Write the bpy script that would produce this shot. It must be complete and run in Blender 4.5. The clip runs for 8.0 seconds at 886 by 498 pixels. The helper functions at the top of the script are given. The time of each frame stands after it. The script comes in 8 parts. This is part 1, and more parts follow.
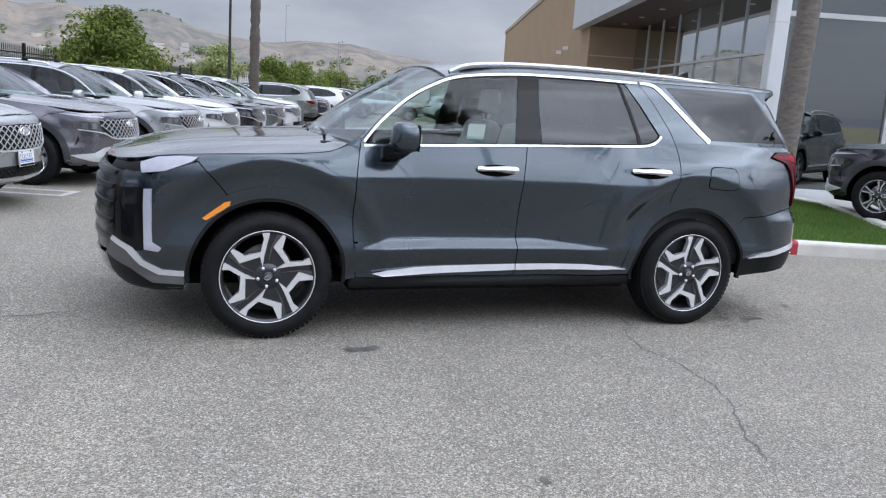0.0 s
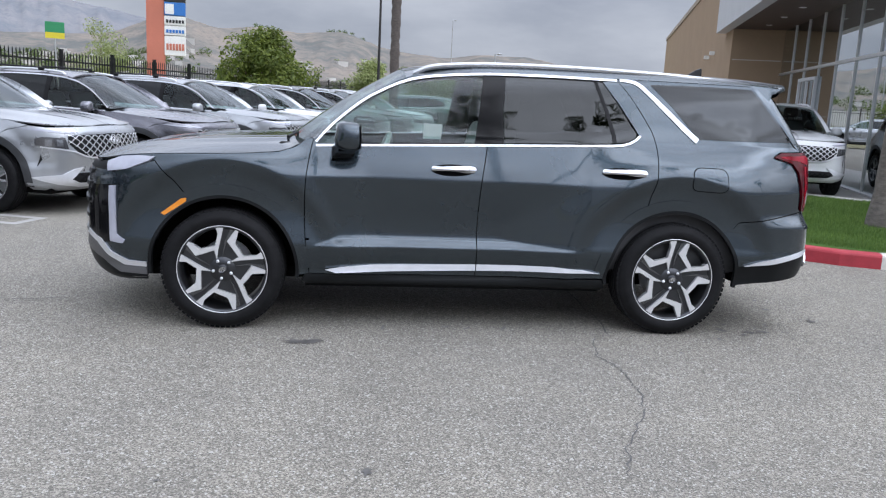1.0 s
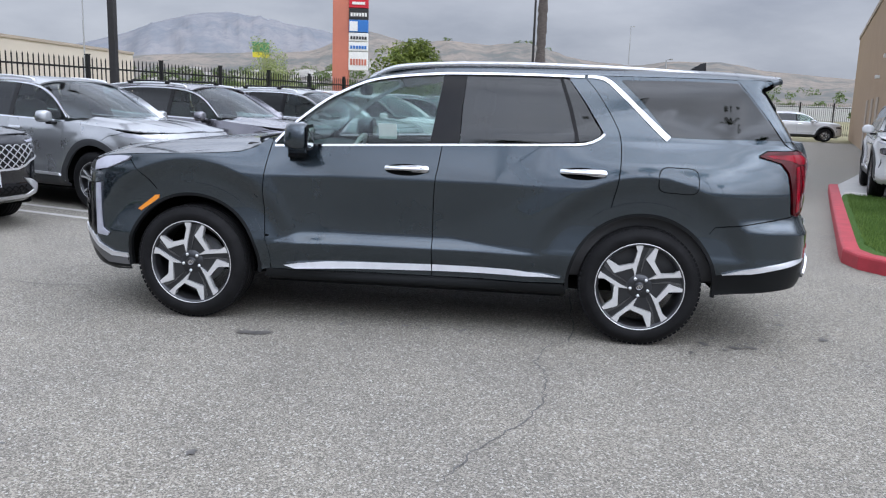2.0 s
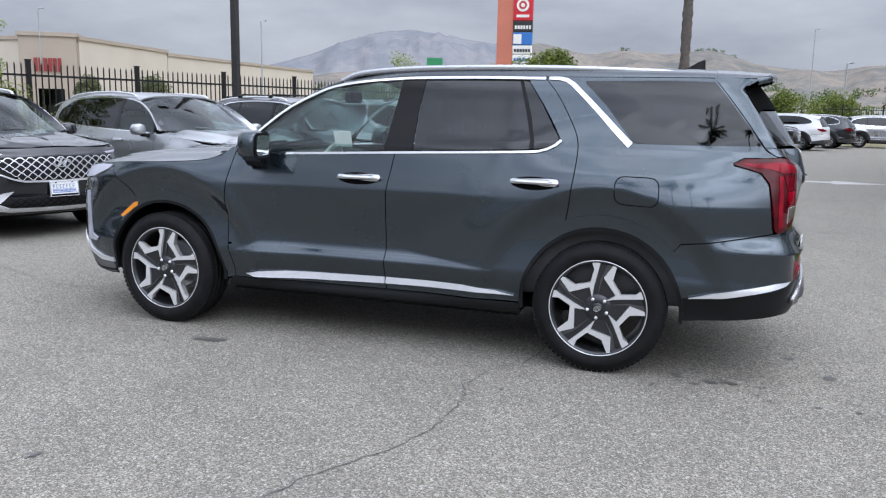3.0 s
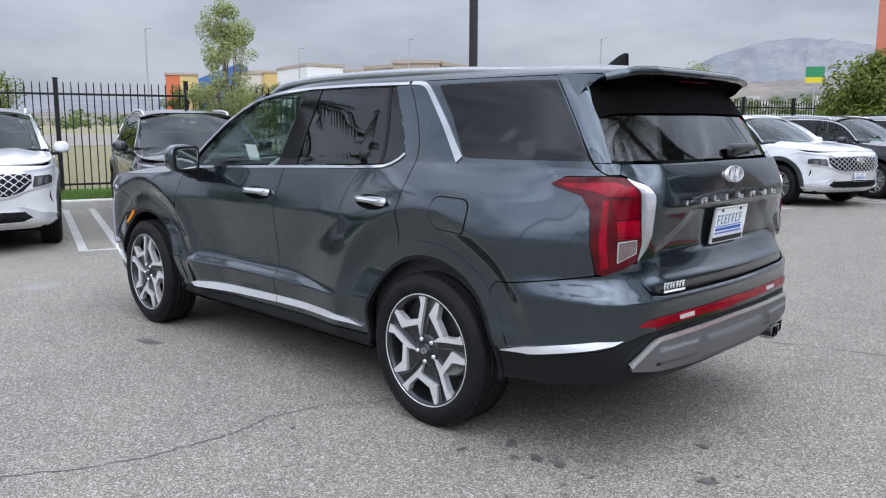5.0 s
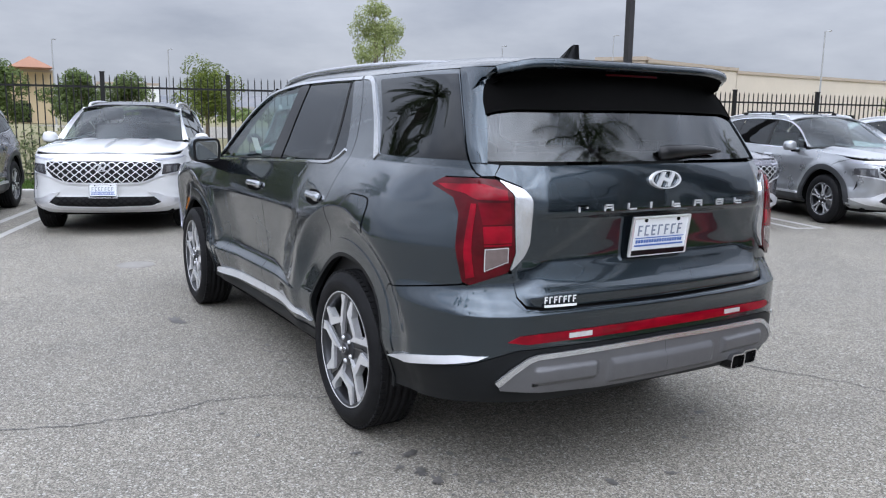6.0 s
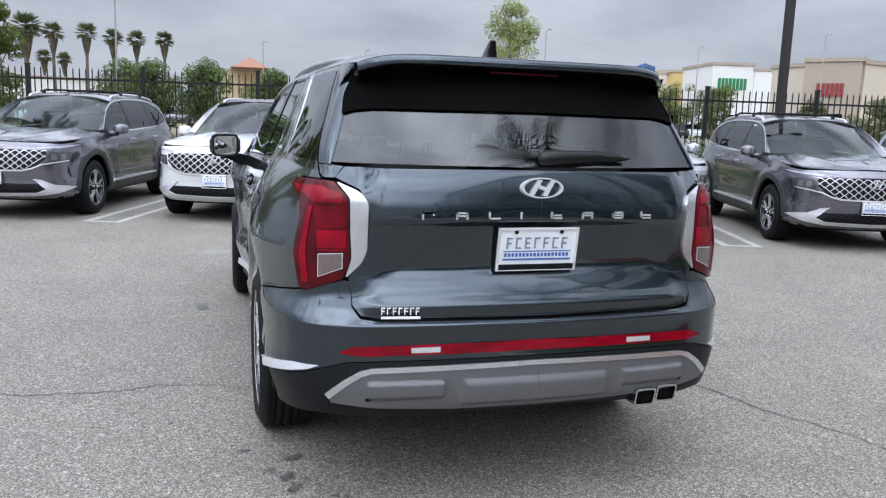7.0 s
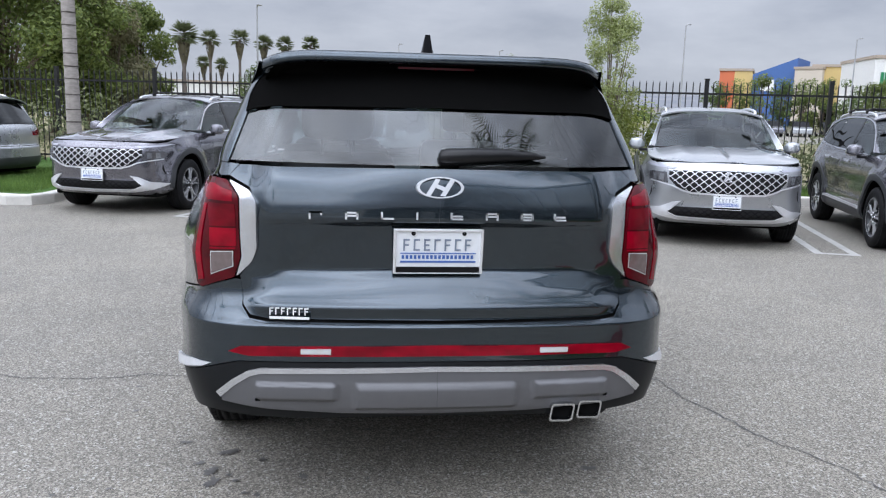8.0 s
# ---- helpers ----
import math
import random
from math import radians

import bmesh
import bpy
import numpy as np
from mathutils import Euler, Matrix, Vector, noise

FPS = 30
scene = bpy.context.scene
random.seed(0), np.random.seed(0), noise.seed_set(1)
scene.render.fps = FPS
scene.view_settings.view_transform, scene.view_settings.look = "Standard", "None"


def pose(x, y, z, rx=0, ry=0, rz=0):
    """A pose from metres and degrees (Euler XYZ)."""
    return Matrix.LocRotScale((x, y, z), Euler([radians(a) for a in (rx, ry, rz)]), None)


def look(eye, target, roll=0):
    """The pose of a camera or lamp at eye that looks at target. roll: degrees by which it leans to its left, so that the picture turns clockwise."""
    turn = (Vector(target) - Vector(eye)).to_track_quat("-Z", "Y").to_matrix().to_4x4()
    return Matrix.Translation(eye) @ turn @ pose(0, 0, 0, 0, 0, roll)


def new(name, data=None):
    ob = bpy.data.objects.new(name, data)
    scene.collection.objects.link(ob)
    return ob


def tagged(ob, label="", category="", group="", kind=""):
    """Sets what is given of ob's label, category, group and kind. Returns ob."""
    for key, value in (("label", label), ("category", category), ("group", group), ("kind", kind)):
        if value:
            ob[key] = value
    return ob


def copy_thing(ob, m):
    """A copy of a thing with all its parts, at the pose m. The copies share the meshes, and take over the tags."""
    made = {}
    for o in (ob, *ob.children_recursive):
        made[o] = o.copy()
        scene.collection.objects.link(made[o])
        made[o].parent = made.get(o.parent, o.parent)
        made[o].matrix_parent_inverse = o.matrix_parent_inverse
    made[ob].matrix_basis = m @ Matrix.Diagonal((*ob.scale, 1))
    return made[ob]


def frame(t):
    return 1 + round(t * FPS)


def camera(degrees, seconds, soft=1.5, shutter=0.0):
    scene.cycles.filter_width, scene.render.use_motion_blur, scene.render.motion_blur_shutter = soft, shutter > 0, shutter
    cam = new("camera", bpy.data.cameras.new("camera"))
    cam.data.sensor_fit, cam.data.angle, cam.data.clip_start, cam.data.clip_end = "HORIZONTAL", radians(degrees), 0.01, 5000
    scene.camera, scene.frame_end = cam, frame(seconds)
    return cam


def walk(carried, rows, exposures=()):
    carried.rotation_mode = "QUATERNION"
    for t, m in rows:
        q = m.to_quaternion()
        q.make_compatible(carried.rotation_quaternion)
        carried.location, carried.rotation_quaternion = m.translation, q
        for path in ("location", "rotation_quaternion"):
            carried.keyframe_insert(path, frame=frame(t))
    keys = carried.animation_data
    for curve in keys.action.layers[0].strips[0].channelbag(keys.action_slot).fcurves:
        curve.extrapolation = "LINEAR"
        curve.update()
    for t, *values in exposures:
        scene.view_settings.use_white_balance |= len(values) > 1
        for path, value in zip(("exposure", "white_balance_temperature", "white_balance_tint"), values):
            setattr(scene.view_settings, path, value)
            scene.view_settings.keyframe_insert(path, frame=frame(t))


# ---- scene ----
cam = camera(58.0, 8.0, soft=1.2)
PATH = [
    (0, (-2.036, -5.526, 1.462), (-1.372, -3.676, 1.093), 3.9),
    (0.5, (-1.396, -5.769, 1.470), (-0.93, -3.859, 1.101), 3.5),
    (1, (-0.719, -5.875, 1.466), (-0.47, -3.924, 1.102), 2.9),
    (1.5, (0.007, -5.947, 1.468), (0.027, -3.979, 1.108), 2.3),
    (2.15, (0.92, -5.845, 1.460), (0.656, -3.899, 1.103), 1.8),
    (2.8, (1.765, -5.487, 1.459), (1.22, -3.594, 1.112), 1.1),
    (3, (2.008, -5.36, 1.455), (1.384, -3.491, 1.115), 1.1),
    (3.5, (2.646, -5.014, 1.454), (1.825, -3.22, 1.124), 0.6),
    (4, (3.195, -4.533, 1.442), (2.184, -2.837, 1.122), 0.4),
    (4.5, (3.705, -4.035, 1.437), (2.507, -2.465, 1.124), 0.1),
    (4.7, (3.875, -3.826, 1.445), (2.601, -2.316, 1.132), 0.0),
    (5.8, (4.683, -2.653, 1.454), (3.042, -1.553, 1.141), 1.0),
    (6, (4.819, -2.399, 1.454), (3.122, -1.39, 1.134), 0.9),
    (6.5, (5.053, -1.782, 1.454), (3.243, -0.993, 1.134), 1.6),
    (7, (5.188, -1.171, 1.478), (3.3, -0.597, 1.149), 1.9),
    (7.5, (5.239, -0.662, 1.484), (3.305, -0.277, 1.149), 1.9),
    (8, (5.264, -0.303, 1.491), (3.307, -0.067, 1.152), 1.5),
]
walk(cam, [(t, look(eye, target, roll)) for t, eye, target, roll in PATH], exposures=[(0, -0.02), (3, 0.0), (4.5, 0.04), (8, 0.10)])

# ---- sky and light: an overcast afternoon ----
world = bpy.data.worlds.new("overcast_sky")
scene.world = world
world.use_nodes = True
wn, wl = world.node_tree.nodes, world.node_tree.links
wn.clear()


def wnode(kind, **values):
    n = wn.new(kind)
    for k, v in values.items():
        n.inputs[k].default_value = v
    return n


sky = wn.new("ShaderNodeTexSky")
sky.sky_type = "NISHITA"
sky.sun_disc = False
sky.sun_elevation, sky.sun_rotation = radians(51), radians(127)
w_geo = wn.new("ShaderNodeTexCoord")
w_sep = wn.new("ShaderNodeSeparateXYZ")
wl.new(w_geo.outputs["Generated"], w_sep.inputs[0])
# stretch the clouds along the horizon
w_up = wnode("ShaderNodeMapping")
w_up.inputs["Scale"].default_value = (1.3, 1.3, 4.2)
wl.new(w_geo.outputs["Generated"], w_up.inputs["Vector"])
w_n1 = wnode("ShaderNodeTexNoise", Scale=2.3, Detail=7.0, Roughness=0.56)
wl.new(w_up.outputs[0], w_n1.inputs["Vector"])
w_ramp = wn.new("ShaderNodeValToRGB")
w_ramp.color_ramp.elements[0].position, w_ramp.color_ramp.elements[0].color = 0.34, (0.385, 0.425, 0.525, 1)
w_ramp.color_ramp.elements[1].position, w_ramp.color_ramp.elements[1].color = 0.68, (0.630, 0.672, 0.775, 1)
wl.new(w_n1.outputs["Fac"], w_ramp.inputs[0])
# dim in the thick of the horizon, bright above it
w_zen = wn.new("ShaderNodeMapRange")
w_zen.interpolation_type = "SMOOTHSTEP"
for k, v in (("From Min", 0.08), ("From Max", 0.55), ("To Min", 1.0), ("To Max", 2.7)):
    w_zen.inputs[k].default_value = v
wl.new(w_sep.outputs["Z"], w_zen.inputs["Value"])
w_mul = wn.new("ShaderNodeMix")
w_mul.data_type, w_mul.blend_type = "RGBA", "MULTIPLY"
w_mul.inputs[0].default_value = 1.0
wl.new(w_ramp.outputs[0], w_mul.inputs[6])
wl.new(w_zen.outputs[0], w_mul.inputs[7])
# long dark streaks in the higher cloud
w_map2 = wnode("ShaderNodeMapping")
w_map2.inputs["Scale"].default_value = (0.9, 0.9, 4.6)
wl.new(w_geo.outputs["Generated"], w_map2.inputs["Vector"])
w_n2 = wnode("ShaderNodeTexNoise", Scale=1.9, Detail=6.0, Roughness=0.55)
wl.new(w_map2.outputs[0], w_n2.inputs["Vector"])
w_str = wn.new("ShaderNodeMapRange")
for k, v in (("From Min", 0.36), ("From Max", 0.66), ("To Min", 0.62), ("To Max", 1.45)):
    w_str.inputs[k].default_value = v
wl.new(w_n2.outputs["Fac"], w_str.inputs["Value"])
w_hi = wn.new("ShaderNodeMapRange")
w_hi.interpolation_type = "SMOOTHSTEP"
for k, v in (("From Min", 0.18), ("From Max", 0.5), ("To Min", 0.0), ("To Max", 1.0)):
    w_hi.inputs[k].default_value = v
wl.new(w_sep.outputs["Z"], w_hi.inputs["Value"])
w_mul3 = wn.new("ShaderNodeMix")
w_mul3.data_type, w_mul3.blend_type = "RGBA", "MULTIPLY"
wl.new(w_hi.outputs[0], w_mul3.inputs[0])
wl.new(w_mul.outputs[2], w_mul3.inputs[6])
wl.new(w_str.outputs[0], w_mul3.inputs[7])
# the veiled sun makes one side of the cloud cover brighter
SUN_WAY = Vector((0.50, -0.38, 0.78)).normalized()
w_dot = wn.new("ShaderNodeVectorMath")
w_dot.operation = "DOT_PRODUCT"
w_dot.inputs[1].default_value = SUN_WAY
wl.new(w_geo.outputs["Generated"], w_dot.inputs[0])
w_glow = wn.new("ShaderNodeMapRange")
w_glow.interpolation_type = "SMOOTHSTEP"
for k, v in (("From Min", 0.30), ("From Max", 1.0), ("To Min", 0.92), ("To Max", 2.45)):
    w_glow.inputs[k].default_value = v
wl.new(w_dot.outputs["Value"], w_glow.inputs["Value"])
w_mul2 = wn.new("ShaderNodeMix")
w_mul2.data_type, w_mul2.blend_type = "RGBA", "MULTIPLY"
wl.new(w_mul3.outputs[2], w_mul2.inputs[6])
wl.new(w_hi.outputs[0], w_mul2.inputs[0])
wl.new(w_glow.outputs[0], w_mul2.inputs[7])
w_bg1 = wnode("ShaderNodeBackground", Strength=0.08)
w_bg2 = wnode("ShaderNodeBackground", Strength=0.92)
wl.new(sky.outputs[0], w_bg1.inputs[0])
wl.new(w_mul2.outputs[2], w_bg2.inputs[0])
w_mix = wn.new("ShaderNodeMixShader")
w_mix.inputs[0].default_value = 0.93
wl.new(w_bg1.outputs[0], w_mix.inputs[1])
wl.new(w_bg2.outputs[0], w_mix.inputs[2])
w_out = wn.new("ShaderNodeOutputWorld")
wl.new(w_mix.outputs[0], w_out.inputs[0])

sun_data = bpy.data.lights.new("sun", "SUN")
sun_data.energy, sun_data.angle, sun_data.color = 0.6, radians(80), (1.0, 0.96, 0.9)
sun = new("sun", sun_data)
sun.matrix_world = look(SUN_WAY * 20, (0, 0, 0))

# ---- materials ----
MATS = {}


class Nodes:
    """A short way to write node materials."""

    def __init__(self, name):
        self.m = bpy.data.materials.new(name)
        self.m.use_nodes = True
        self.n, self.l = self.m.node_tree.nodes, self.m.node_tree.links
        self.b = self.n["Principled BSDF"]
        co = self.n.new("ShaderNodeTexCoord")
        self.ob = co.outputs["Object"]
        self.geo = self.n.new("ShaderNodeNewGeometry")
        self.pos = self.geo.outputs["Position"]
        MATS[name] = self.m

    def put(self, **kw):
        for k, v in kw.items():
            s = self.b.inputs[k.replace("_", " ")]
            if hasattr(v, "is_linked"):
                self.l.new(v, s)
            else:
                s.default_value = (*v, 1) if isinstance(v, tuple) and len(v) == 3 and s.type == "RGBA" else v
        return self

    def noise(self, scale, detail=4.0, rough=0.55, vec=None, stretch=None):
        t = self.n.new("ShaderNodeTexNoise")
        t.inputs["Scale"].default_value, t.inputs["Detail"].default_value, t.inputs["Roughness"].default_value = scale, detail, rough
        src = vec or self.pos
        if stretch:
            mp = self.n.new("ShaderNodeMapping")
            mp.inputs["Scale"].default_value = stretch
            self.l.new(src, mp.inputs["Vector"])
            src = mp.outputs[0]
        self.l.new(src, t.inputs["Vector"])
        return t.outputs["Fac"]

    def cells(self, scale, feature="F1", out="Distance", vec=None):
        t = self.n.new("ShaderNodeTexVoronoi")
        t.feature = feature
        t.inputs["Scale"].default_value = scale
        self.l.new(vec or self.pos, t.inputs["Vector"])
        return t.outputs[out]

    def ramp(self, fac, *stops):
        r = self.n.new("ShaderNodeValToRGB")
        e = r.color_ramp.elements
        while len(e) < len(stops):
            e.new(0.5)
        for el, (p, c) in zip(e, stops):
            el.position = p
            el.color = (*c, 1) if isinstance(c, tuple) else (c, c, c, 1)
        self.l.new(fac, r.inputs[0])
        return r.outputs[0]

    def mix(self, fac, a, b, blend="MIX"):
        x = self.n.new("ShaderNodeMix")
        x.data_type, x.blend_type = "RGBA", blend
        for s, v in ((0, fac), (6, a), (7, b)):
            if hasattr(v, "is_linked"):
                self.l.new(v, x.inputs[s])
            else:
                x.inputs[s].default_value = v if s == 0 else (*v, 1)
        return x.outputs[2]

    def rand(self):
        return self.n.new("ShaderNodeObjectInfo").outputs["Random"]

    def island(self):
        return self.geo.outputs["Random Per Island"]

    def bump(self, height, strength=0.3, distance=0.01):
        b = self.n.new("ShaderNodeBump")
        b.inputs["Strength"].default_value, b.inputs["Distance"].default_value = strength, distance
        self.l.new(height, b.inputs["Height"])
        self.l.new(b.outputs[0], self.b.inputs["Normal"])
        return self


def simple(name, color, rough=0.5, metal=0.0, vary=0.12, scale=8.0, bump=0.0, bscale=200.0, coat=0.0, spec=0.5):
    """A surface with two scales of variation round one colour."""
    k = Nodes(name)
    dark = tuple(c * (1 - vary) for c in color)
    light = tuple(min(1, c * (1 + vary)) for c in color)
    c1 = k.ramp(k.noise(scale), (0.3, dark), (0.7, light))
    c2 = k.mix(k.ramp(k.noise(scale * 14, 2), (0.35, 0.0), (0.65, 0.35)), c1, dark)
    k.put(Base_Color=c2, Roughness=rough, Metallic=metal, Coat_Weight=coat, Coat_Roughness=0.04, Specular_IOR_Level=spec)
    if bump:
        k.bump(k.noise(bscale, 3), bump, 0.004)
    return k.m


def car_paint(name, color, metal=0.55, rough=0.38, flake=0.12, coat=1.5):
    k = Nodes(name)
    fl = k.noise(1400, 2, 0.5, k.ob)
    dust = k.noise(2.2, 5, 0.6, k.ob)
    c = k.mix(k.ramp(fl, (0.4, 0.0), (0.6, 1.0)), tuple(x * (1 - flake) for x in color), tuple(min(1, x * (1 + flake)) for x in color))
    r = k.ramp(dust, (0.35, rough - 0.05), (0.75, rough + 0.08))
    cr = k.ramp(dust, (0.3, 0.03), (0.8, 0.09))
    k.put(Base_Color=c, Roughness=r, Metallic=metal, Coat_Weight=1.0, Coat_Roughness=cr, Coat_IOR=coat)
    return k.m


def asphalt():
    k = Nodes("asphalt")
    agg = k.cells(150.0, out="Color")
    grit = k.noise(160, 2, 0.6)
    mid = k.noise(1.1, 6, 0.62)
    big = k.noise(0.17, 4, 0.6)
    base = k.ramp(mid, (0.3, (0.176, 0.163, 0.138)), (0.72, (0.246, 0.227, 0.190)))
    sp = k.n.new("ShaderNodeSeparateColor")
    k.l.new(agg, sp.inputs[0])
    speck = k.ramp(sp.outputs[0], (0.08, 0.5), (0.5, 0.95), (0.92, 1.68))
    c = k.mix(1.0, base, speck, "MULTIPLY")
    c = k.mix(k.ramp(grit, (0.36, 0.5), (0.46, 0.0)), c, (0.085, 0.073, 0.072))
    c = k.mix(k.ramp(big, (0.42, 0.0), (0.66, 0.16)), c, (0.16, 0.156, 0.152))
    chips = k.cells(120.0, out="Color")
    sc = k.n.new("ShaderNodeSeparateColor")
    k.l.new(chips, sc.inputs[0])
    c = k.mix(k.ramp(sc.outputs[1], (0.90, 0.0), (0.955, 0.75)), c, (0.47, 0.455, 0.42))
    k.put(Base_Color=c, Roughness=k.ramp(mid, (0.3, 0.72), (0.7, 0.9)), Specular_IOR_Level=0.35)
    k.bump(sp.outputs[0], 0.55, 0.004)
    return k.m


def worn_paint():
    """Traffic paint rubbed through to the stone."""
    k = Nodes("worn_line_paint")
    c = k.ramp(k.noise(7, 5, 0.7), (0.3, (0.40, 0.39, 0.37)), (0.7, (0.50, 0.49, 0.47)))
    gone = k.mix(1.0, k.ramp(k.noise(3.5, 4, 0.6), (0.40, 0.0), (0.75, 0.75)), k.ramp(k.noise(130, 3, 0.7), (0.38, 0.25), (0.58, 1.0)), "MULTIPLY")
    c = k.mix(gone, c, (0.24, 0.23, 0.215))
    k.put(Base_Color=c, Roughness=0.8)
    k.bump(k.noise(160, 3), 0.3, 0.003)
    return k.m


def leaf(name, a, b, trans=0.4):
    k = Nodes(name)
    c = k.ramp(k.island(), (0.0, a), (1.0, b))
    c = k.mix(k.ramp(k.noise(0.9, 3), (0.35, 0.0), (0.7, 0.5)), c, tuple(x * 0.6 for x in a))
    k.put(Base_Color=c, Roughness=0.55, Specular_IOR_Level=0.3)
    tl = k.n.new("ShaderNodeBsdfTranslucent")
    k.l.new(c, tl.inputs[0])
    mx = k.n.new("ShaderNodeMixShader")
    mx.inputs[0].default_value = trans
    k.l.new(k.b.outputs[0], mx.inputs[1])
    k.l.new(tl.outputs[0], mx.inputs[2])
    k.l.new(mx.outputs[0], k.n["Material Output"].inputs[0])
    return k.m


def grass_mat(name, a, b, dry):
    k = Nodes(name)
    c = k.ramp(k.noise(55, 3, 0.7), (0.3, a), (0.7, b))
    c = k.mix(k.ramp(k.noise(0.8, 5), (0.45, 0.0), (0.75, 0.55)), c, dry)
    k.put(Base_Color=c, Roughness=0.85, Specular_IOR_Level=0.2)
    k.bump(k.noise(140, 3, 0.7), 0.9, 0.03)
    return k.m


def glass(name, tint, ior=1.5):
    """Window glass: a glossy skin over a tinted see-through pane."""
    k = Nodes(name)
    tr = k.n.new("ShaderNodeBsdfTransparent")
    tr.inputs[0].default_value = (*tint, 1)
    gl = k.n.new("ShaderNodeBsdfGlossy")
    gl.inputs["Roughness"].default_value = 0.01
    gl.inputs["Color"].default_value = (0.95, 0.98, 1.0, 1)
    lw = k.n.new("ShaderNodeLayerWeight")
    lw.inputs["Blend"].default_value = 0.5
    f0 = ((ior - 1) / (ior + 1)) ** 2
    pw = k.n.new("ShaderNodeMath")
    pw.operation = "POWER"
    pw.inputs[1].default_value = 5.0
    k.l.new(lw.outputs["Facing"], pw.inputs[0])
    fr = k.n.new("ShaderNodeMath")
    fr.operation = "MULTIPLY_ADD"
    fr.inputs[1].default_value, fr.inputs[2].default_value = 1 - f0, f0
    k.l.new(pw.outputs[0], fr.inputs[0])
    mx = k.n.new("ShaderNodeMixShader")
    k.l.new(fr.outputs[0], mx.inputs[0])
    k.l.new(tr.outputs[0], mx.inputs[1])
    k.l.new(gl.outputs[0], mx.inputs[2])
    k.l.new(mx.outputs[0], k.n["Material Output"].inputs[0])
    return k.m


def bark(name, a, b, ring=0.0):
    k = Nodes(name)
    c = k.ramp(k.noise(9, 5, 0.65, stretch=(1, 1, 0.25 if not ring else 3.0)), (0.3, a), (0.7, b))
    k.put(Base_Color=c, Roughness=0.9)
    k.bump(k.noise(26, 4, 0.7, stretch=(1, 1, 0.3 if not ring else 2.5)), 0.7, 0.02)
    return k.m


M_ASPHALT = asphalt()
M_PAINT_HERO = car_paint("steel_graphite_paint", (0.034, 0.049, 0.062), 0.88, 0.24, coat=1.55)
M_SILVER_PAINT = car_paint("silver_paint", (0.40, 0.415, 0.435), 0.7, 0.30)
M_WHITE_PAINT = car_paint("white_paint", (0.66, 0.67, 0.68), 0.0, 0.4, 0.03)
M_GREY_PAINT = car_paint("dark_grey_paint", (0.175, 0.172, 0.195), 0.8, 0.24)
M_BLACK_PAINT = car_paint("black_paint", (0.014, 0.015, 0.020), 0.5, 0.22)
M_SLATE_PAINT = car_paint("slate_paint", (0.17, 0.185, 0.18), 0.6, 0.34)
M_NAVY_PAINT = car_paint("navy_paint", (0.03, 0.035, 0.06), 0.4, 0.35)
M_CHROME = simple("chrome_trim", (0.64, 0.65, 0.67), 0.14, 1.0, 0.03)
M_SATIN = simple("satin_silver", (0.78, 0.79, 0.82), 0.28, 0.6, 0.05, 20)
M_SKID = simple("grey_skid_plastic", (0.125, 0.125, 0.13), 0.42, 0.3, 0.06, 12, 0.15, 500)
M_CLAD = simple("dark_cladding", (0.040, 0.042, 0.045), 0.45, 0.0, 0.1, 9, 0.12, 600)
M_LOWCLAD = simple("lower_cladding", (0.010, 0.011, 0.012), 0.42, 0.0, 0.08, 9, spec=0.16)
M_BLACK = simple("black_plastic", (0.009, 0.009, 0.010), 0.55, 0.0, 0.2, spec=0.2)
M_GLOSSBLACK = simple("gloss_black", (0.008, 0.008, 0.009), 0.06, 0.0, 0.1, spec=0.18)
M_VOID = simple("wheel_well_black", (0.005, 0.005, 0.005), 0.9, 0.0, 0.2, spec=0.05)
M_WIPER = simple("satin_black_plastic", (0.010, 0.010, 0.011), 0.3, 0.0, 0.1, spec=0.3)
M_GRILLE = simple("dark_chrome_grille", (0.055, 0.058, 0.064), 0.24, 0.8, 0.15, 30)
M_TYRE = simple("tyre_rubber", (0.012, 0.012, 0.013), 0.6, 0.0, 0.25, 14, 0.2, 300, spec=0.12)
M_RIMDARK = simple("gunmetal_rim", (0.058, 0.060, 0.065), 0.30, 0.8, 0.08)
M_RIMFOLD = simple("satin_rim_fold", (0.12, 0.123, 0.13), 0.25, 0.8, 0.06)
M_MACHINED = simple("machined_alloy", (0.80, 0.81, 0.83), 0.24, 0.6, 0.05, 60)
M_BRIGHT = simple("bright_chrome_plastic", (0.88, 0.89, 0.91), 0.12, 0.55, 0.02, 30)
# near-black: spoiler underside, plus shade painted below it and behind the handles
M_DEAD = simple("matt_black_trim_shade", (0.003, 0.003, 0.003), 0.9, 0.0, 0.1, spec=0.05)
M_REARSEAT = simple("grey_rear_leather", (0.13, 0.13, 0.125), 0.5, 0.0, 0.08, 10)
M_GLASS_LIGHT = glass("clear_car_glass", (0.56, 0.68, 0.65))
M_GLASS_DARK = glass("privacy_glass", (0.020, 0.022, 0.026), 1.54)
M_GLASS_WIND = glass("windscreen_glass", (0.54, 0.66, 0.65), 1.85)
M_GLASS_REAR = glass("rear_privacy_glass", (0.17, 0.18, 0.19), 1.8)
M_SHOPGLASS = glass("shop_glass", (0.35, 0.42, 0.42), 7.0)
M_RETURNGLASS = glass("tinted_shop_glass", (0.26, 0.33, 0.33), 3.0)
M_SEAT = simple("light_grey_leather", (0.50, 0.50, 0.47), 0.5, 0.0, 0.08, 10, 0.2, 300)
M_CABIN = simple("cabin_dark_trim", (0.03, 0.03, 0.032), 0.6, 0.0, 0.15)
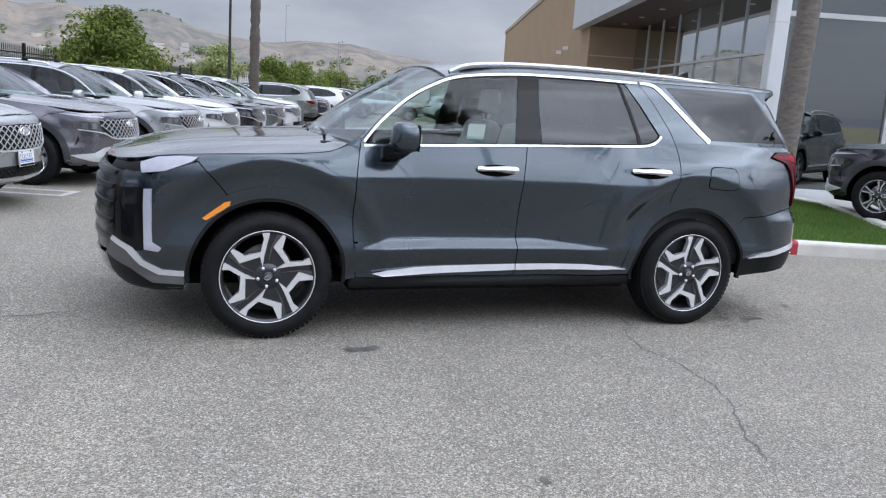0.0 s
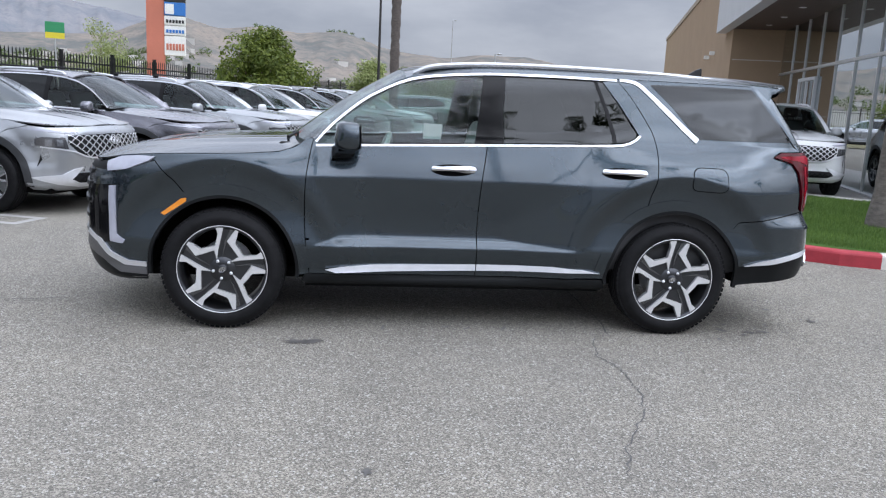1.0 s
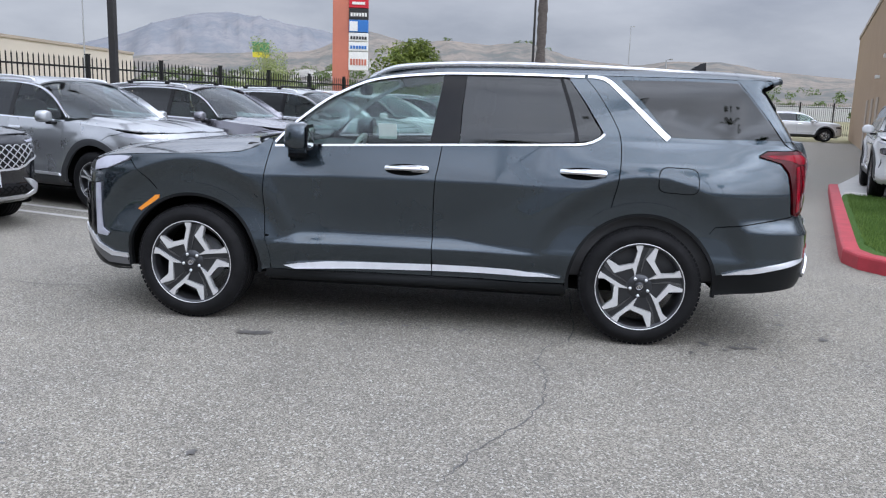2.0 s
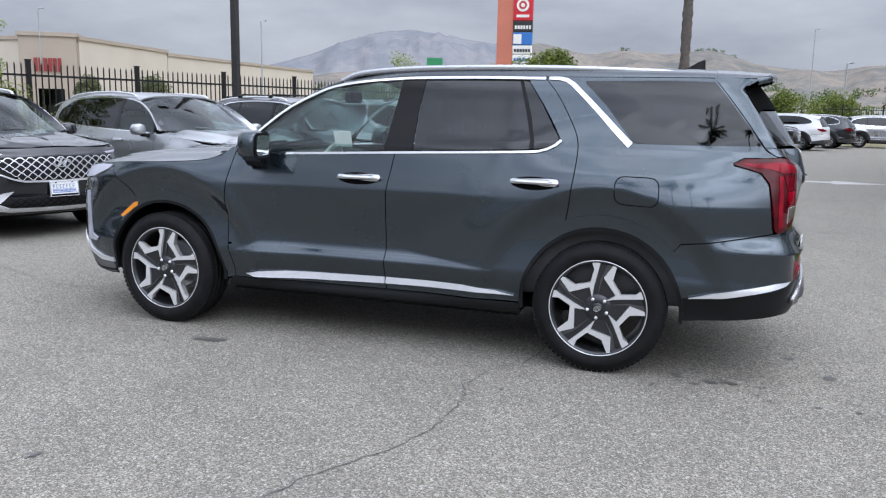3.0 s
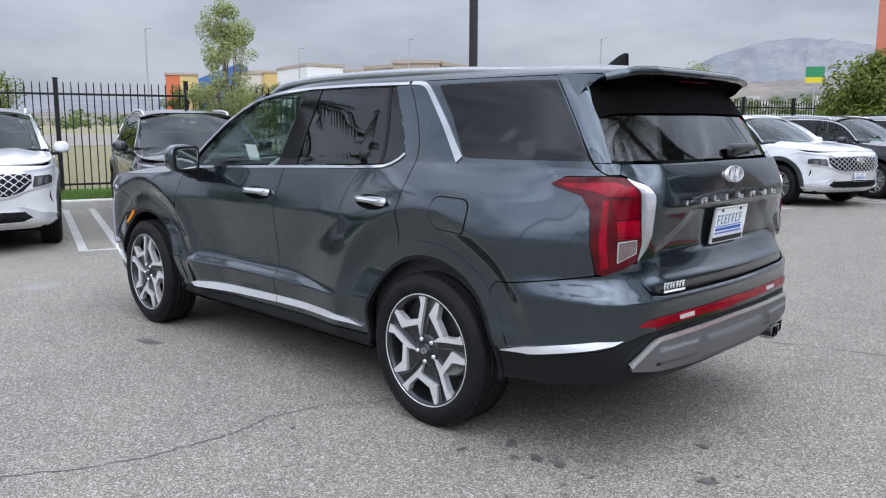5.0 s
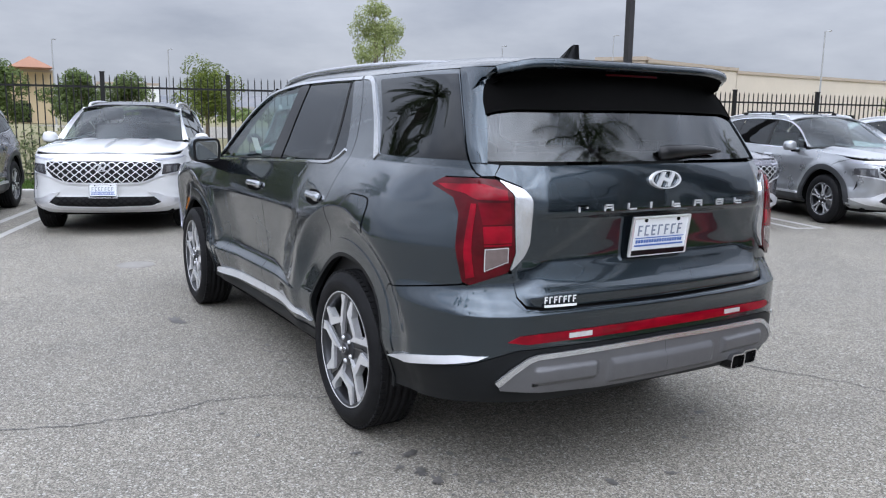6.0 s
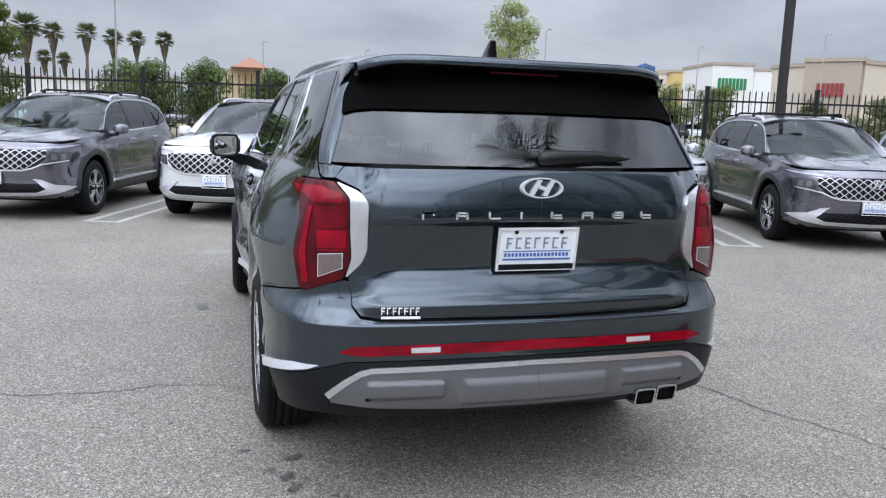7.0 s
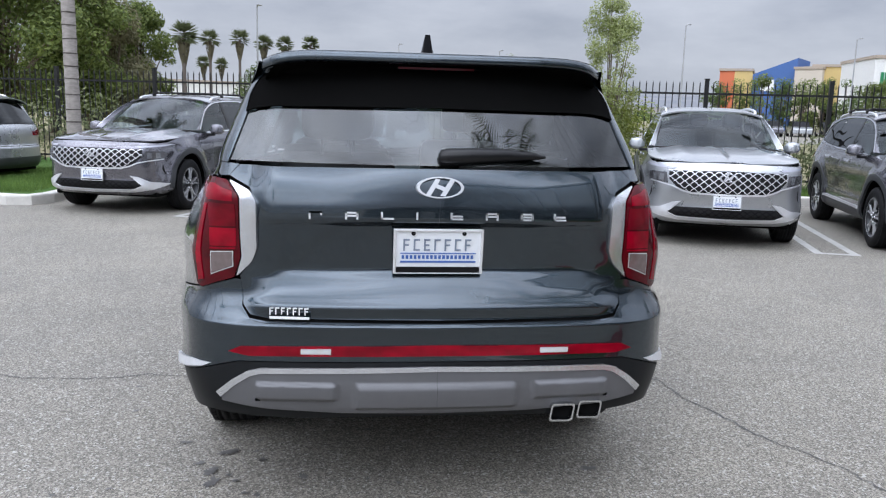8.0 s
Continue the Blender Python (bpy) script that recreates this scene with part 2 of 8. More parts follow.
M_HEADLINER = simple("headliner_fabric", (0.35, 0.34, 0.32), 0.9, 0.0, 0.06)
M_PAPER = simple("window_sticker_paper", (0.50, 0.60, 0.58), 0.6, 0.0, 0.05)
M_PLATE = simple("dealer_plate_white", (0.78, 0.80, 0.82), 0.35, 0.0, 0.03)
M_PLATEINK = simple("plate_ink_blue_grey", (0.22, 0.26, 0.33), 0.5, 0.0, 0.05)
M_PLATEBLUE = simple("plate_ink_blue", (0.05, 0.13, 0.42), 0.5, 0.0, 0.05)
M_WHITEINK = simple("white_vinyl", (0.80, 0.80, 0.80), 0.5, 0.0, 0.03)
M_AMBER = simple("amber_reflector", (0.85, 0.28, 0.02), 0.18, 0.0, 0.08, 60, coat=0.8)


def lamp_red(name, color):
    k = Nodes(name)
    ribs = k.noise(9, 2, 0.5, stretch=(1.0, 1.0, 1.6))
    c = k.mix(k.ramp(ribs, (0.35, 0.0), (0.65, 1.0)), tuple(x * 0.55 for x in color), color)
    k.put(Base_Color=c, Roughness=0.10, Coat_Weight=0.12, Coat_Roughness=0.02, Specular_IOR_Level=0.2)
    return k.m


M_RED = lamp_red("tail_lamp_red", (0.15, 0.001, 0.008))
M_BLADE = simple("grey_satin_trim", (0.66, 0.67, 0.69), 0.26, 0.85, 0.05, 20)
M_HEADLAMP = simple("headlamp_chrome_bowl", (0.11, 0.11, 0.12), 0.12, 0.5, 0.35, 45, coat=1.0)
M_HEADLENS = simple("headlamp_lens", (0.27, 0.28, 0.30), 0.08, 0.6, 0.25, 60, coat=1.0)
M_RAIL = simple("rail_silver", (0.50, 0.51, 0.53), 0.26, 0.8, 0.05, 20)
M_REDBRIGHT = lamp_red("tail_lamp_bright_red", (0.26, 0.001, 0.012))
M_REDDARK = lamp_red("tail_lamp_dark_red", (0.085, 0.002, 0.006))
M_LAMPCLEAR = simple("clear_lamp_lens", (0.62, 0.62, 0.62), 0.15, 0.3, 0.12, 40, coat=1.0)
M_LAMPGREY = simple("smoked_lamp_lens", (0.17, 0.13, 0.125), 0.2, 0.3, 0.15, 40, coat=1.0)
M_DRL = simple("white_running_lamp", (0.40, 0.41, 0.48), 0.22, 0.0, 0.06, 30, coat=1.0)
M_KERB = simple("kerb_concrete", (0.56, 0.54, 0.50), 0.85, 0.0, 0.14, 3, 0.4, 90)
M_KERBRED = simple("red_kerb_paint", (0.40, 0.035, 0.05), 0.6, 0.0, 0.2, 5, 0.3, 90)
M_LINE = worn_paint()
M_CRACK = simple("crack_dark", (0.11, 0.107, 0.104), 0.95, 0.0, 0.3, 30)
M_STAIN = simple("oil_stain", (0.105, 0.10, 0.095), 0.55, 0.0, 0.35, 20)
M_GRASS = grass_mat("lawn", (0.05, 0.12, 0.022), (0.10, 0.20, 0.04), (0.11, 0.15, 0.05))
M_FIELD = grass_mat("dry_field", (0.20, 0.18, 0.10), (0.28, 0.25, 0.15), (0.17, 0.18, 0.09))
M_IRON = simple("black_fence_iron", (0.012, 0.012, 0.013), 0.45, 0.3, 0.2)
M_POLE = simple("bronze_lamp_pole", (0.035, 0.033, 0.034), 0.5, 0.3, 0.15)
M_GALV = simple("galvanised_pole", (0.42, 0.43, 0.44), 0.45, 0.6, 0.1)
M_STUCCO = simple("tan_stucco", (0.36, 0.255, 0.165), 0.9, 0.0, 0.06, 1.2, 0.35, 120)
M_MALLTAN = simple("beige_mall_wall", (0.56, 0.50, 0.42), 0.9, 0.0, 0.05, 0.3)
M_MALLBROWN = simple("brown_mall_wall", (0.38, 0.32, 0.26), 0.9, 0.0, 0.05, 0.3)
M_PANEL = simple("light_metal_cladding", (0.55, 0.56, 0.58), 0.4, 0.3, 0.05, 2)
M_WHITEPOST = simple("white_metal_pier", (0.70, 0.72, 0.74), 0.4, 0.2, 0.04, 2)
M_SOFFIT = simple("dark_wood_soffit", (0.055, 0.032, 0.024), 0.5, 0.0, 0.25, 6)
M_MULLION = simple("aluminium_mullion", (0.62, 0.63, 0.64), 0.35, 0.7, 0.05)
M_TRUNK = bark("palm_trunk_bark", (0.25, 0.225, 0.205), (0.40, 0.365, 0.335), 1)
M_LAWNTRUNK = bark("brown_palm_trunk", (0.10, 0.088, 0.078), (0.21, 0.185, 0.165), 1)
M_SCAR = simple("dark_trunk_scar", (0.10, 0.085, 0.075), 0.95, 0.0, 0.3, 20)
M_BARK = bark("tree_bark", (0.10, 0.075, 0.055), (0.2, 0.16, 0.12))
M_PALMBARK = bark("shaggy_palm_bark", (0.06, 0.05, 0.045), (0.15, 0.125, 0.11), 1)
M_LEAF = leaf("citrus_leaves", (0.080, 0.118, 0.020), (0.24, 0.29, 0.055))
M_LEAFPALE = leaf("grove_leaves", (0.085, 0.125, 0.030), (0.25, 0.30, 0.085), 0.4)
M_LEAFBROWN = leaf("dusty_grove_leaves", (0.15, 0.145, 0.075), (0.29, 0.275, 0.16), 0.4)
M_LEAFLIGHT = leaf("pale_willow_leaves", (0.26, 0.31, 0.11), (0.48, 0.52, 0.24))
M_LEAFYELLOW = leaf("bush_leaves", (0.17, 0.21, 0.035), (0.34, 0.37, 0.10))
M_LEAFDARK = leaf("dark_tree_leaves", (0.075, 0.115, 0.032), (0.19, 0.25, 0.08))
M_SHRUB = leaf("shrub_leaves", (0.12, 0.14, 0.065), (0.25, 0.27, 0.14))
M_FANLEAF = leaf("fan_palm_leaves", (0.07, 0.09, 0.04), (0.18, 0.20, 0.10))
M_SKIRT = leaf("dry_palm_skirt", (0.12, 0.11, 0.075), (0.22, 0.20, 0.14))
M_FROND = leaf("palm_fronds", (0.045, 0.07, 0.026), (0.12, 0.15, 0.06))
M_TURF = leaf("grass_blades", (0.07, 0.14, 0.028), (0.20, 0.30, 0.075))

# ---- building blocks ----
ROW = Vector((0.315, 0.949, 0))      # along the parked row, the fence and the showroom
OUT = Vector((0.949, -0.315, 0))     # out of the row, the way the parked cars face


def finish(bm, name, material, smooth=False):
    me = bpy.data.meshes.new(name)
    bmesh.ops.recalc_face_normals(bm, faces=bm.faces)
    bm.to_mesh(me)
    bm.free()
    for m in material if isinstance(material, (list, tuple)) else [material]:
        me.materials.append(m)
    if smooth:
        me.polygons.foreach_set("use_smooth", [True] * len(me.polygons))
    return me


def part(name, bm, material, parent=None, label="", smooth=False):
    """One mesh object, under a thing or under a part."""
    ob = new(name, finish(bm, name, material, smooth) if isinstance(bm, bmesh.types.BMesh) else bm)
    ob.parent = parent
    if label:
        tagged(ob, label)
    return ob


def thing(name, label, category, group="", kind=""):
    return tagged(new(name), label, category, group, kind)


def box(bm, lo, hi, m=None, bevel=0.0):
    c = [(a + b) / 2 for a, b in zip(lo, hi)]
    s = [abs(b - a) for a, b in zip(lo, hi)]
    r = bmesh.ops.create_cube(bm, size=1, matrix=(m or Matrix()) @ Matrix.Translation(c) @ Matrix.Diagonal((*s, 1)))
    if bevel:
        edges = list({e for v in r["verts"] for e in v.link_edges})
        bmesh.ops.bevel(bm, geom=edges, offset=bevel, segments=2, affect="EDGES", profile=0.5)
    return bm


def prism(bm, poly, z0, z1, m=None):
    """An upright prism over a plan polygon."""
    m = m or Matrix()
    lo = [bm.verts.new(m @ Vector((x, y, z0))) for x, y in poly]
    hi = [bm.verts.new(m @ Vector((x, y, z1))) for x, y in poly]
    n = len(poly)
    bm.faces.new(hi)
    bm.faces.new(lo[::-1])
    for i in range(n):
        bm.faces.new((lo[i], lo[(i + 1) % n], hi[(i + 1) % n], hi[i]))
    return bm


def tube(bm, pts, radii, sides=10, caps=True):
    """A round tube along points."""
    rings = []
    pts = [Vector(p) for p in pts]
    for i, p in enumerate(pts):
        d = (pts[min(i + 1, len(pts) - 1)] - pts[max(i - 1, 0)]).normalized()
        a = d.orthogonal().normalized() if abs(d.z) < 0.999 else Vector((1, 0, 0))
        if i:
            a = (rings[-1][1] - d * rings[-1][1].dot(d)).normalized()
        b = d.cross(a)
        r = radii[i] if isinstance(radii, (list, tuple)) else radii
        rings.append(([bm.verts.new(p + (a * math.cos(t) + b * math.sin(t)) * r) for t in (2 * math.pi * k / sides for k in range(sides))], a))
    for (r0, _), (r1, _) in zip(rings, rings[1:]):
        for k in range(sides):
            bm.faces.new((r0[k], r0[(k + 1) % sides], r1[(k + 1) % sides], r1[k]))
    if caps:
        bm.faces.new(rings[0][0][::-1])
        bm.faces.new(rings[-1][0])
    return bm


def lathe(bm, profile, steps=40, m=None, close=False):
    """Turn a profile of (radius, height) about the y axis."""
    m = m or Matrix()
    rings = []
    for k in range(steps):
        a = 2 * math.pi * k / steps
        rings.append([bm.verts.new(m @ Vector((r * math.cos(a), h, r * math.sin(a)))) for r, h in profile])
    n = len(profile)
    for k in range(steps):
        r0, r1 = rings[k], rings[(k + 1) % steps]
        for i in range(n if close else n - 1):
            bm.faces.new((r0[i], r0[(i + 1) % n], r1[(i + 1) % n], r1[i]))
    return bm


def at_row(s, d):
    """A plan point: s metres along the fence from its reference post, d metres out from it."""
    f = Vector((-10.47, 6.87, 0)) + Vector((0.2626, 0.965, 0)) * s + Vector((0.965, -0.2626, 0)) * d
    return (f.x, f.y)


# ---- ground, lot, kerbs ----
bm = bmesh.new()
R = 3000
bmesh.ops.create_grid(bm, x_segments=30, y_segments=30, size=R, matrix=Matrix.Translation((0, 0, -0.06)))
tagged(part("ground", bm, M_FIELD), "dry yellow-green field that reaches the hills", "ground", kind="structure")

bm = bmesh.new()
prism(bm, [at_row(-60, 2.0), at_row(-60, 90), at_row(40, 90), at_row(40, 2.0)], -0.3, 0.0)
tagged(part("parking_lot", bm, M_ASPHALT), "worn grey asphalt lot with cracks and stains", "asphalt", kind="structure")


def kerb_run(name, pts, width=0.16, height=0.15, material=None, label="pale concrete kerb along the planting", closed=False):
    """A kerb with a rounded nose along plan points; its top inner side is on the left of the way."""
    bm = bmesh.new()
    prof = [(0, -0.1), (0, height - 0.03), (0.008, height - 0.01), (0.03, height), (width, height), (width, -0.1)]
    rings = []
    P = [Vector((x, y, 0)) for x, y in pts]
    n = len(P)
    for i, p in enumerate(P):
        a, b = (P[(i - 1) % n], P[(i + 1) % n]) if closed else (P[max(i - 1, 0)], P[min(i + 1, n - 1)])
        d = (b - a).normalized()
        side = Vector((-d.y, d.x, 0))
        rings.append([bm.verts.new(p + side * u + Vector((0, 0, z))) for u, z in prof])
    for r0, r1 in zip(rings, rings[1:] + (rings[:1] if closed else [])):
        for k in range(len(prof) - 1):
            bm.faces.new((r0[k], r0[k + 1], r1[k + 1], r1[k]))
    if not closed:
        bm.faces.new(rings[0])
        bm.faces.new(rings[-1][::-1])
    return tagged(part(name, bm, material or M_KERB, smooth=False), label, "kerb", kind="structure")


def lawn(name, poly, z, material, label, lumps=0.02, step=0.35):
    """A gently uneven planted surface over a plan polygon."""
    bm = bmesh.new()
    vs = [bm.verts.new((x, y, z)) for x, y in poly]
    bm.faces.new(vs)
    bmesh.ops.triangulate(bm, faces=bm.faces)
    xs, ys = [p[0] for p in poly], [p[1] for p in poly]
    for ax, lo, hi in ((0, min(xs), max(xs)), (1, min(ys), max(ys))):
        t = lo + step
        while t < hi:
            co = [0, 0, 0]
            no = [0, 0, 0]
            co[ax], no[ax] = t, 1
            bmesh.ops.bisect_plane(bm, geom=bm.verts[:] + bm.edges[:] + bm.faces[:], plane_co=co, plane_no=no)
            t += step
    for v in bm.verts:
        if not v.is_boundary:
            v.co.z += lumps * (1 + noise.noise(v.co * 1.7)) 
    return tagged(part(name, bm, material, smooth=True), label, "planting", kind="structure")


kerb_run("kerb_fence", [at_row(s, 2.05) for s in range(-9, 41, 7)])
lawn("planting_strip", [at_row(-60, -1.2), at_row(-60, 1.9), at_row(-9, 1.9), at_row(40, 1.9), at_row(40, -1.2)], 0.10, M_GRASS, "green groundcover strip under the iron fence", 0.03, 2.0)

# the showroom island with its lawn
ISLAND = [(12.5, -0.95), (5.7, 1.18), (4.72, 1.50)] + [(4.36, 1.66), (4.10, 1.88), (3.95, 2.15), (3.93, 2.5), (4.05, 2.9)] + [(5.6, 7.6), (6.6, 10.6)]
kerb_run("kerb_island", ISLAND[:3][::-1], label="white-painted concrete kerb round the lawn", material=M_KERB)
kerb_run("kerb_red", ISLAND[2:][::-1], material=M_KERBRED, label="red-painted kerb nose round the lawn")
lawn("lawn", [(6.7, 1.04), (5.75, 1.33), (4.78, 1.64), (4.42, 1.82), (4.2, 2.0), (4.08, 2.2), (4.08, 2.5), (4.2, 2.9), (5.75, 7.6), (6.15, 8.6), (6.7, 8.1), (7.4, 7.25), (8.1, 6.55), (8.4, 5.6), (8.45, 5.0), (7.8, 3.7), (7.12, 2.45)], 0.132, M_GRASS, "short bright green lawn on the kerbed island", 0.012, 0.3)

# left-hand island beside the last parked car
kerb_run("kerb_end_island", [at_row(-9.2, 2.05), (-7.9, -4.62), (-7.2, -4.66), (-6.85, -4.85), (-6.85, -5.2), (-7.3, -6.1), (-8.0, -8.2), (-9.5, -12.5)][::-1], label="pale concrete kerb round the end island")
lawn("end_island_lawn", [(-7.95, -4.80), (-7.25, -4.83), (-7.02, -4.98), (-7.02, -5.25), (-7.45, -6.15), (-8.15, -8.25), (-9.6, -12.4), (-13.2, -11.5), (-11.3, -3.9)], 0.13, M_GRASS, "green lawn on the end island beside parked cars", 0.02, 0.4)


def turf(poly, z, count, seed, label, tall=0.06):
    """Grass blades scattered over a plan polygon."""
    rng = random.Random(seed)
    xs, ys = [p[0] for p in poly], [p[1] for p in poly]
    verts, faces = [], []
    while len(faces) < count:
        x, y = rng.uniform(min(xs), max(xs)), rng.uniform(min(ys), max(ys))
        inside = False
        for (x0, y0), (x1, y1) in zip(poly, poly[1:] + poly[:1]):
            if (y0 > y) != (y1 > y) and x < x0 + (x1 - x0) * (y - y0) / (y1 - y0):
                inside = not inside
        if not inside:
            continue
        a, h, w = rng.uniform(0, 6.28), tall * rng.uniform(0.5, 1.2), rng.uniform(0.004, 0.008)
        dx, dy = math.cos(a) * w, math.sin(a) * w
        lx, ly = rng.uniform(-0.6, 0.6) * h, rng.uniform(-0.6, 0.6) * h
        k = len(verts)
        verts += [(x - dx, y - dy, z - 0.01), (x + dx, y + dy, z - 0.01), (x + lx, y + ly, z + h)]
        faces.append((k, k + 1, k + 2))
    me = bpy.data.meshes.new("grass")
    me.from_pydata(verts, [], faces)
    me.materials.append(M_TURF)
    tagged(new("grass", me), label, "grass", kind="stuff")


turf([(6.6, 1.2), (5.75, 1.45), (4.85, 1.76), (4.5, 1.95), (4.22, 2.3), (4.3, 2.9), (5.82, 7.5), (6.15, 8.4), (7.3, 7.2), (8.0, 6.5), (8.3, 5.6), (8.35, 5.0), (7.7, 3.7), (7.0, 2.45)], 0.135, 60000, 71, "short green grass blades on the showroom lawn")
turf([(-7.95, -4.95), (-7.25, -4.98), (-7.15, -5.25), (-7.6, -6.15), (-8.25, -8.2), (-12.0, -8.5), (-11.3, -4.2)], 0.14, 30000, 72, "green grass blades on the end island", 0.08)
turf([at_row(-9, 0.1), at_row(-9, 1.8), at_row(8, 1.8), at_row(8, 0.1)], 0.11, 30000, 73, "green grass blades along the fence", 0.12)

# ---- fence ----
FENCE_Z = 0.10
bm = bmesh.new()
box(bm, (-0.04, -0.04, 0), (0.04, 0.04, 2.16), bevel=0.004)
box(bm, (-0.048, -0.048, 2.16), (0.048, 0.048, 2.18))
FENCE_POST = finish(bm, "fence_post", M_IRON)
SPAN = 2.38
bm = bmesh.new()
box(bm, (0.04, -0.016, 0), (SPAN - 0.04, 0.016, 0.04))
FENCE_RAIL = finish(bm, "fence_rail", M_IRON)
bm = bmesh.new()
prism(bm, [(-0.010, -0.010), (0.010, -0.010), (0.010, 0.010), (-0.010, 0.010)], 0.05, 2.07)
v = bm.verts.new((0, 0, 2.13))
top = [f for f in bm.faces if f.calc_center_median().z > 2.0 and abs(f.normal.z) > 0.5 or all(w.co.z > 2.0 for w in f.verts)][0]
ring = list(top.verts)
bm.faces.remove(top)
for i in range(4):
    bm.faces.new((ring[i], ring[(i + 1) % 4], v))
FENCE_PICKET = finish(bm, "picket", M_IRON)


def fence_panel(m):
    f = thing("iron_fence_panel", "black wrought-iron fence panel with pointed pickets", "fence", "iron fence round the lot")
    part("post", FENCE_POST, None, f)
    for z in (0.16, 1.86):
        part("rail", FENCE_RAIL, None, f).location = (0, 0, z)
    for i in range(1, 18):
        part("picket", FENCE_PICKET, None, f).location = (SPAN * i / 18, 0, 0)
    f.matrix_world = m
    return f


first = None
ANG = math.degrees(math.atan2(0.965, 0.2626))
for i in range(-11, 17):
    p = at_row(i * SPAN, 0)
    m = pose(p[0], p[1], FENCE_Z, 0, 0, ANG)
    first = copy_thing(first, m) if first else fence_panel(m)
NCORNER = at_row(17 * SPAN, 0)
for i in range(0, 14):
    p = (NCORNER[0] + i * SPAN * 0.93, NCORNER[1] - i * SPAN * 0.30 * -0.5)
    copy_thing(first, pose(p[0], p[1], FENCE_Z, 0, 0, 9))

# ---- how car bodies are shaped ----
from mathutils.geometry import tessellate_polygon

class Curve:
    """A smooth curve through (a, b) pairs that never overshoots."""

    def __init__(self, *pairs):
        self.a = np.array([p[0] for p in pairs], float)
        self.b = np.array([p[1] for p in pairs], float)
        h, d = np.diff(self.a), np.diff(self.b) / np.diff(self.a)
        m = np.zeros(len(self.a))
        m[0], m[-1] = d[0], d[-1]
        for i in range(1, len(m) - 1):
            m[i] = 0 if d[i - 1] * d[i] <= 0 else 2 * d[i - 1] * d[i] / (d[i - 1] + d[i])
        self.m, self.h = m, h

    def __call__(self, x):
        x = min(max(x, self.a[0]), self.a[-1])
        i = min(int(np.searchsorted(self.a, x, "right")) - 1, len(self.h) - 1)
        h = self.h[i]
        t = (x - self.a[i]) / h
        return float((2 * t**3 - 3 * t**2 + 1) * self.b[i] + (t**3 - 2 * t**2 + t) * h * self.m[i] + (-2 * t**3 + 3 * t**2) * self.b[i + 1] + (t**3 - t**2) * h * self.m[i + 1])


def sstep(a, b, x):
    t = min(max((x - a) / (b - a), 0.0), 1.0)
    return t * t * (3 - 2 * t)


def spline(pts, n=8):
    """Points along a smooth line through pts."""
    P = [np.array(p, float) for p in pts]
    P = [2 * P[0] - P[1], *P, 2 * P[-1] - P[-2]]
    out = []
    for a, b, c, d in zip(P, P[1:], P[2:], P[3:]):
        for i in range(n):
            t = i / n
            out.append(tuple(0.5 * (2 * b + (c - a) * t + (2 * a - 5 * b + 4 * c - d) * t * t + (3 * b - a - 3 * c + d) * t**3)))
    return out + [tuple(P[-2])]


def rounded(poly, r, n=4):
    """The polygon with its corners rounded; r: one radius, or one for each corner."""
    out, k = [], len(poly)
    for i in range(k):
        p, q, s = (np.array(poly[j % k], float) for j in (i - 1, i, i + 1))
        rad = r[i] if isinstance(r, (list, tuple)) else r
        a, b = p - q, s - q
        la, lb = np.linalg.norm(a), np.linalg.norm(b)
        e = min(rad, la * 0.45, lb * 0.45)
        if e < 1e-4:
            out.append(tuple(q))
            continue
        a, b = q + a / la * e, q + b / lb * e
        for t in np.linspace(0, 1, n + 1):
            out.append(tuple((1 - t) ** 2 * a + 2 * t * (1 - t) * q + t * t * b))
    return out


class Shape:
    """A car's skin: a plan outline of its left half, drawn in by an amount that changes with height."""

    def __init__(self, plan, side, rear, front):
        pts = np.array(spline(plan, 12))
        seg = np.hypot(*np.diff(pts, axis=0).T)
        self.U = np.r_[0, np.cumsum(seg)]
        t = np.gradient(pts, self.U, axis=0)
        t /= np.linalg.norm(t, axis=1)[:, None]
        self.X, self.Y = pts.T
        self.NX, self.NY = t[:, 1], -t[:, 0]
        self.side, self.rear, self.front = side, rear, front
        self.mid = int(np.argmin(self.Y))
        self.rows = {}

    def row(self, z):
        """The outline at a height, coarse: x and y at every step."""
        z = round(z, 3)
        if z not in self.rows:
            dr = np.array([self.rear(z, y) if nx > 0 else self.front(z, y) for y, nx in zip(self.Y, self.NX)])
            ds = np.array([self.side(z, x) for x in self.X])
            self.rows[z] = (self.X - self.NX * dr, self.Y - self.NY * ds)
        return self.rows[z]

    def at(self, u, z, out=0.0):
        x, y = np.interp(u, self.U, self.X), np.interp(u, self.U, self.Y)
        nx, ny = np.interp(u, self.U, self.NX), np.interp(u, self.U, self.NY)
        n = math.hypot(nx, ny)
        nx, ny = nx / n, ny / n
        dr = self.rear(z, y) if nx > 0 else self.front(z, y)
        return Vector((x - nx * (dr - out), y - ny * (self.side(z, x) - out), z))

    def S(self, x, z):
        """The skin's coordinates for a side point."""
        xs, _ = self.row(z)
        return (float(np.interp(x, np.maximum.accumulate(xs), self.U)), z)

    def R(self, y, z):
        """The same for a point on the tail."""
        _, ys = self.row(z)
        k = self.mid
        return (float(np.interp(y, np.maximum.accumulate(ys[k:]), self.U[k:])), z)

    def F(self, y, z):
        """The same for a point on the nose."""
        _, ys = self.row(z)
        k = self.mid
        return (float(np.interp(-y, np.maximum.accumulate(-ys[: k + 1]), self.U[: k + 1])), z)


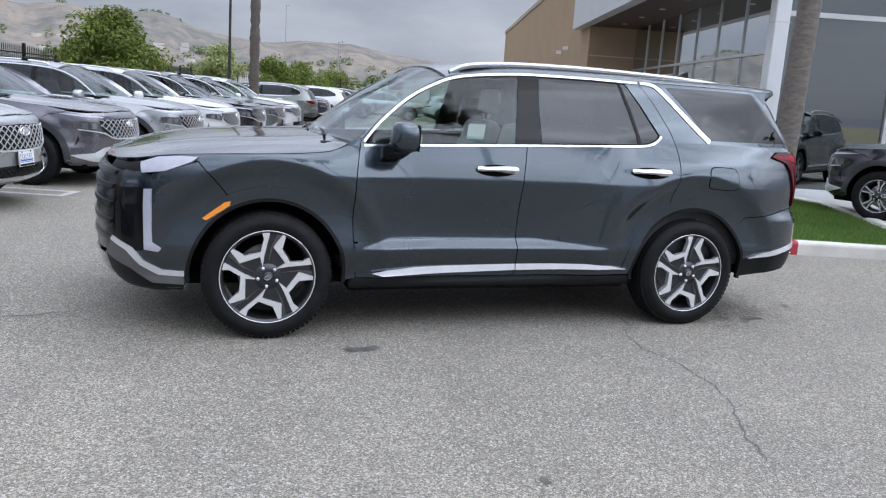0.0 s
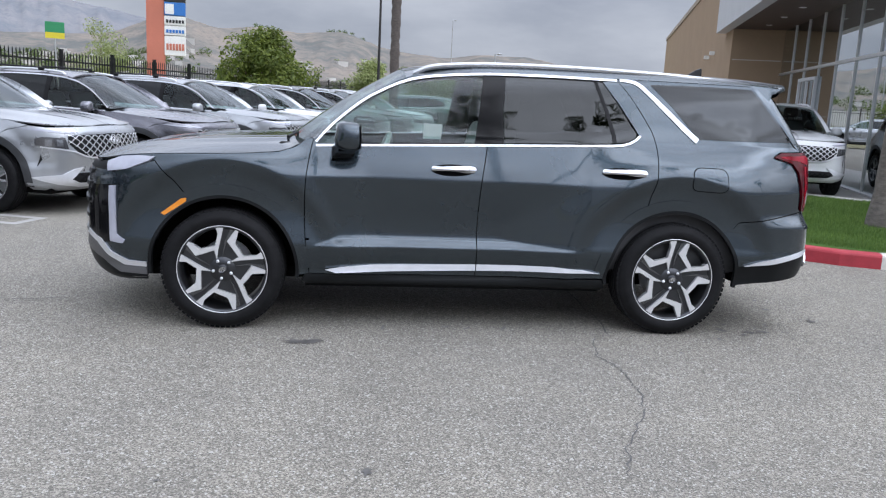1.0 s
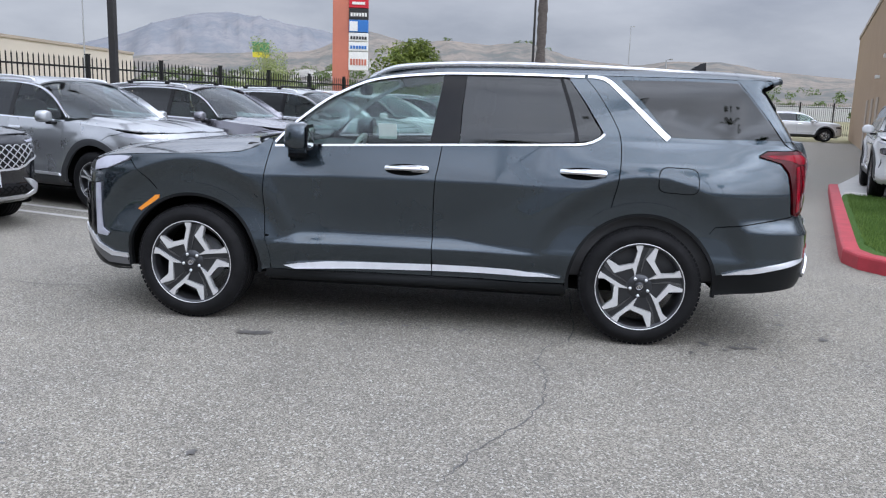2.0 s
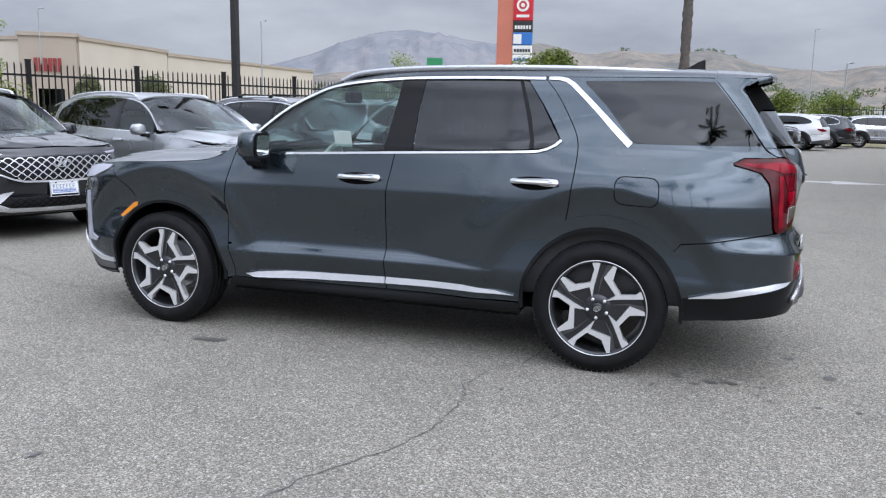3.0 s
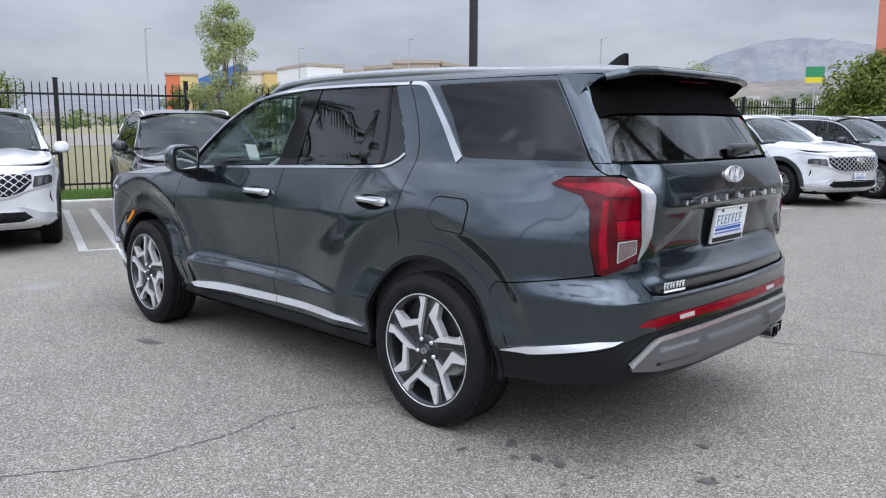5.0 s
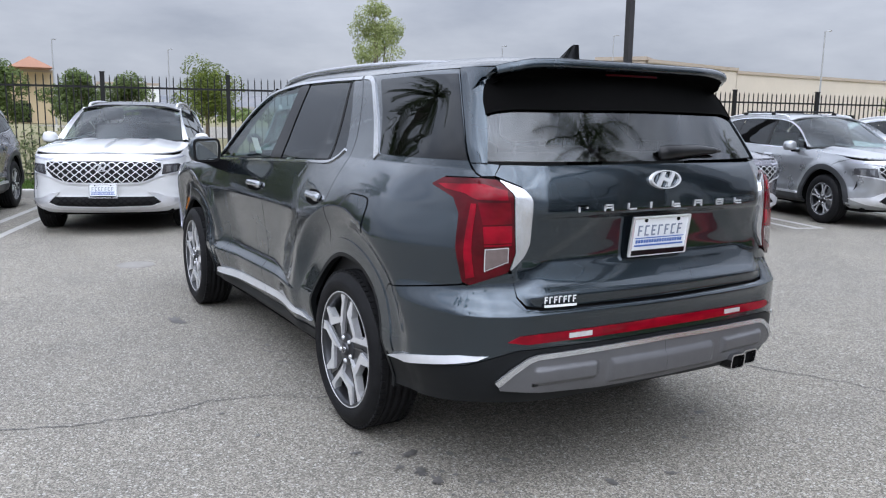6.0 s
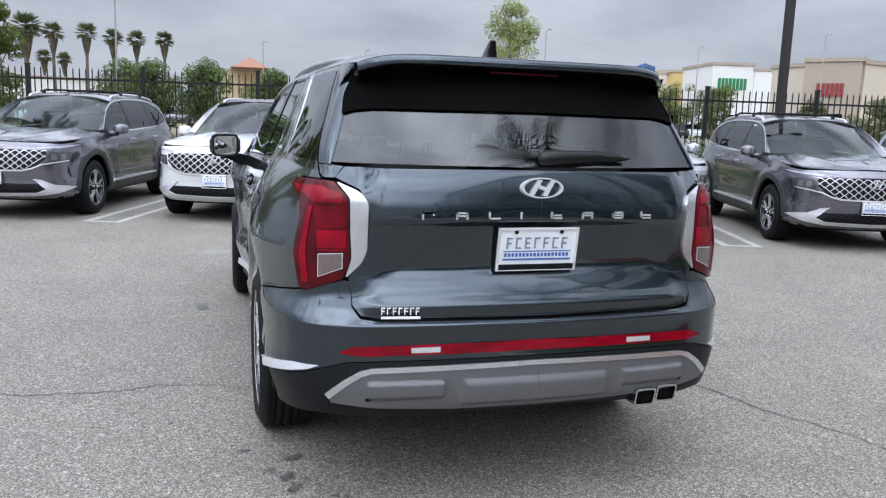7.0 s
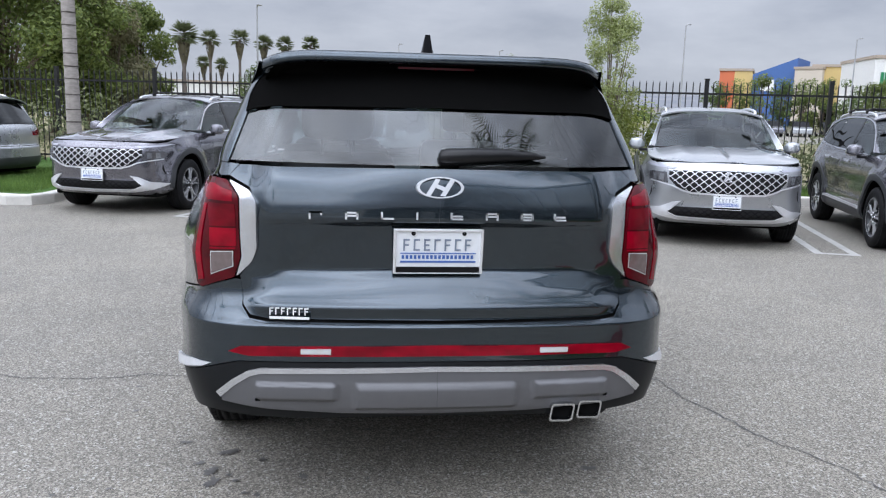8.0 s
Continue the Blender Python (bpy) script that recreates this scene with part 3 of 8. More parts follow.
def panel(name, poly, where, material, parent=None, out=0.0, rim=0.014, grid=(0.06, 0.05), join=False, both=True, label="", flip=False):
    """A sheet of skin over a polygon in skin coordinates, with turned-in edges.
    where(u, v, out) gives the place. join: this half and its mirror image as one mesh; both: a second panel on the other side."""
    bm = bmesh.new()
    vs = [bm.verts.new((a, b, 0)) for a, b in poly]
    for tri in tessellate_polygon([[Vector((a, b, 0)) for a, b in poly]]):
        if len(set(tri)) == 3:
            bm.faces.new([vs[i] for i in tri])
    for ax in (0, 1):
        lo, hi = min(p[ax] for p in poly), max(p[ax] for p in poly)
        n = int((hi - lo) / grid[ax])
        for i in range(1, n + 1):
            co, no = [0, 0, 0], [0, 0, 0]
            co[ax], no[ax] = lo + (hi - lo) * i / (n + 1), 1
            bmesh.ops.bisect_plane(bm, geom=bm.verts[:] + bm.edges[:] + bm.faces[:], plane_co=co, plane_no=no, dist=1e-5)
    bmesh.ops.remove_doubles(bm, verts=bm.verts[:], dist=1e-5)
    bm.verts.index_update()
    flat = [(v.co.x, v.co.y) for v in bm.verts]
    faces = [[v.index for v in f.verts] for f in bm.faces]
    edges = [(e.verts[0].index, e.verts[1].index) for e in bm.edges if e.is_boundary]
    bm.free()
    e = 0.004
    co, no = [], []
    for a, b in flat:
        p = where(a, b, out)
        n = (where(a + e, b, out) - where(a - e, b, out)).cross(where(a, b + e, out) - where(a, b - e, out))
        n = n.normalized() if n.length > 1e-12 else Vector((0, 0, 1))
        if join and abs(p.y) < 0.003:
            n = Vector((n.x, 0, n.z)).normalized()
        co.append(p)
        no.append(n)
    made = []

    def mesh(sides):
        V, N, F = [], [], []
        for sy in sides:
            base = len(V)
            V += [Vector((p.x, p.y * sy, p.z)) for p in co]
            N += [Vector((n.x, n.y * sy, n.z)) * (-1 if flip else 1) for n in no]
            for f in faces:
                g = [base + i for i in f]
                k = (V[g[1]] - V[g[0]]).cross(V[g[2]] - V[g[1]])
                F.append(g if k.dot(N[g[0]]) > 0 else g[::-1])
            if rim:
                for i, j in edges:
                    if join and abs(co[i].y) < 0.004 and abs(co[j].y) < 0.004:
                        continue
                    q, a, b = len(V), V[base + i], V[base + j]
                    na, nb = N[base + i], N[base + j]
                    V += [a.copy(), b.copy(), b - nb * rim, a - na * rim]
                    k = (b - a).cross(-nb).normalized()
                    N += [k, k, k, k]
                    F.append([q, q + 1, q + 2, q + 3])
        me = bpy.data.meshes.new(name)
        me.from_pydata(V, [], F)
        me.materials.append(material)
        me.polygons.foreach_set("use_smooth", [True] * len(me.polygons))
        me.normals_split_custom_set_from_vertices([tuple(n) for n in N])
        return me

    for sides in ([(1, -1)] if join else [(1,), (-1,)] if both else [(1,)]):
        ob = new(name, mesh(sides))
        ob.parent = parent
        if label:
            tagged(ob, label)
        made.append(ob)
    return made


def ribbon(pts, w0, w1=None):
    """A polygon round a line in skin coordinates, w0 wide at its start and w1 at its end."""
    w1 = w0 if w1 is None else w1
    P = [np.array(p, float) for p in pts]
    a, b = [], []
    for i, p in enumerate(P):
        d = P[min(i + 1, len(P) - 1)] - P[max(i - 1, 0)]
        d /= np.linalg.norm(d)
        n = np.array([-d[1], d[0]]) * (w0 + (w1 - w0) * i / (len(P) - 1)) / 2
        a.append(tuple(p + n))
        b.append(tuple(p - n))
    return a + b[::-1]


def ring_pts(cx, cz, r, a0, a1, n=18, squash=1.0):
    return [(cx + r * math.cos(radians(a0 + (a1 - a0) * i / n)), cz + squash * r * math.sin(radians(a0 + (a1 - a0) * i / n))) for i in range(n + 1)]


def plate_of(bm, poly, y0, y1, m=None):
    """A slab over a polygon in the xz plane, from y0 to y1."""
    m = m or Matrix()
    a = [bm.verts.new(m @ Vector((x, y0, z))) for x, z in poly]
    b = [bm.verts.new(m @ Vector((x, y1, z))) for x, z in poly]
    n = len(poly)
    bm.faces.new(a)
    bm.faces.new(b[::-1])
    for i in range(n):
        bm.faces.new((a[i], b[i], b[(i + 1) % n], a[(i + 1) % n]))
    return bm


def wheel(parent, x, y, R, rim, style, steer=0.0, width=0.245):
    """One wheel that faces -y, with its tyre, rim, spokes and nuts."""
    side = -1 if y < 0 else 1
    w = new("wheel")
    w.parent = parent
    w.matrix_basis = pose(x, y, R, 0, 0, 0 if side < 0 else 180) @ pose(0, 0, 0, 0, (7 if x < 0 else 31) if style == "twin" else -30, steer)
    h = width / 2
    bm = bmesh.new()
    prof = [(rim - 0.004, -h + 0.035), (rim + 0.006, -h + 0.012), (rim + 0.018, -h + 0.004), (rim + 0.05, -h - 0.004), (R - 0.045, -h + 0.002), (R - 0.022, -h + 0.014), (R - 0.008, -h + 0.034), (R - 0.002, -h + 0.055)]
    groove = []
    for c in (-0.055, -0.019, 0.019, 0.055):
        groove += [(R, c - 0.006), (R - 0.009, c - 0.004), (R - 0.009, c + 0.004), (R, c + 0.006)]
    prof = prof + groove + [(r, -k) for r, k in prof[::-1]]
    lathe(bm, prof, 64)
    part("tyre", bm, M_TYRE, w, "black rubber tyre", smooth=True)
    # shoulder blocks cut in the tread
    bm = bmesh.new()
    for k in range(72):
        a = 2 * math.pi * k / 72
        for s in (-1, 1):
            box(bm, (R - 0.020, s * (h - 0.038) - 0.010, -0.012), (R - 0.0005, s * (h - 0.038) + 0.010, 0.012), pose(0, 0, 0, 0, math.degrees(a), 0))
    tagged(part("tread", bm, M_TYRE, w), kind="stuff")
    bm = bmesh.new()
    lathe(bm, [(rim + 0.006, -h + 0.022), (rim + 0.003, -h + 0.010), (rim - 0.008, -h + 0.012), (rim - 0.02, -h + 0.03), (rim - 0.03, 0.06), (rim - 0.02, h - 0.02)], 64)
    part("rim", bm, M_RIMDARK, w, "dark alloy rim barrel", smooth=True)
    bm = bmesh.new()
    lathe(bm, [(rim + 0.004, -h + 0.0100), (rim + 0.0015, -h + 0.0085), (rim - 0.001, -h + 0.0100), (rim - 0.003, -h + 0.014)], 64)
    part("rim_edge", bm, M_MACHINED, w, "bright machined rim edge", smooth=True)
    bm = bmesh.new()
    lathe(bm, [(0.001, 0.045), (0.155, 0.045), (0.165, 0.055), (0.165, 0.07), (0.001, 0.07)], 40)
    part("brake_disc", bm, M_SATIN, w, "steel brake disc")
    f = -h + 0.018
    Rr = rim + 0.001

    def pol(r, a):
        return (r * math.sin(radians(a)), r * math.cos(radians(a)))

    for k in range(5):
        m = pose(0, 0, 0, 0, 72 * k, 0)
        if style == "bracket":
            # gunmetal web round the hub, with one spoke out to the rim
            bm = bmesh.new()
            plate_of(bm, [pol(0.03, -36), pol(Rr * 0.45, -33), pol(Rr * 0.64, -33), pol(Rr * 0.47, 18), pol(Rr, 31.5), pol(Rr, 48.5), pol(Rr * 0.64, 39), pol(Rr * 0.45, 39), pol(0.03, 36)], f + 0.012, f + 0.045, m)
            part("blade", bm, M_RIMDARK, w, "gunmetal spoke blade")
            # a raised fold along the spoke
            bm = bmesh.new()
            plate_of(bm, [pol(Rr * 0.24, 28), pol(Rr * 0.62, 33.5), pol(Rr * 0.985, 41), pol(Rr * 0.985, 47.5), pol(Rr * 0.66, 38)], f + 0.006, f + 0.02, m)
            part("fold", bm, M_RIMFOLD, w, "satin fold along the spoke")
            # machined bracket round the opening, its long arm running on to the hub
            bm = bmesh.new()
            outer = [pol(Rr, 31.8), pol(Rr * 0.46, 18.9), pol(Rr * 0.25, 2), pol(Rr * 0.47, 8), pol(Rr * 0.66, -33.3), pol(Rr, -24)]
            inner = [pol(Rr * 0.965, -20.3), pol(Rr * 0.67, -16.5), pol(Rr * 0.565, 13), pol(Rr * 0.82, 23), pol(Rr, 21)]
            plate_of(bm, outer + inner, f - 0.004, f + 0.03, m)
            part("spoke", bm, M_MACHINED, w, "machined silver bracket spoke")
        else:
            bm = bmesh.new()
            plate_of(bm, [pol(0.03, -34), pol(0.1, -16), pol(Rr, -14.5), pol(Rr, 14.5), pol(0.1, 16), pol(0.03, 34)], f + 0.014, f + 0.045, m)
            part("blade", bm, M_RIMDARK, w, "dark spoke backing")
            bm = bmesh.new()
            for s in (-1, 1):
                pts = [pol(0.055, s * 20), pol(0.11, s * 4), pol(Rr * 0.62, s * 4.5), pol(Rr, s * 9), pol(Rr, s * 15), pol(Rr * 0.6, s * 10), pol(0.10, s * 17)]
                plate_of(bm, pts if s > 0 else pts[::-1], f, f + 0.03, m)
            part("spoke", bm, M_MACHINED, w, "machined silver twin spoke")
        bm = bmesh.new()
        a = pol(0.057, 0)
        lathe(bm, [(0.0005, f - 0.004), (0.009, f - 0.003), (0.0105, f + 0.012)], 10, m @ Matrix.Translation((a[0], 0, a[1])))
        part("wheel_nut", bm, M_SATIN, w, smooth=True)
    bm = bmesh.new()
    lathe(bm, [(0.0005, f - 0.008), (0.026, f - 0.007), (0.032, f - 0.002), (0.034, f + 0.012)], 24)
    lathe(bm, [(0.034, f + 0.004), (0.075, f + 0.006), (0.082, f + 0.02)], 30)
    cap = part("hub_cap", bm, M_RIMDARK, w, "dark hub cap", smooth=True)
    bm = bmesh.new()
    lathe(bm, [(0.0165, f - 0.0095), (0.0215, f - 0.0105), (0.0225, f - 0.007)], 24, Matrix.Diagonal((1.0, 1, 0.72, 1)))
    plate_of(bm, [(-0.012, -0.011), (-0.006, -0.011), (-0.001, 0.011), (-0.006, 0.011)], f - 0.0105, f - 0.007)
    plate_of(bm, [(0.006, -0.011), (0.012, -0.011), (0.007, 0.011), (0.001, 0.011)], f - 0.0105, f - 0.007)
    part("cap_badge", bm, M_CHROME, cap)
    return w


def well(parent, x, y0, y1, r, z):
    """The dark liner of a wheel arch."""
    bm = bmesh.new()
    pts = ring_pts(0, 0, r, -3, 183, 20)
    a = [bm.verts.new((x + p, y0, z + q)) for p, q in pts]
    b = [bm.verts.new((x + p, y1, z + q)) for p, q in pts]
    for i in range(len(pts) - 1):
        bm.faces.new((a[i], a[i + 1], b[i + 1], b[i]))
    bm.faces.new(b)
    return part("wheel_well", bm, M_VOID, parent, "black wheel-arch liner")


def seat(parent, x, y, material, rows="seat", w=0.52):
    """A car seat that faces -x: cushion, back and headrest."""
    s = new(rows)
    s.parent = parent
    s.location = (x, y, 0)
    bm = bmesh.new()
    box(bm, (-0.28, -w / 2, 0.62), (0.24, w / 2, 0.78), bevel=0.05)
    part("cushion", bm, material, s, smooth=True)
    bm = bmesh.new()
    box(bm, (-0.07, -w / 2, 0), (0.07, w / 2, 0.62), pose(0.24, 0, 0.72, 0, 16, 0), bevel=0.055)
    part("seat_back", bm, material, s, smooth=True)
    bm = bmesh.new()
    box(bm, (-0.05, -0.14, 0), (0.05, 0.14, 0.19), pose(0.43, 0, 1.37, 0, 8, 0), bevel=0.045)
    for k in (-0.06, 0.06):
        tube(bm, [(0.42, k, 1.26), (0.43, k, 1.42)], 0.007, 8)
    part("headrest", bm, material, s, smooth=True)
    return s


def dealer_plate(parent, m, framed=True):
    """A white dealer card in a chrome frame, its writing reduced to bars."""
    p = new("plate_holder")
    p.parent = parent
    p.matrix_basis = m
    bm = bmesh.new()
    box(bm, (-0.152, -0.004, -0.075), (0.152, 0.004, 0.075), bevel=0.003)
    card = part("card", bm, M_PLATE, p, "white dealer card")
    if framed:
        bm = bmesh.new()
        for lo, hi in (((-0.16, -0.009, 0.072), (0.16, 0.004, 0.082)), ((-0.16, -0.009, -0.082), (-0.15, 0.004, 0.082)), ((0.15, -0.009, -0.082), (0.16, 0.004, 0.082)), ((-0.16, -0.009, -0.084), (0.16, 0.004, -0.079))):
            box(bm, lo, hi, bevel=0.002)
        part("frame", bm, M_BRIGHT, p, "chrome plate frame")
        bm = bmesh.new()
        box(bm, (-0.15, -0.008, -0.079), (0.15, 0.0, -0.058))
        for k in (-0.09, 0.09):
            lathe(bm, [(0.0005, -0.008), (0.008, -0.008), (0.008, 0)], 10, Matrix.Translation((k, 0, 0.066)))
        part("frame_foot", bm, M_GLOSSBLACK, p, "black lower frame with screws")
    bm = bmesh.new()
    for i in range(7):
        a = -0.125 + i * 0.0365
        box(bm, (a, -0.0065, 0.002), (a + 0.006, -0.0035, 0.045))
        box(bm, (a, -0.0065, 0.039), (a + 0.022, -0.0035, 0.045))
        if i % 2 == 0:
            box(bm, (a, -0.0065, 0.02), (a + 0.019, -0.0035, 0.026))
        if i in (1, 2, 5):
            box(bm, (a, -0.0065, 0.002), (a + 0.022, -0.0035, 0.008))
    tagged(part("card_heading", bm, M_PLATEINK, p, "grey heading bars"), kind="stuff")
    bm = bmesh.new()
    box(bm, (-0.135, -0.0065, -0.009), (0.135, -0.0035, -0.006))
    for i in range(18):
        a = -0.13 + i * 0.0145
        box(bm, (a, -0.0065, -0.028), (a + 0.009, -0.0035, -0.015))
    box(bm, (-0.135, -0.0065, -0.042), (0.135, -0.0035, -0.036))
    tagged(part("card_line", bm, M_PLATEBLUE, p, "small blue writing bars"), kind="stuff")
    return p


def badge(parent, m, w=0.17, h=0.075):
    """An oval chrome badge with a slanted inner form; it faces -y."""
    bm = bmesh.new()
    n = 40
    for ro, ri in ((1.0, 0.84),):
        a, b, c, d = [], [], [], []
        for k in range(n):
            t = 2 * math.pi * k / n
            x, z = math.cos(t) * w / 2, math.sin(t) * h / 2
            a.append(bm.verts.new((x, 0.004, z)))
            b.append(bm.verts.new((x * 0.96, -0.009, z * 0.95)))
            c.append(bm.verts.new((x * ri, -0.009, z * ri)))
            d.append(bm.verts.new((x * ri, 0.004, z * ri)))
        for k in range(n):
            j = (k + 1) % n
            for p, q in ((a, b), (b, c), (c, d)):
                bm.faces.new((p[k], p[j], q[j], q[k]))
    for q in (1, -1):
        plate_of(bm, [(q * a * w, q * c * h) for a, c in ((-0.29, -0.30), (-0.20, -0.37), (0.00, 0.36), (-0.10, 0.39))][::q], -0.009, 0.003)
    plate_of(bm, [(-0.15 * w, 0.03 * h), (0.09 * w, -0.17 * h), (0.15 * w, -0.03 * h), (-0.09 * w, 0.17 * h)], -0.008, 0.003)
    ob = part("badge", bm, M_BRIGHT, parent, "oval chrome badge")
    ob.matrix_basis = m
    return ob

# ---- the dark grey three-row SUV in the middle of the lot ----
WR, HUBX, HUBZ = 0.376, 1.45, 0.376
h_side = Curve((0.2, 0.2), (0.25, 0.14), (0.31, 0.06), (0.36, 0.072), (0.42, 0.058), (0.50, 0.034), (0.55, 0.026), (0.59, 0.029), (0.70, 0.032), (0.85, 0.032), (0.95, 0.033), (0.975, 0.035), (1.0, 0.041), (1.05, 0.055), (1.12, 0.076), (1.20, 0.101), (1.235, 0.113), (1.30, 0.142), (1.45, 0.205), (1.60, 0.268), (1.66, 0.298), (1.70, 0.34), (1.74, 0.42))
h_ledge = Curve((0.50, 0), (0.535, 0.0), (0.543, 0.002), (0.552, 0.008), (0.595, 0.038), (0.615, 0.044), (0.64, 0.045), (0.70, 0.041), (0.82, 0.024), (0.97, 0))
h_haunch = Curve((0.6, 0), (0.85, 0.020), (1.05, 0.038), (1.12, 0.036), (1.20, 0.020), (1.27, 0.0))
h_fender = Curve((0.5, 0), (0.8, 0.01), (1.0, 0.024), (1.07, 0.02), (1.15, 0.0))


def hero_side(z, x):
    d = h_side(z)
    # the ledge over the sill runs out to a point behind and more bluntly in front
    cap = 0.047 * min(sstep(-0.93, -0.70, x), max(0.0, min(1.0, (0.86 - x) / 0.62)))
    lg = h_ledge(z)
    d += 0.5 * (lg + cap - math.hypot(lg - cap, 0.004)) + 0.002 if cap > 0 else 0.0
    d -= h_haunch(z) * sstep(0.75, 1.5, x)
    d += 0.048 * sstep(1.80, 2.32, x) * sstep(0.735, 0.84, z) * (1 - sstep(1.10, 1.36, z))
    d -= h_fender(z) * (1 - sstep(-1.35, -0.85, x))
    for hx in (-HUBX, HUBX):
        r = math.hypot((x - hx) * 0.97, z - HUBZ)
        if r < 1.08:
            k = sstep(0.26, 0.36, z)
            # swell out to a crease, then fall away inside it towards the opening
            up = 0.35 + 0.65 * sstep(0.50, 0.80, z)
            d -= k * 0.044 * (1 - sstep(0.62, 1.08, r))
            q = 0.680 - r
            g = 0.5 * (q + math.hypot(q, 0.009))
            d += k * up * 0.66 * (g - 0.5 * (g - 0.088 + math.hypot(g - 0.088, 0.02)))
    return d


TAIL_LOW = ((0.2, 0.24), (0.25, 0.17), (0.34, 0.08), (0.40, 0.03), (0.45, 0.008), (0.52, 0), (0.60, 0.004), (0.66, 0.008), (0.70, 0.005), (0.725, -0.003), (0.738, -0.006), (0.746, 0.001), (0.756, 0.018), (0.766, 0.021), (0.785, 0.017), (0.798, 0.012))
h_rear = Curve(*TAIL_LOW, (0.806, 0.014), (0.84, 0.040), (0.88, 0.064), (0.905, 0.075), (0.93, 0.079), (1.0, 0.074), (1.07, 0.066), (1.092, 0.061), (1.106, 0.041), (1.116, 0.036), (1.15, 0.036), (1.20, 0.042), (1.24, 0.050), (1.285, 0.064), (1.30, 0.072), (1.40, 0.135), (1.5, 0.20), (1.6, 0.27), (1.66, 0.325), (1.72, 0.39))
h_flank = Curve(*TAIL_LOW, (0.806, 0.014), (0.84, 0.038), (0.88, 0.058), (0.905, 0.066), (0.93, 0.066), (1.0, 0.054), (1.07, 0.038), (1.092, 0.032), (1.106, 0.021), (1.116, 0.018), (1.15, 0.020), (1.20, 0.032), (1.24, 0.045), (1.285, 0.066), (1.30, 0.076), (1.40, 0.142), (1.5, 0.21), (1.6, 0.28), (1.66, 0.335), (1.72, 0.40))
h_corner = Curve((0.2, 0.24), (0.25, 0.17), (0.34, 0.08), (0.40, 0.03), (0.45, 0.01), (0.55, 0), (0.66, 0.0), (0.735, 0.0), (0.745, 0.006), (0.80, 0.036), (0.86, 0.056), (0.95, 0.058), (1.166, 0.058), (1.20, 0.066), (1.226, 0.082), (1.26, 0.108), (1.30, 0.142), (1.40, 0.212), (1.5, 0.285), (1.6, 0.36), (1.66, 0.415), (1.72, 0.47))


def hero_rear(z, y):
    k, t = sstep(0.05, 0.45, abs(y)), sstep(0.58, 0.71, abs(y))
    return (h_rear(z) * (1 - k) + h_flank(z) * k) * (1 - t) + h_corner(z) * t


h_front = Curve((0.2, 0.22), (0.28, 0.10), (0.36, 0.03), (0.5, 0.0), (0.75, 0.0), (0.9, 0.018), (0.97, 0.045), (1.02, 0.085), (1.07, 0.15), (1.12, 0.26), (1.2, 0.45))
hs = Shape([(-2.435, 0), (-2.425, -0.2), (-2.395, -0.42), (-2.335, -0.62), (-2.24, -0.77), (-2.10, -0.868), (-1.9, -0.922), (-1.65, -0.948), (-1.45, -0.954), (-1.0, -0.950), (-0.4, -0.946), (0.3, -0.946), (1.0, -0.950), (1.45, -0.956), (1.75, -0.958), (2.0, -0.957), (2.2, -0.943), (2.30, -0.924), (2.37, -0.895), (2.432, -0.835), (2.476, -0.745), (2.506, -0.63), (2.528, -0.42), (2.541, -0.2), (2.545, 0)],
           hero_side, hero_rear, lambda z, y: h_front(z))
S, RR, FF = hs.S, hs.R, hs.F
hero = thing("suv", "dark grey-green three-row SUV with chrome trim on asphalt", "car")
PAINT = M_PAINT_HERO


def SS(pts):
    return [S(*p) for p in pts]


ROOFLINE = Curve((-0.92, 1.165), (-0.80, 1.30), (-0.54, 1.50), (-0.27, 1.61), (0.0, 1.645), (0.24, 1.660), (0.67, 1.665), (1.07, 1.662), (1.5, 1.662), (1.99, 1.660), (2.3, 1.645))
BELT = Curve((-0.92, 1.165), (0.17, 1.208), (1.03, 1.242), (1.6, 1.283), (2.3, 1.293))
GAP_A = [(-0.915, 1.20), (-0.935, 1.1), (-0.955, 0.95), (-0.96, 0.74), (-0.95, 0.55), (-0.925, 0.36)]
GAP_B = [(0.178, 1.21), (0.16, 1.08), (0.142, 0.95), (0.134, 0.7), (0.138, 0.36)]
GAP_R = [(1.05, 1.655), (1.14, 1.55), (1.245, 1.38), (1.282, 1.28), (1.285, 1.15), (1.27, 1.0), (1.245, 0.86), (1.235, 0.775)]
GAP_D = [(1.985, 1.658), (2.06, 1.57), (2.16, 1.44), (2.262, 1.293), (2.30, 1.262), (2.33, 1.246)]


def shift(pts, dx):
    return [(x + dx, z) for x, z in pts]


G = 0.0028
# front wing
panel("front_wing", SS(shift(spline(GAP_A, 5), -G) + [p for p in ring_pts(-HUBX, HUBZ, 0.455, -4, 117, 24) if p[0] < -0.935] + [(-1.665, 0.825), (-1.75, 0.93), (-1.845, 1.035), (-1.95, 1.063), (-1.75, 1.076), (-1.55, 1.085), (-1.3, 1.097), (-1.12, 1.112), (-1.02, 1.145), (-0.97, 1.185), (-0.95, 1.20)]), hs.at, PAINT, hero, grid=(0.016, 0.012))
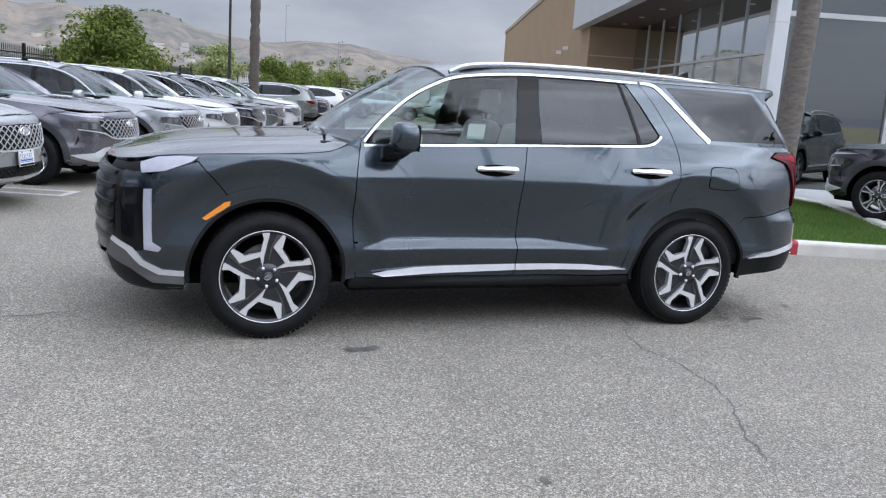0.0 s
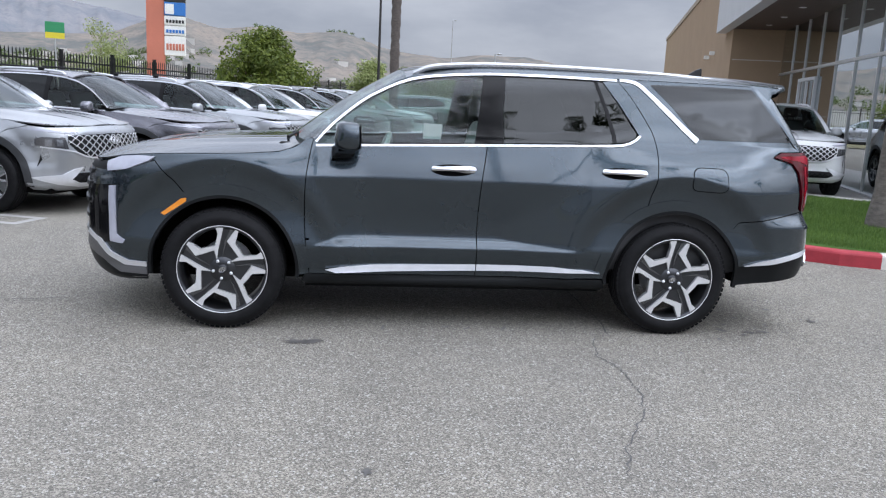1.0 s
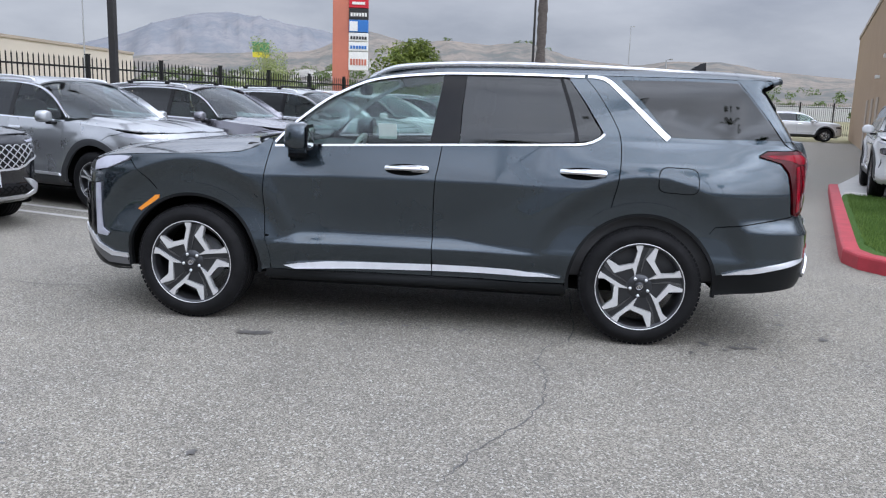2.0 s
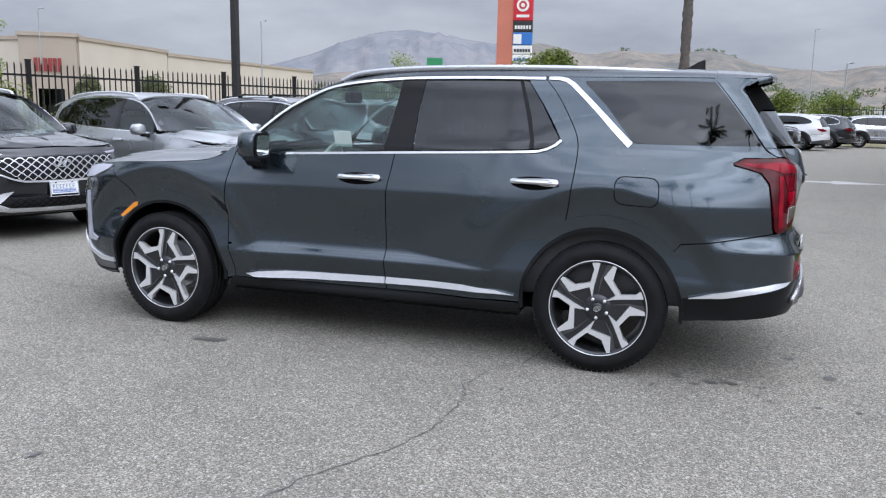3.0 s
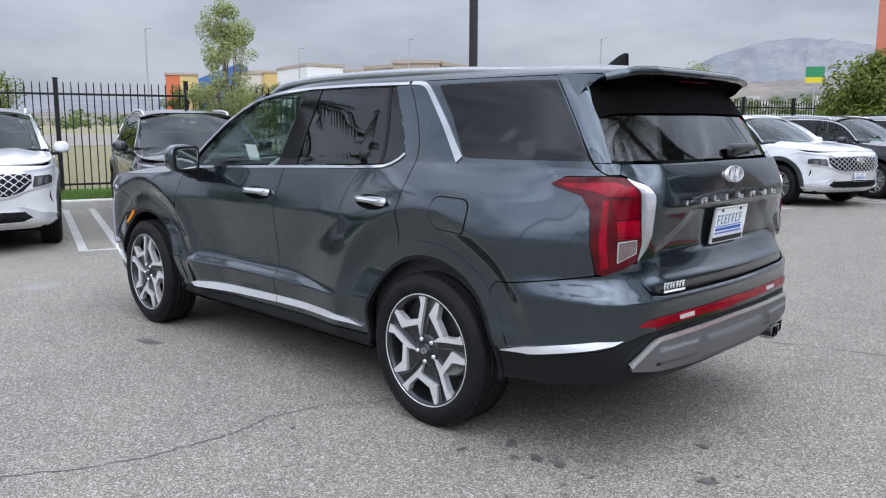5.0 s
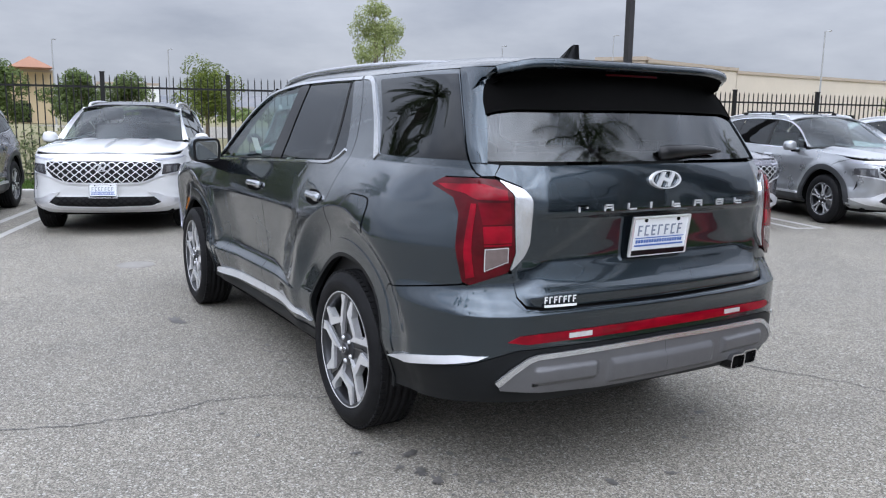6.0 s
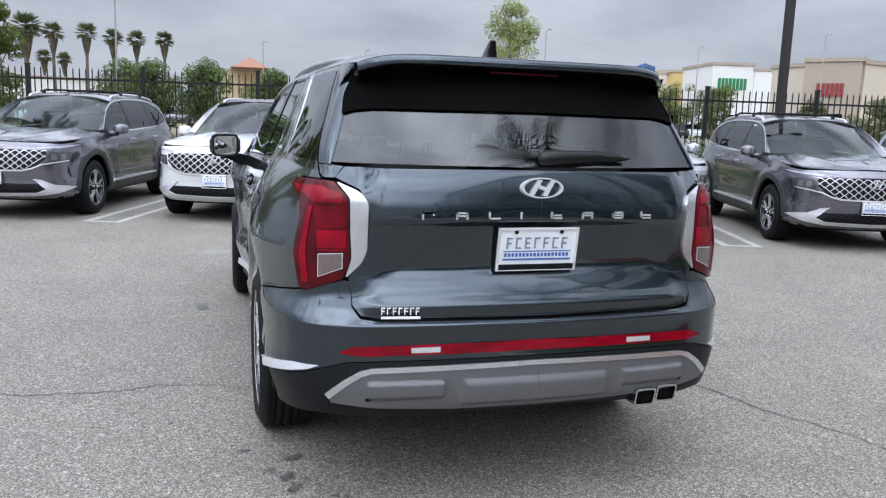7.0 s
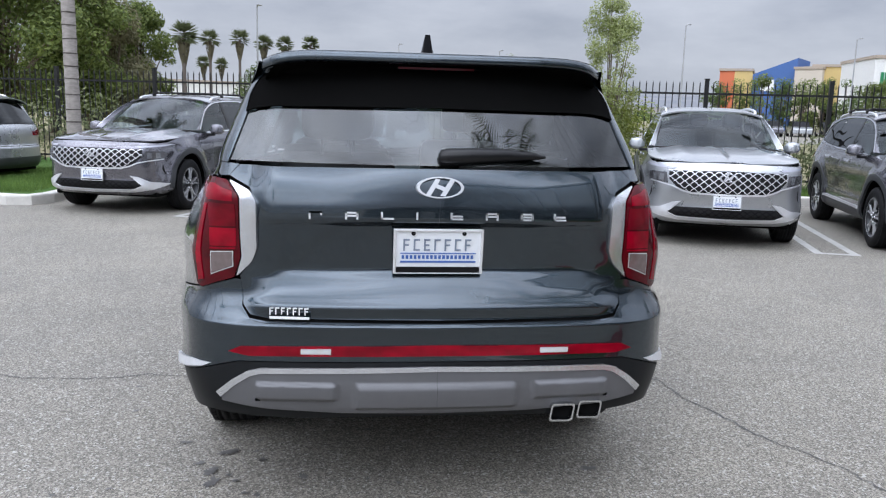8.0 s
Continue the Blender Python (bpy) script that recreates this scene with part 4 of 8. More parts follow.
# doors
front_door = panel("front_door", SS(shift(spline(GAP_A, 5), G) + [(0.138 - G, 0.36)] + shift(spline(GAP_B, 5), -G)[::-1][1:] + [(x, BELT(x) - 0.016) for x in np.linspace(0.15, -0.88, 14)]), hs.at, PAINT, hero, grid=(0.03, 0.012), label="painted front door")
arch_d = [p for p in ring_pts(HUBX, HUBZ, 0.455, 182, 119, 16)]
rear_door = panel("rear_door", SS(shift(spline(GAP_B, 5), G) + [(0.99, 0.365)] + [p for p in arch_d] + shift(spline(GAP_R, 5), -G)[::-1] + [(1.0, 1.648), (0.955, 1.64), (1.06, 1.50), (1.15, 1.36), (1.185, 1.30), (1.15, 1.262), (1.05, 1.228)] + [(x, BELT(x) - 0.016) for x in np.linspace(1.0, 0.2, 10)]), hs.at, PAINT, hero, grid=(0.016, 0.012), label="painted rear door")
# rear quarter
LAMP_EDGE = [(2.33, 1.246), (2.165, 1.240), (2.108, 1.208), (2.25, 1.168), (2.295, 1.11), (2.318, 0.98), (2.338, 0.85)]
quarter = SS(shift(spline(GAP_R, 5), G)[::-1] + [(1.08, 1.668)] + [(x, ROOFLINE(x)) for x in np.linspace(1.2, 1.95, 8)] + shift(spline(GAP_D, 5), -G)[:-1] + LAMP_EDGE[0:1] + shift(LAMP_EDGE[1:], -G) + [(2.1, 0.808), (1.875, 0.772)] + [p for p in ring_pts(HUBX, HUBZ, 0.455, 40, 117.5, 18)])
panel("rear_quarter", quarter, hs.at, PAINT, hero, grid=(0.016, 0.012))
# glass and its trims
dlo_front = [(x, BELT(x) + 0.008) for x in np.linspace(-0.86, 0.095, 12)] + [(0.13, 1.44), (0.155, 1.632)] + [(x, ROOFLINE(x) - 0.022) for x in np.linspace(0.12, -0.80, 18)]
panel("front_door_glass", SS(dlo_front), hs.at, M_GLASS_LIGHT, hero, out=-0.008, rim=0, label="lightly tinted front side window")
panel("b_pillar_trim", SS([(0.095, BELT(0.1) + 0.004), (0.283, BELT(0.28) + 0.004), (0.285, 1.44), (0.305, 1.645), (0.155, 1.637), (0.13, 1.44)]), hs.at, M_GLOSSBLACK, hero, out=-0.003, rim=0.01, label="gloss black pillar trim")
panel("rear_door_glass", SS([(x, BELT(x) + 0.008) for x in np.linspace(0.288, 1.02, 8)] + [(1.03, 1.30), (0.985, 1.45), (0.92, 1.64)] + [(x, ROOFLINE(x) - 0.022) for x in np.linspace(0.88, 0.305, 7)] + [(0.29, 1.44)]), hs.at, M_GLASS_DARK, hero, out=-0.008, rim=0, label="dark privacy side window")
panel("glass_divider", SS([(1.0, BELT(1.0) + 0.010), (1.03, BELT(1.03) + 0.012), (1.022, 1.30), (0.985, 1.45), (0.915, 1.642), (0.895, 1.642), (0.96, 1.45), (1.0, 1.30)]), hs.at, M_BLACK, hero, out=-0.004, rim=0, label="black window divider")
panel("fixed_glass", SS([(1.028, BELT(1.028) + 0.010), (1.10, 1.262), (1.155, 1.29), (1.165, 1.315), (1.13, 1.37), (1.05, 1.50), (0.955, 1.633), (0.918, 1.640), (0.985, 1.45), (1.025, 1.30)]), hs.at, M_GLASS_DARK, hero, out=-0.006, rim=0, label="small dark fixed pane")
QG = [(1.275, 1.640)] + [(1.42, 1.50), (1.585, 1.300)] + [(1.8, 1.298), (2.0, 1.300), (2.252, 1.302), (2.15, 1.44), (2.05, 1.57), (1.99, 1.640), (1.7, 1.645)]
panel("quarter_glass", rounded(SS(QG), [0.02] * 3 + [0] * 7), hs.at, M_GLASS_DARK, hero, out=0.0025, rim=0.004, label="dark privacy rear quarter window")
chrome = SS([(x, ROOFLINE(x) - 0.006) for x in np.linspace(-0.90, 1.05, 40)])
panel("window_trim", ribbon(chrome, 0.014, 0.015), hs.at, M_CHROME, hero, out=0.007, rim=0.012, label="chrome strip over the windows")
chrome = SS([(x, BELT(x) - 0.006) for x in np.linspace(-0.90, 1.0, 24)] + [(1.06, 1.240), (1.11, 1.254), (1.155, 1.277), (1.185, 1.305)])
panel("belt_trim", ribbon(chrome, 0.014, 0.013), hs.at, M_CHROME, hero, out=0.008, rim=0.014, label="chrome strip under the windows")
chrome = SS([(1.07, 1.657), (1.13, 1.655), (1.175, 1.646), (1.215, 1.622), (1.30, 1.545), (1.40, 1.450), (1.50, 1.352), (1.57, 1.288)])
panel("pillar_trim", ribbon(chrome, 0.016, 0.036), hs.at, M_CHROME, hero, out=0.007, rim=0.012, label="chrome strip down the rear pillar")
# shut-line backing
for g in (GAP_A, GAP_B, GAP_R, GAP_D, [(-1.66, 0.82), (-1.85, 1.04)], [(1.86, 0.772), (2.1, 0.806), (2.34, 0.85)]):
    panel("shut_line", ribbon(SS(spline(g, 4)), 0.045), hs.at, M_VOID, hero, out=-0.013, rim=0)
# sill, strip
SILL = [(-0.95, 0.355), (0.98, 0.355), (1.0, 0.30), (0.98, 0.262), (-0.93, 0.262), (-0.97, 0.31)]
panel("sill", SS(SILL), hs.at, M_LOWCLAD, hero, out=0.0, rim=0.03, label="dark grey sill")
for a, b in ((-0.83, 0.134), (0.142, 0.96)):
    if a < 0:
        p = [(a, 0.388), (-0.76, 0.372), (b, 0.398), (b, 0.438), (-0.55, 0.424), (-0.74, 0.408)]
    else:
        p = [(a, 0.398), (0.6, 0.404), (b, 0.402), (0.84, 0.424), (0.64, 0.440), (a, 0.438)]
    panel("sill_trim", SS(p), lambda u, v, out: hs.at(u, v, out + 0.45 * (0.438 - v) - 0.004), M_SATIN, hero, out=0.006, rim=0.014, label="satin silver strip low on the doors")
# bands and lips of the wheel arches
for c, a0, a1 in ((-HUBX, 2, 178), (HUBX, 14, 178)):
    panel("arch_band", SS(ring_pts(c, HUBZ, 0.528, a0, a1, 40) + ring_pts(c, HUBZ, 0.460, a1, a0, 40)), hs.at, PAINT, hero, out=0.0045, rim=0.006, grid=(0.04, 0.04), label="painted band round the wheel arch")
for c in (-HUBX, HUBX):
    a0, a1 = (-6, 186)
    panel("arch_lip", SS(ring_pts(c, HUBZ, 0.462, a0, a1, 36) + ring_pts(c, HUBZ, 0.440, a1, a0, 36)), hs.at, M_LOWCLAD, hero, out=0.004, rim=0.03, grid=(0.2, 0.2), label="dark wheel-arch lip")
# fuel flap, handles, side marker
panel("fuel_flap", rounded(SS([(1.515, 0.975), (1.745, 0.968), (1.742, 1.118), (1.515, 1.122)]), 0.055, 6), hs.at, PAINT, hero, out=0.0035, rim=0.005, both=False, label="rounded fuel flap")
panel("flap_gap", rounded(SS([(1.510, 0.970), (1.750, 0.963), (1.747, 1.123), (1.510, 1.127)]), 0.058, 6), hs.at, M_VOID, hero, out=0.0012, rim=0, both=False)
for x0, z0 in ((-0.19, 1.048), (0.91, 1.072)):
    # a flat matt-black oval on the door paints the shade of the hollow
    panel("handle_cup", SS([(x0 + 0.145 + 0.135 * math.cos(t), z0 - 0.008 + 0.036 * math.sin(t)) for t in np.linspace(0, 2 * math.pi, 20)[:-1]]), hs.at, M_DEAD, hero, out=0.005, rim=0.006, grid=(0.03, 0.02), label="flat black oval for the shade of the handle recess")
    bar = [S(x0 + 0.008, z0 - 0.013), S(x0 + 0.012, z0 + 0.014), S(x0 + 0.15, z0 + 0.018), S(x0 + 0.22, z0 + 0.020), S(x0 + 0.286, z0 + 0.018), S(x0 + 0.296, z0 - 0.002), S(x0 + 0.280, z0 - 0.021), S(x0 + 0.22, z0 - 0.021), S(x0 + 0.15, z0 - 0.014)]
    panel("door_handle", rounded(bar, 0.012), lambda u, v, out, c=S(x0 + 0.15, z0): hs.at(u, v, out + 0.018 * max(0.0, 1 - ((v - c[1]) / 0.018) ** 2) * (1 - max(0.0, abs(u - c[0]) - 0.10) / 0.06)), M_CHROME, hero, out=0.014, rim=0.012, grid=(0.03, 0.008), label="chrome door handle")
panel("side_marker", SS([(-1.822, 0.712), (-1.800, 0.700), (-1.672, 0.788), (-1.668, 0.812), (-1.70, 0.806)]), hs.at, M_AMBER, hero, out=0.008, rim=0.012, grid=(0.03, 0.03), label="amber side marker")
# front bumper, grille, lamps
NOSE = [S(-1.845 - G, 1.030), S(-1.75 - G, 0.925), S(-1.668 - G, 0.822)] + SS(ring_pts(-HUBX, HUBZ, 0.455, 117, 184, 16)) + [S(-1.915, 0.30), S(-2.05, 0.285), FF(-0.6, 0.27), FF(0, 0.27), FF(0, 0.42), FF(-0.70, 0.46), FF(-0.745, 0.98), S(-2.10, 0.945)]
panel("front_bumper", NOSE, hs.at, PAINT, hero, both=True, grid=(0.03, 0.03))
panel("grille", [FF(0, 0.44), FF(-0.70, 0.48), FF(-0.735, 0.95), FF(0, 0.99)], hs.at, M_GRILLE, hero, out=-0.01, join=True, label="dark chrome radiator grille")
for z in (0.55, 0.65, 0.75, 0.85, 0.93):
    panel("grille_bar", [FF(0, z - 0.012), FF(-0.66, z - 0.012), FF(-0.675, z + 0.014), FF(0, z + 0.014)], hs.at, M_RIMDARK, hero, out=0.001, join=True, label="dark grille bar")
panel("headlamp_housing", [S(-2.235, 0.86), S(-2.10, 0.875), S(-2.125, 0.52), S(-2.21, 0.50), FF(-0.70, 0.56), FF(-0.71, 0.86)], hs.at, M_GLOSSBLACK, hero, out=0.005, rim=0.01, label="black headlamp housing")
panel("running_lamp", [S(-2.125, 0.865), S(-2.088, 0.870), S(-2.082, 0.57), S(-2.035, 0.535), S(-2.05, 0.515), S(-2.125, 0.525)], hs.at, M_DRL, hero, out=0.013, rim=0.012, label="upright white running lamp")
panel("turn_lamp", [S(-2.135, 0.952), S(-2.02, 0.972), S(-1.88, 1.030), S(-1.845, 1.057), S(-1.94, 1.058), S(-2.05, 1.046), S(-2.14, 1.010)], hs.at, M_DRL, hero, out=0.011, rim=0.018, grid=(0.03, 0.02), label="slim white upper lamp")
panel("lamp_slot", [S(-2.18, 0.955), S(-2.03, 0.985), S(-2.06, 1.032), S(-2.2, 1.0), FF(-0.6, 1.0), FF(-0.6, 0.965)], hs.at, M_BLACK, hero, out=0.003, rim=0.01)
panel("front_skid", [S(-1.915, 0.400), S(-2.03, 0.402), S(-2.13, 0.455), S(-2.19, 0.530), FF(-0.70, 0.575), FF(-0.68, 0.550), S(-2.22, 0.508), S(-2.15, 0.432), S(-2.05, 0.374), S(-1.915, 0.370)], hs.at, M_SATIN, hero, out=0.012, rim=0.02, label="satin silver bumper corner")
panel("front_lip", [S(-1.915, 0.368), S(-2.05, 0.372), S(-2.15, 0.430), S(-2.22, 0.505), FF(-0.68, 0.545), FF(-0.60, 0.46), S(-2.20, 0.40), S(-2.08, 0.325), S(-1.915, 0.322)], hs.at, M_SKID, hero, out=0.006, rim=0.01, label="grey lower lip of the front bumper")
panel("front_undertray", [S(-1.915, 0.320), S(-2.08, 0.323), S(-2.20, 0.398), FF(-0.60, 0.458), FF(-0.60, 0.272), S(-2.05, 0.268), S(-1.915, 0.285)], hs.at, M_LOWCLAD, hero, out=0.004, rim=0.01, label="black underside of the front bumper")
# rear: tail lamps, bumper, skid plate
LAMP = [S(2.110, 1.207), S(2.165, 1.236), S(2.33, 1.243), RR(-0.735, 1.238), RR(-0.695, 1.185), RR(-0.688, 0.97), RR(-0.712, 0.897), RR(-0.83, 0.848), S(2.338, 0.858), S(2.320, 0.98), S(2.298, 1.11), S(2.253, 1.166)]
lamp = panel("tail_lamp", rounded(LAMP, 0.012), hs.at, M_REDDARK, hero, out=0.014, rim=0.02, label="tall red tail lamp with clear lower window")
for ob in lamp:
    sy = 1 if ob is lamp[0] else -1
    for nm, poly, mat, o, lb in (
        ("lamp_bar", [S(2.150, 1.212), S(2.335, 1.222), RR(-0.775, 1.222), RR(-0.715, 1.200), RR(-0.715, 1.165), S(2.355, 1.165), S(2.30, 1.185), S(2.20, 1.196)], M_REDBRIGHT, 0.0165, "red upper light guide"),
        ("lamp_strip", [S(2.338, 1.15), S(2.356, 1.15), S(2.372, 0.88), S(2.350, 0.872)], M_REDBRIGHT, 0.0165, "bright red upright light guide"),
        ("lamp_block", [RR(-0.800, 1.155), RR(-0.706, 1.155), RR(-0.702, 1.078), RR(-0.795, 1.074)], M_RED, 0.0165, "red lamp chamber"),
        ("lamp_block", [RR(-0.795, 1.068), RR(-0.702, 1.072), RR(-0.702, 1.008), RR(-0.795, 1.004)], M_REDBRIGHT, 0.0165, "bright red lamp chamber"),
        ("lamp_line", [RR(-0.795, 1.000), RR(-0.704, 1.004), RR(-0.704, 0.998), RR(-0.795, 0.993)], M_REDBRIGHT, 0.0175, "thin red light line"),
        ("window_rim", [RR(-0.793, 0.985), RR(-0.713, 0.991), RR(-0.713, 0.9355), RR(-0.793, 0.900)], M_LAMPCLEAR, 0.0165, "pale rim of the reverse window"),
        ("lamp_window", [RR(-0.790, 0.982), RR(-0.716, 0.988), RR(-0.716, 0.938), RR(-0.790, 0.905)], M_LAMPGREY, 0.0185, "clear ribbed reverse window"),
    ):
        p = panel(nm, poly, hs.at, mat, ob, out=o, rim=0.006, grid=(0.04, 0.04), both=False, label=lb)[0]
        if sy < 0:
            p.data.transform(Matrix.Diagonal((1, -1, 1, 1)))
            p.data.flip_normals()
panel("lamp_blade", rounded([RR(-0.730, 1.240), RR(-0.655, 1.205), RR(-0.633, 1.17), RR(-0.633, 1.0), RR(-0.650, 0.955), RR(-0.706, 0.898), RR(-0.684, 0.97), RR(-0.690, 1.185)], 0.014), hs.at, M_BLADE, hero, out=0.012, rim=0.016, label="satin silver blade beside the tail lamp")
GATE = [RR(0, 1.292), RR(-0.70, 1.288), RR(-0.735, 1.252), RR(-0.658, 1.214), RR(-0.637, 1.17), RR(-0.637, 1.0), RR(-0.654, 0.955), RR(-0.696, 0.903), RR(-0.684, 0.805), RR(-0.657, 0.772), RR(-0.60, 0.762), RR(0, 0.759)]


def gate_at(u, v, out=0.0):
    p = hs.at(u, v, out)
    y = abs(p.y)
    # the sunk trapezium round the plate, and the crease over it
    w = 0.30 + 0.22 * sstep(1.10, 0.90, v) if v < 1.10 else 0.30
    k = (1 - sstep(w, w + 0.10, y)) * sstep(0.895, 0.93, v) * (1 - sstep(1.085, 1.105, v))
    p.x -= 0.011 * k
    return p


tailgate = panel("tailgate", GATE, gate_at, PAINT, hero, join=True, grid=(0.02, 0.009), label="painted tailgate with sunk plate panel")[0]
panel("gate_gap", ribbon([RR(-0.735, 1.25), RR(-0.64, 1.2), RR(-0.63, 1.0), RR(-0.69, 0.905), RR(-0.684, 0.80), RR(-0.652, 0.755), RR(0, 0.752)], 0.04), hs.at, M_VOID, hero, out=-0.014, rim=0)
fin_x = Curve((1.295, 2.264 + G), (1.44, 2.16 + G), (1.57, 2.06 + G), (1.672, 1.978 + G))
fin_y = Curve((1.295, -0.744), (1.435, -0.697), (1.480, -0.684), (1.530, -0.675), (1.580, -0.652), (1.622, -0.615), (1.660, -0.56))


def fin_at(t, z, out=0.0):
    """The rear pillar: rolled from the flank round to the edge of the rear window."""
    a, b = hs.at(*S(fin_x(z), z)), hs.at(*RR(fin_y(z), z), 0.006)
    c = Vector((b.x - 0.012, a.y + 0.014, z))
    p = a * (1 - t) ** 2 + c * 2 * t * (1 - t) + b * t * t
    return p + Vector((0.7, -0.7, 0)) * (out * 4 * t * (1 - t))


def rear_window_at(f, z, out=0.0):
    """The rear window: gently bowed across, f of the way from the middle to the pillar."""
    c, b = hs.at(*RR(0, z)), hs.at(*RR(fin_y(z), z))
    return Vector((c.x + (b.x - c.x) * abs(f) ** 2.2 + out, (b.y - 0.006) * f, z))


panel("rear_glass", [(0, 1.302), (1, 1.302), (1, 1.64), (0, 1.645)], rear_window_at, M_GLASS_REAR, hero, out=-0.004, rim=0, join=True, grid=(0.08, 0.03), label="dark rear window")
# matt black band, with the shade under the spoiler painted in
panel("glass_garnish", [(0, 1.500), (0.85, 1.495), (0.94, 1.487), (1.0, 1.474), (1, 1.645), (0, 1.648)], rear_window_at, M_DEAD, hero, out=0.004, rim=0.004, join=True, grid=(0.08, 0.02), label="black band over the rear window with the spoiler's shade painted in")
panel("pillar_fin", [(0, 1.296), (1, 1.296), (1, 1.655), (0, 1.668)], fin_at, PAINT, hero, out=0.001, rim=0.012, grid=(0.1, 0.02), label="painted rear pillar")
panel("gate_corner", [S(2.268, 1.291), RR(-0.75, 1.294), RR(-0.705, 1.289), RR(-0.738, 1.250), S(2.335, 1.249), S(2.305, 1.262)], hs.at, PAINT, hero, out=-0.001, rim=0.008, label="painted corner under the rear window")
BUMP = [S(1.875, 0.766), S(2.1, 0.802), S(2.338, 0.844), RR(-0.84, 0.842), RR(-0.712, 0.890), RR(-0.694, 0.888), RR(-0.688, 0.80), RR(-0.658, 0.757), RR(-0.60, 0.752), RR(0, 0.749), RR(0, 0.612), RR(-0.70, 0.608), RR(-0.78, 0.585), S(2.38, 0.548), S(1.90, 0.478)] + SS(ring_pts(HUBX, HUBZ, 0.455, 12, 39, 6))
panel("rear_bumper", BUMP, hs.at, PAINT, hero, join=True, grid=(0.025, 0.010), label="painted rear bumper")
LOWER = [S(1.90, 0.474), S(2.38, 0.543), RR(-0.78, 0.580), RR(-0.70, 0.604), RR(0, 0.608), RR(0, 0.40), RR(-0.5, 0.385), RR(-0.80, 0.40), S(2.33, 0.39), S(1.92, 0.345)] + SS(ring_pts(HUBX, HUBZ, 0.455, -4, 11, 4))
panel("rear_cladding", LOWER, hs.at, M_LOWCLAD, hero, out=-0.002, join=True, label="dark lower rear bumper")
panel("corner_trim", [S(1.935, 0.482), S(2.06, 0.520), S(2.20, 0.553), S(2.37, 0.585), RR(-0.80, 0.588), RR(-0.835, 0.570), S(2.33, 0.545), S(2.1, 0.498)], lambda u, v, out: hs.at(u, v, out + 0.18 * (0.585 - v)), M_SATIN, hero, out=0.004, rim=0.016, label="satin silver strip on the bumper corner")
panel("reflector_strip", [RR(0, 0.632), RR(-0.66, 0.628), RR(-0.735, 0.640), RR(-0.69, 0.662), RR(0, 0.670)], hs.at, M_REDBRIGHT, hero, out=0.006, rim=0.01, join=True, label="red reflector strip across the bumper")
panel("reverse_lamp", [RR(-0.480, 0.638), RR(-0.375, 0.639), RR(-0.375, 0.658), RR(-0.480, 0.656)], hs.at, M_LAMPCLEAR, hero, out=0.010, rim=0.01, label="clear reverse lamp")
panel("bumper_lip", [RR(-0.60, 0.7515), RR(0, 0.7485), RR(0, 0.744), RR(-0.60, 0.747), RR(-0.67, 0.757), RR(-0.70, 0.79), RR(-0.694, 0.797), RR(-0.666, 0.761)], hs.at, PAINT, hero, out=0.002, rim=0.006, join=True, label="painted edge under the tailgate")


def skid_at(u, v, out=0.0):
    p = hs.at(u, v, out)
    y = abs(p.y)
    k = 0.0
    for y0, y1, z0, z1 in ((-0.1, 0.285, 0.445, 0.525), (0.36, 0.63, 0.475, 0.532)):
        k += sstep(y0 - 0.008, y0 + 0.004, y) * (1 - sstep(y1 - 0.004, y1 + 0.008, y)) * sstep(z0 - 0.008, z0 + 0.003, v) * (1 - sstep(z1 - 0.003, z1 + 0.008, v))
    p.x += 0.016 * k
    return p


panel("skid_plate", [RR(0, 0.590), RR(-0.64, 0.580), RR(-0.69, 0.555), RR(-0.765, 0.488), RR(-0.755, 0.455), RR(-0.60, 0.435), RR(-0.33, 0.420), RR(0, 0.418)], skid_at, M_SKID, hero, out=0.014, rim=0.03, join=True, grid=(0.02, 0.012), label="grey skid plate with raised panels")
panel("skid_edge", ribbon([RR(0, 0.588), RR(-0.62, 0.578), RR(-0.66, 0.567), RR(-0.71, 0.533), RR(-0.768, 0.478)], 0.018, 0.024), hs.at, M_BLADE, hero, out=0.018, rim=0.012, join=True, label="bright edge of the skid plate")
# exhaust tips on the right
for y in (0.475, 0.585):
    ex = new("exhaust_tip")
    ex.parent = hero
    bm = bmesh.new()
    outer = rounded([(-0.048, -0.034), (0.040, -0.034), (0.050, 0.034), (-0.038, 0.034)], 0.014)
    inner = [(a * 0.86, b * 0.80) for a, b in outer]
    ri = []
    for poly, xx in ((outer, 0.06), (outer, 0.0), (inner, 0.0), (inner, 0.06)):
        ri.append([bm.verts.new((-xx, a, b)) for a, b in poly])
    for r0, r1 in zip(ri, ri[1:]):
        for k in range(len(outer)):
            j = (k + 1) % len(outer)
            bm.faces.new((r0[k], r0[j], r1[j], r1[k]))
    part("tip_ring", bm, M_CHROME, ex, "chrome exhaust ring")
    bm = bmesh.new()
    bm.faces.new([bm.verts.new((-0.03, a, b)) for a, b in inner])
    part("tip_hollow", bm, M_VOID, ex)
    ex.location = (2.553 - 0.25 * (y - 0.475), y - 0.012, 0.416)
bm = bmesh.new()
box(bm, (2.36, 0.40, 0.385), (2.475, 0.650, 0.455), bevel=0.01)
part("exhaust_surround", bm, M_BLACK, hero, "black exhaust surround")

# roof, hood, windscreen
x_side = lambda x: float(np.interp(x, hs.X, hs.U))
ROOF_C = Curve((-0.45, 1.660), (-0.2, 1.700), (0.1, 1.724), (0.6, 1.737), (1.2, 1.733), (1.7, 1.726), (2.0, 1.717), (2.35, 1.694))


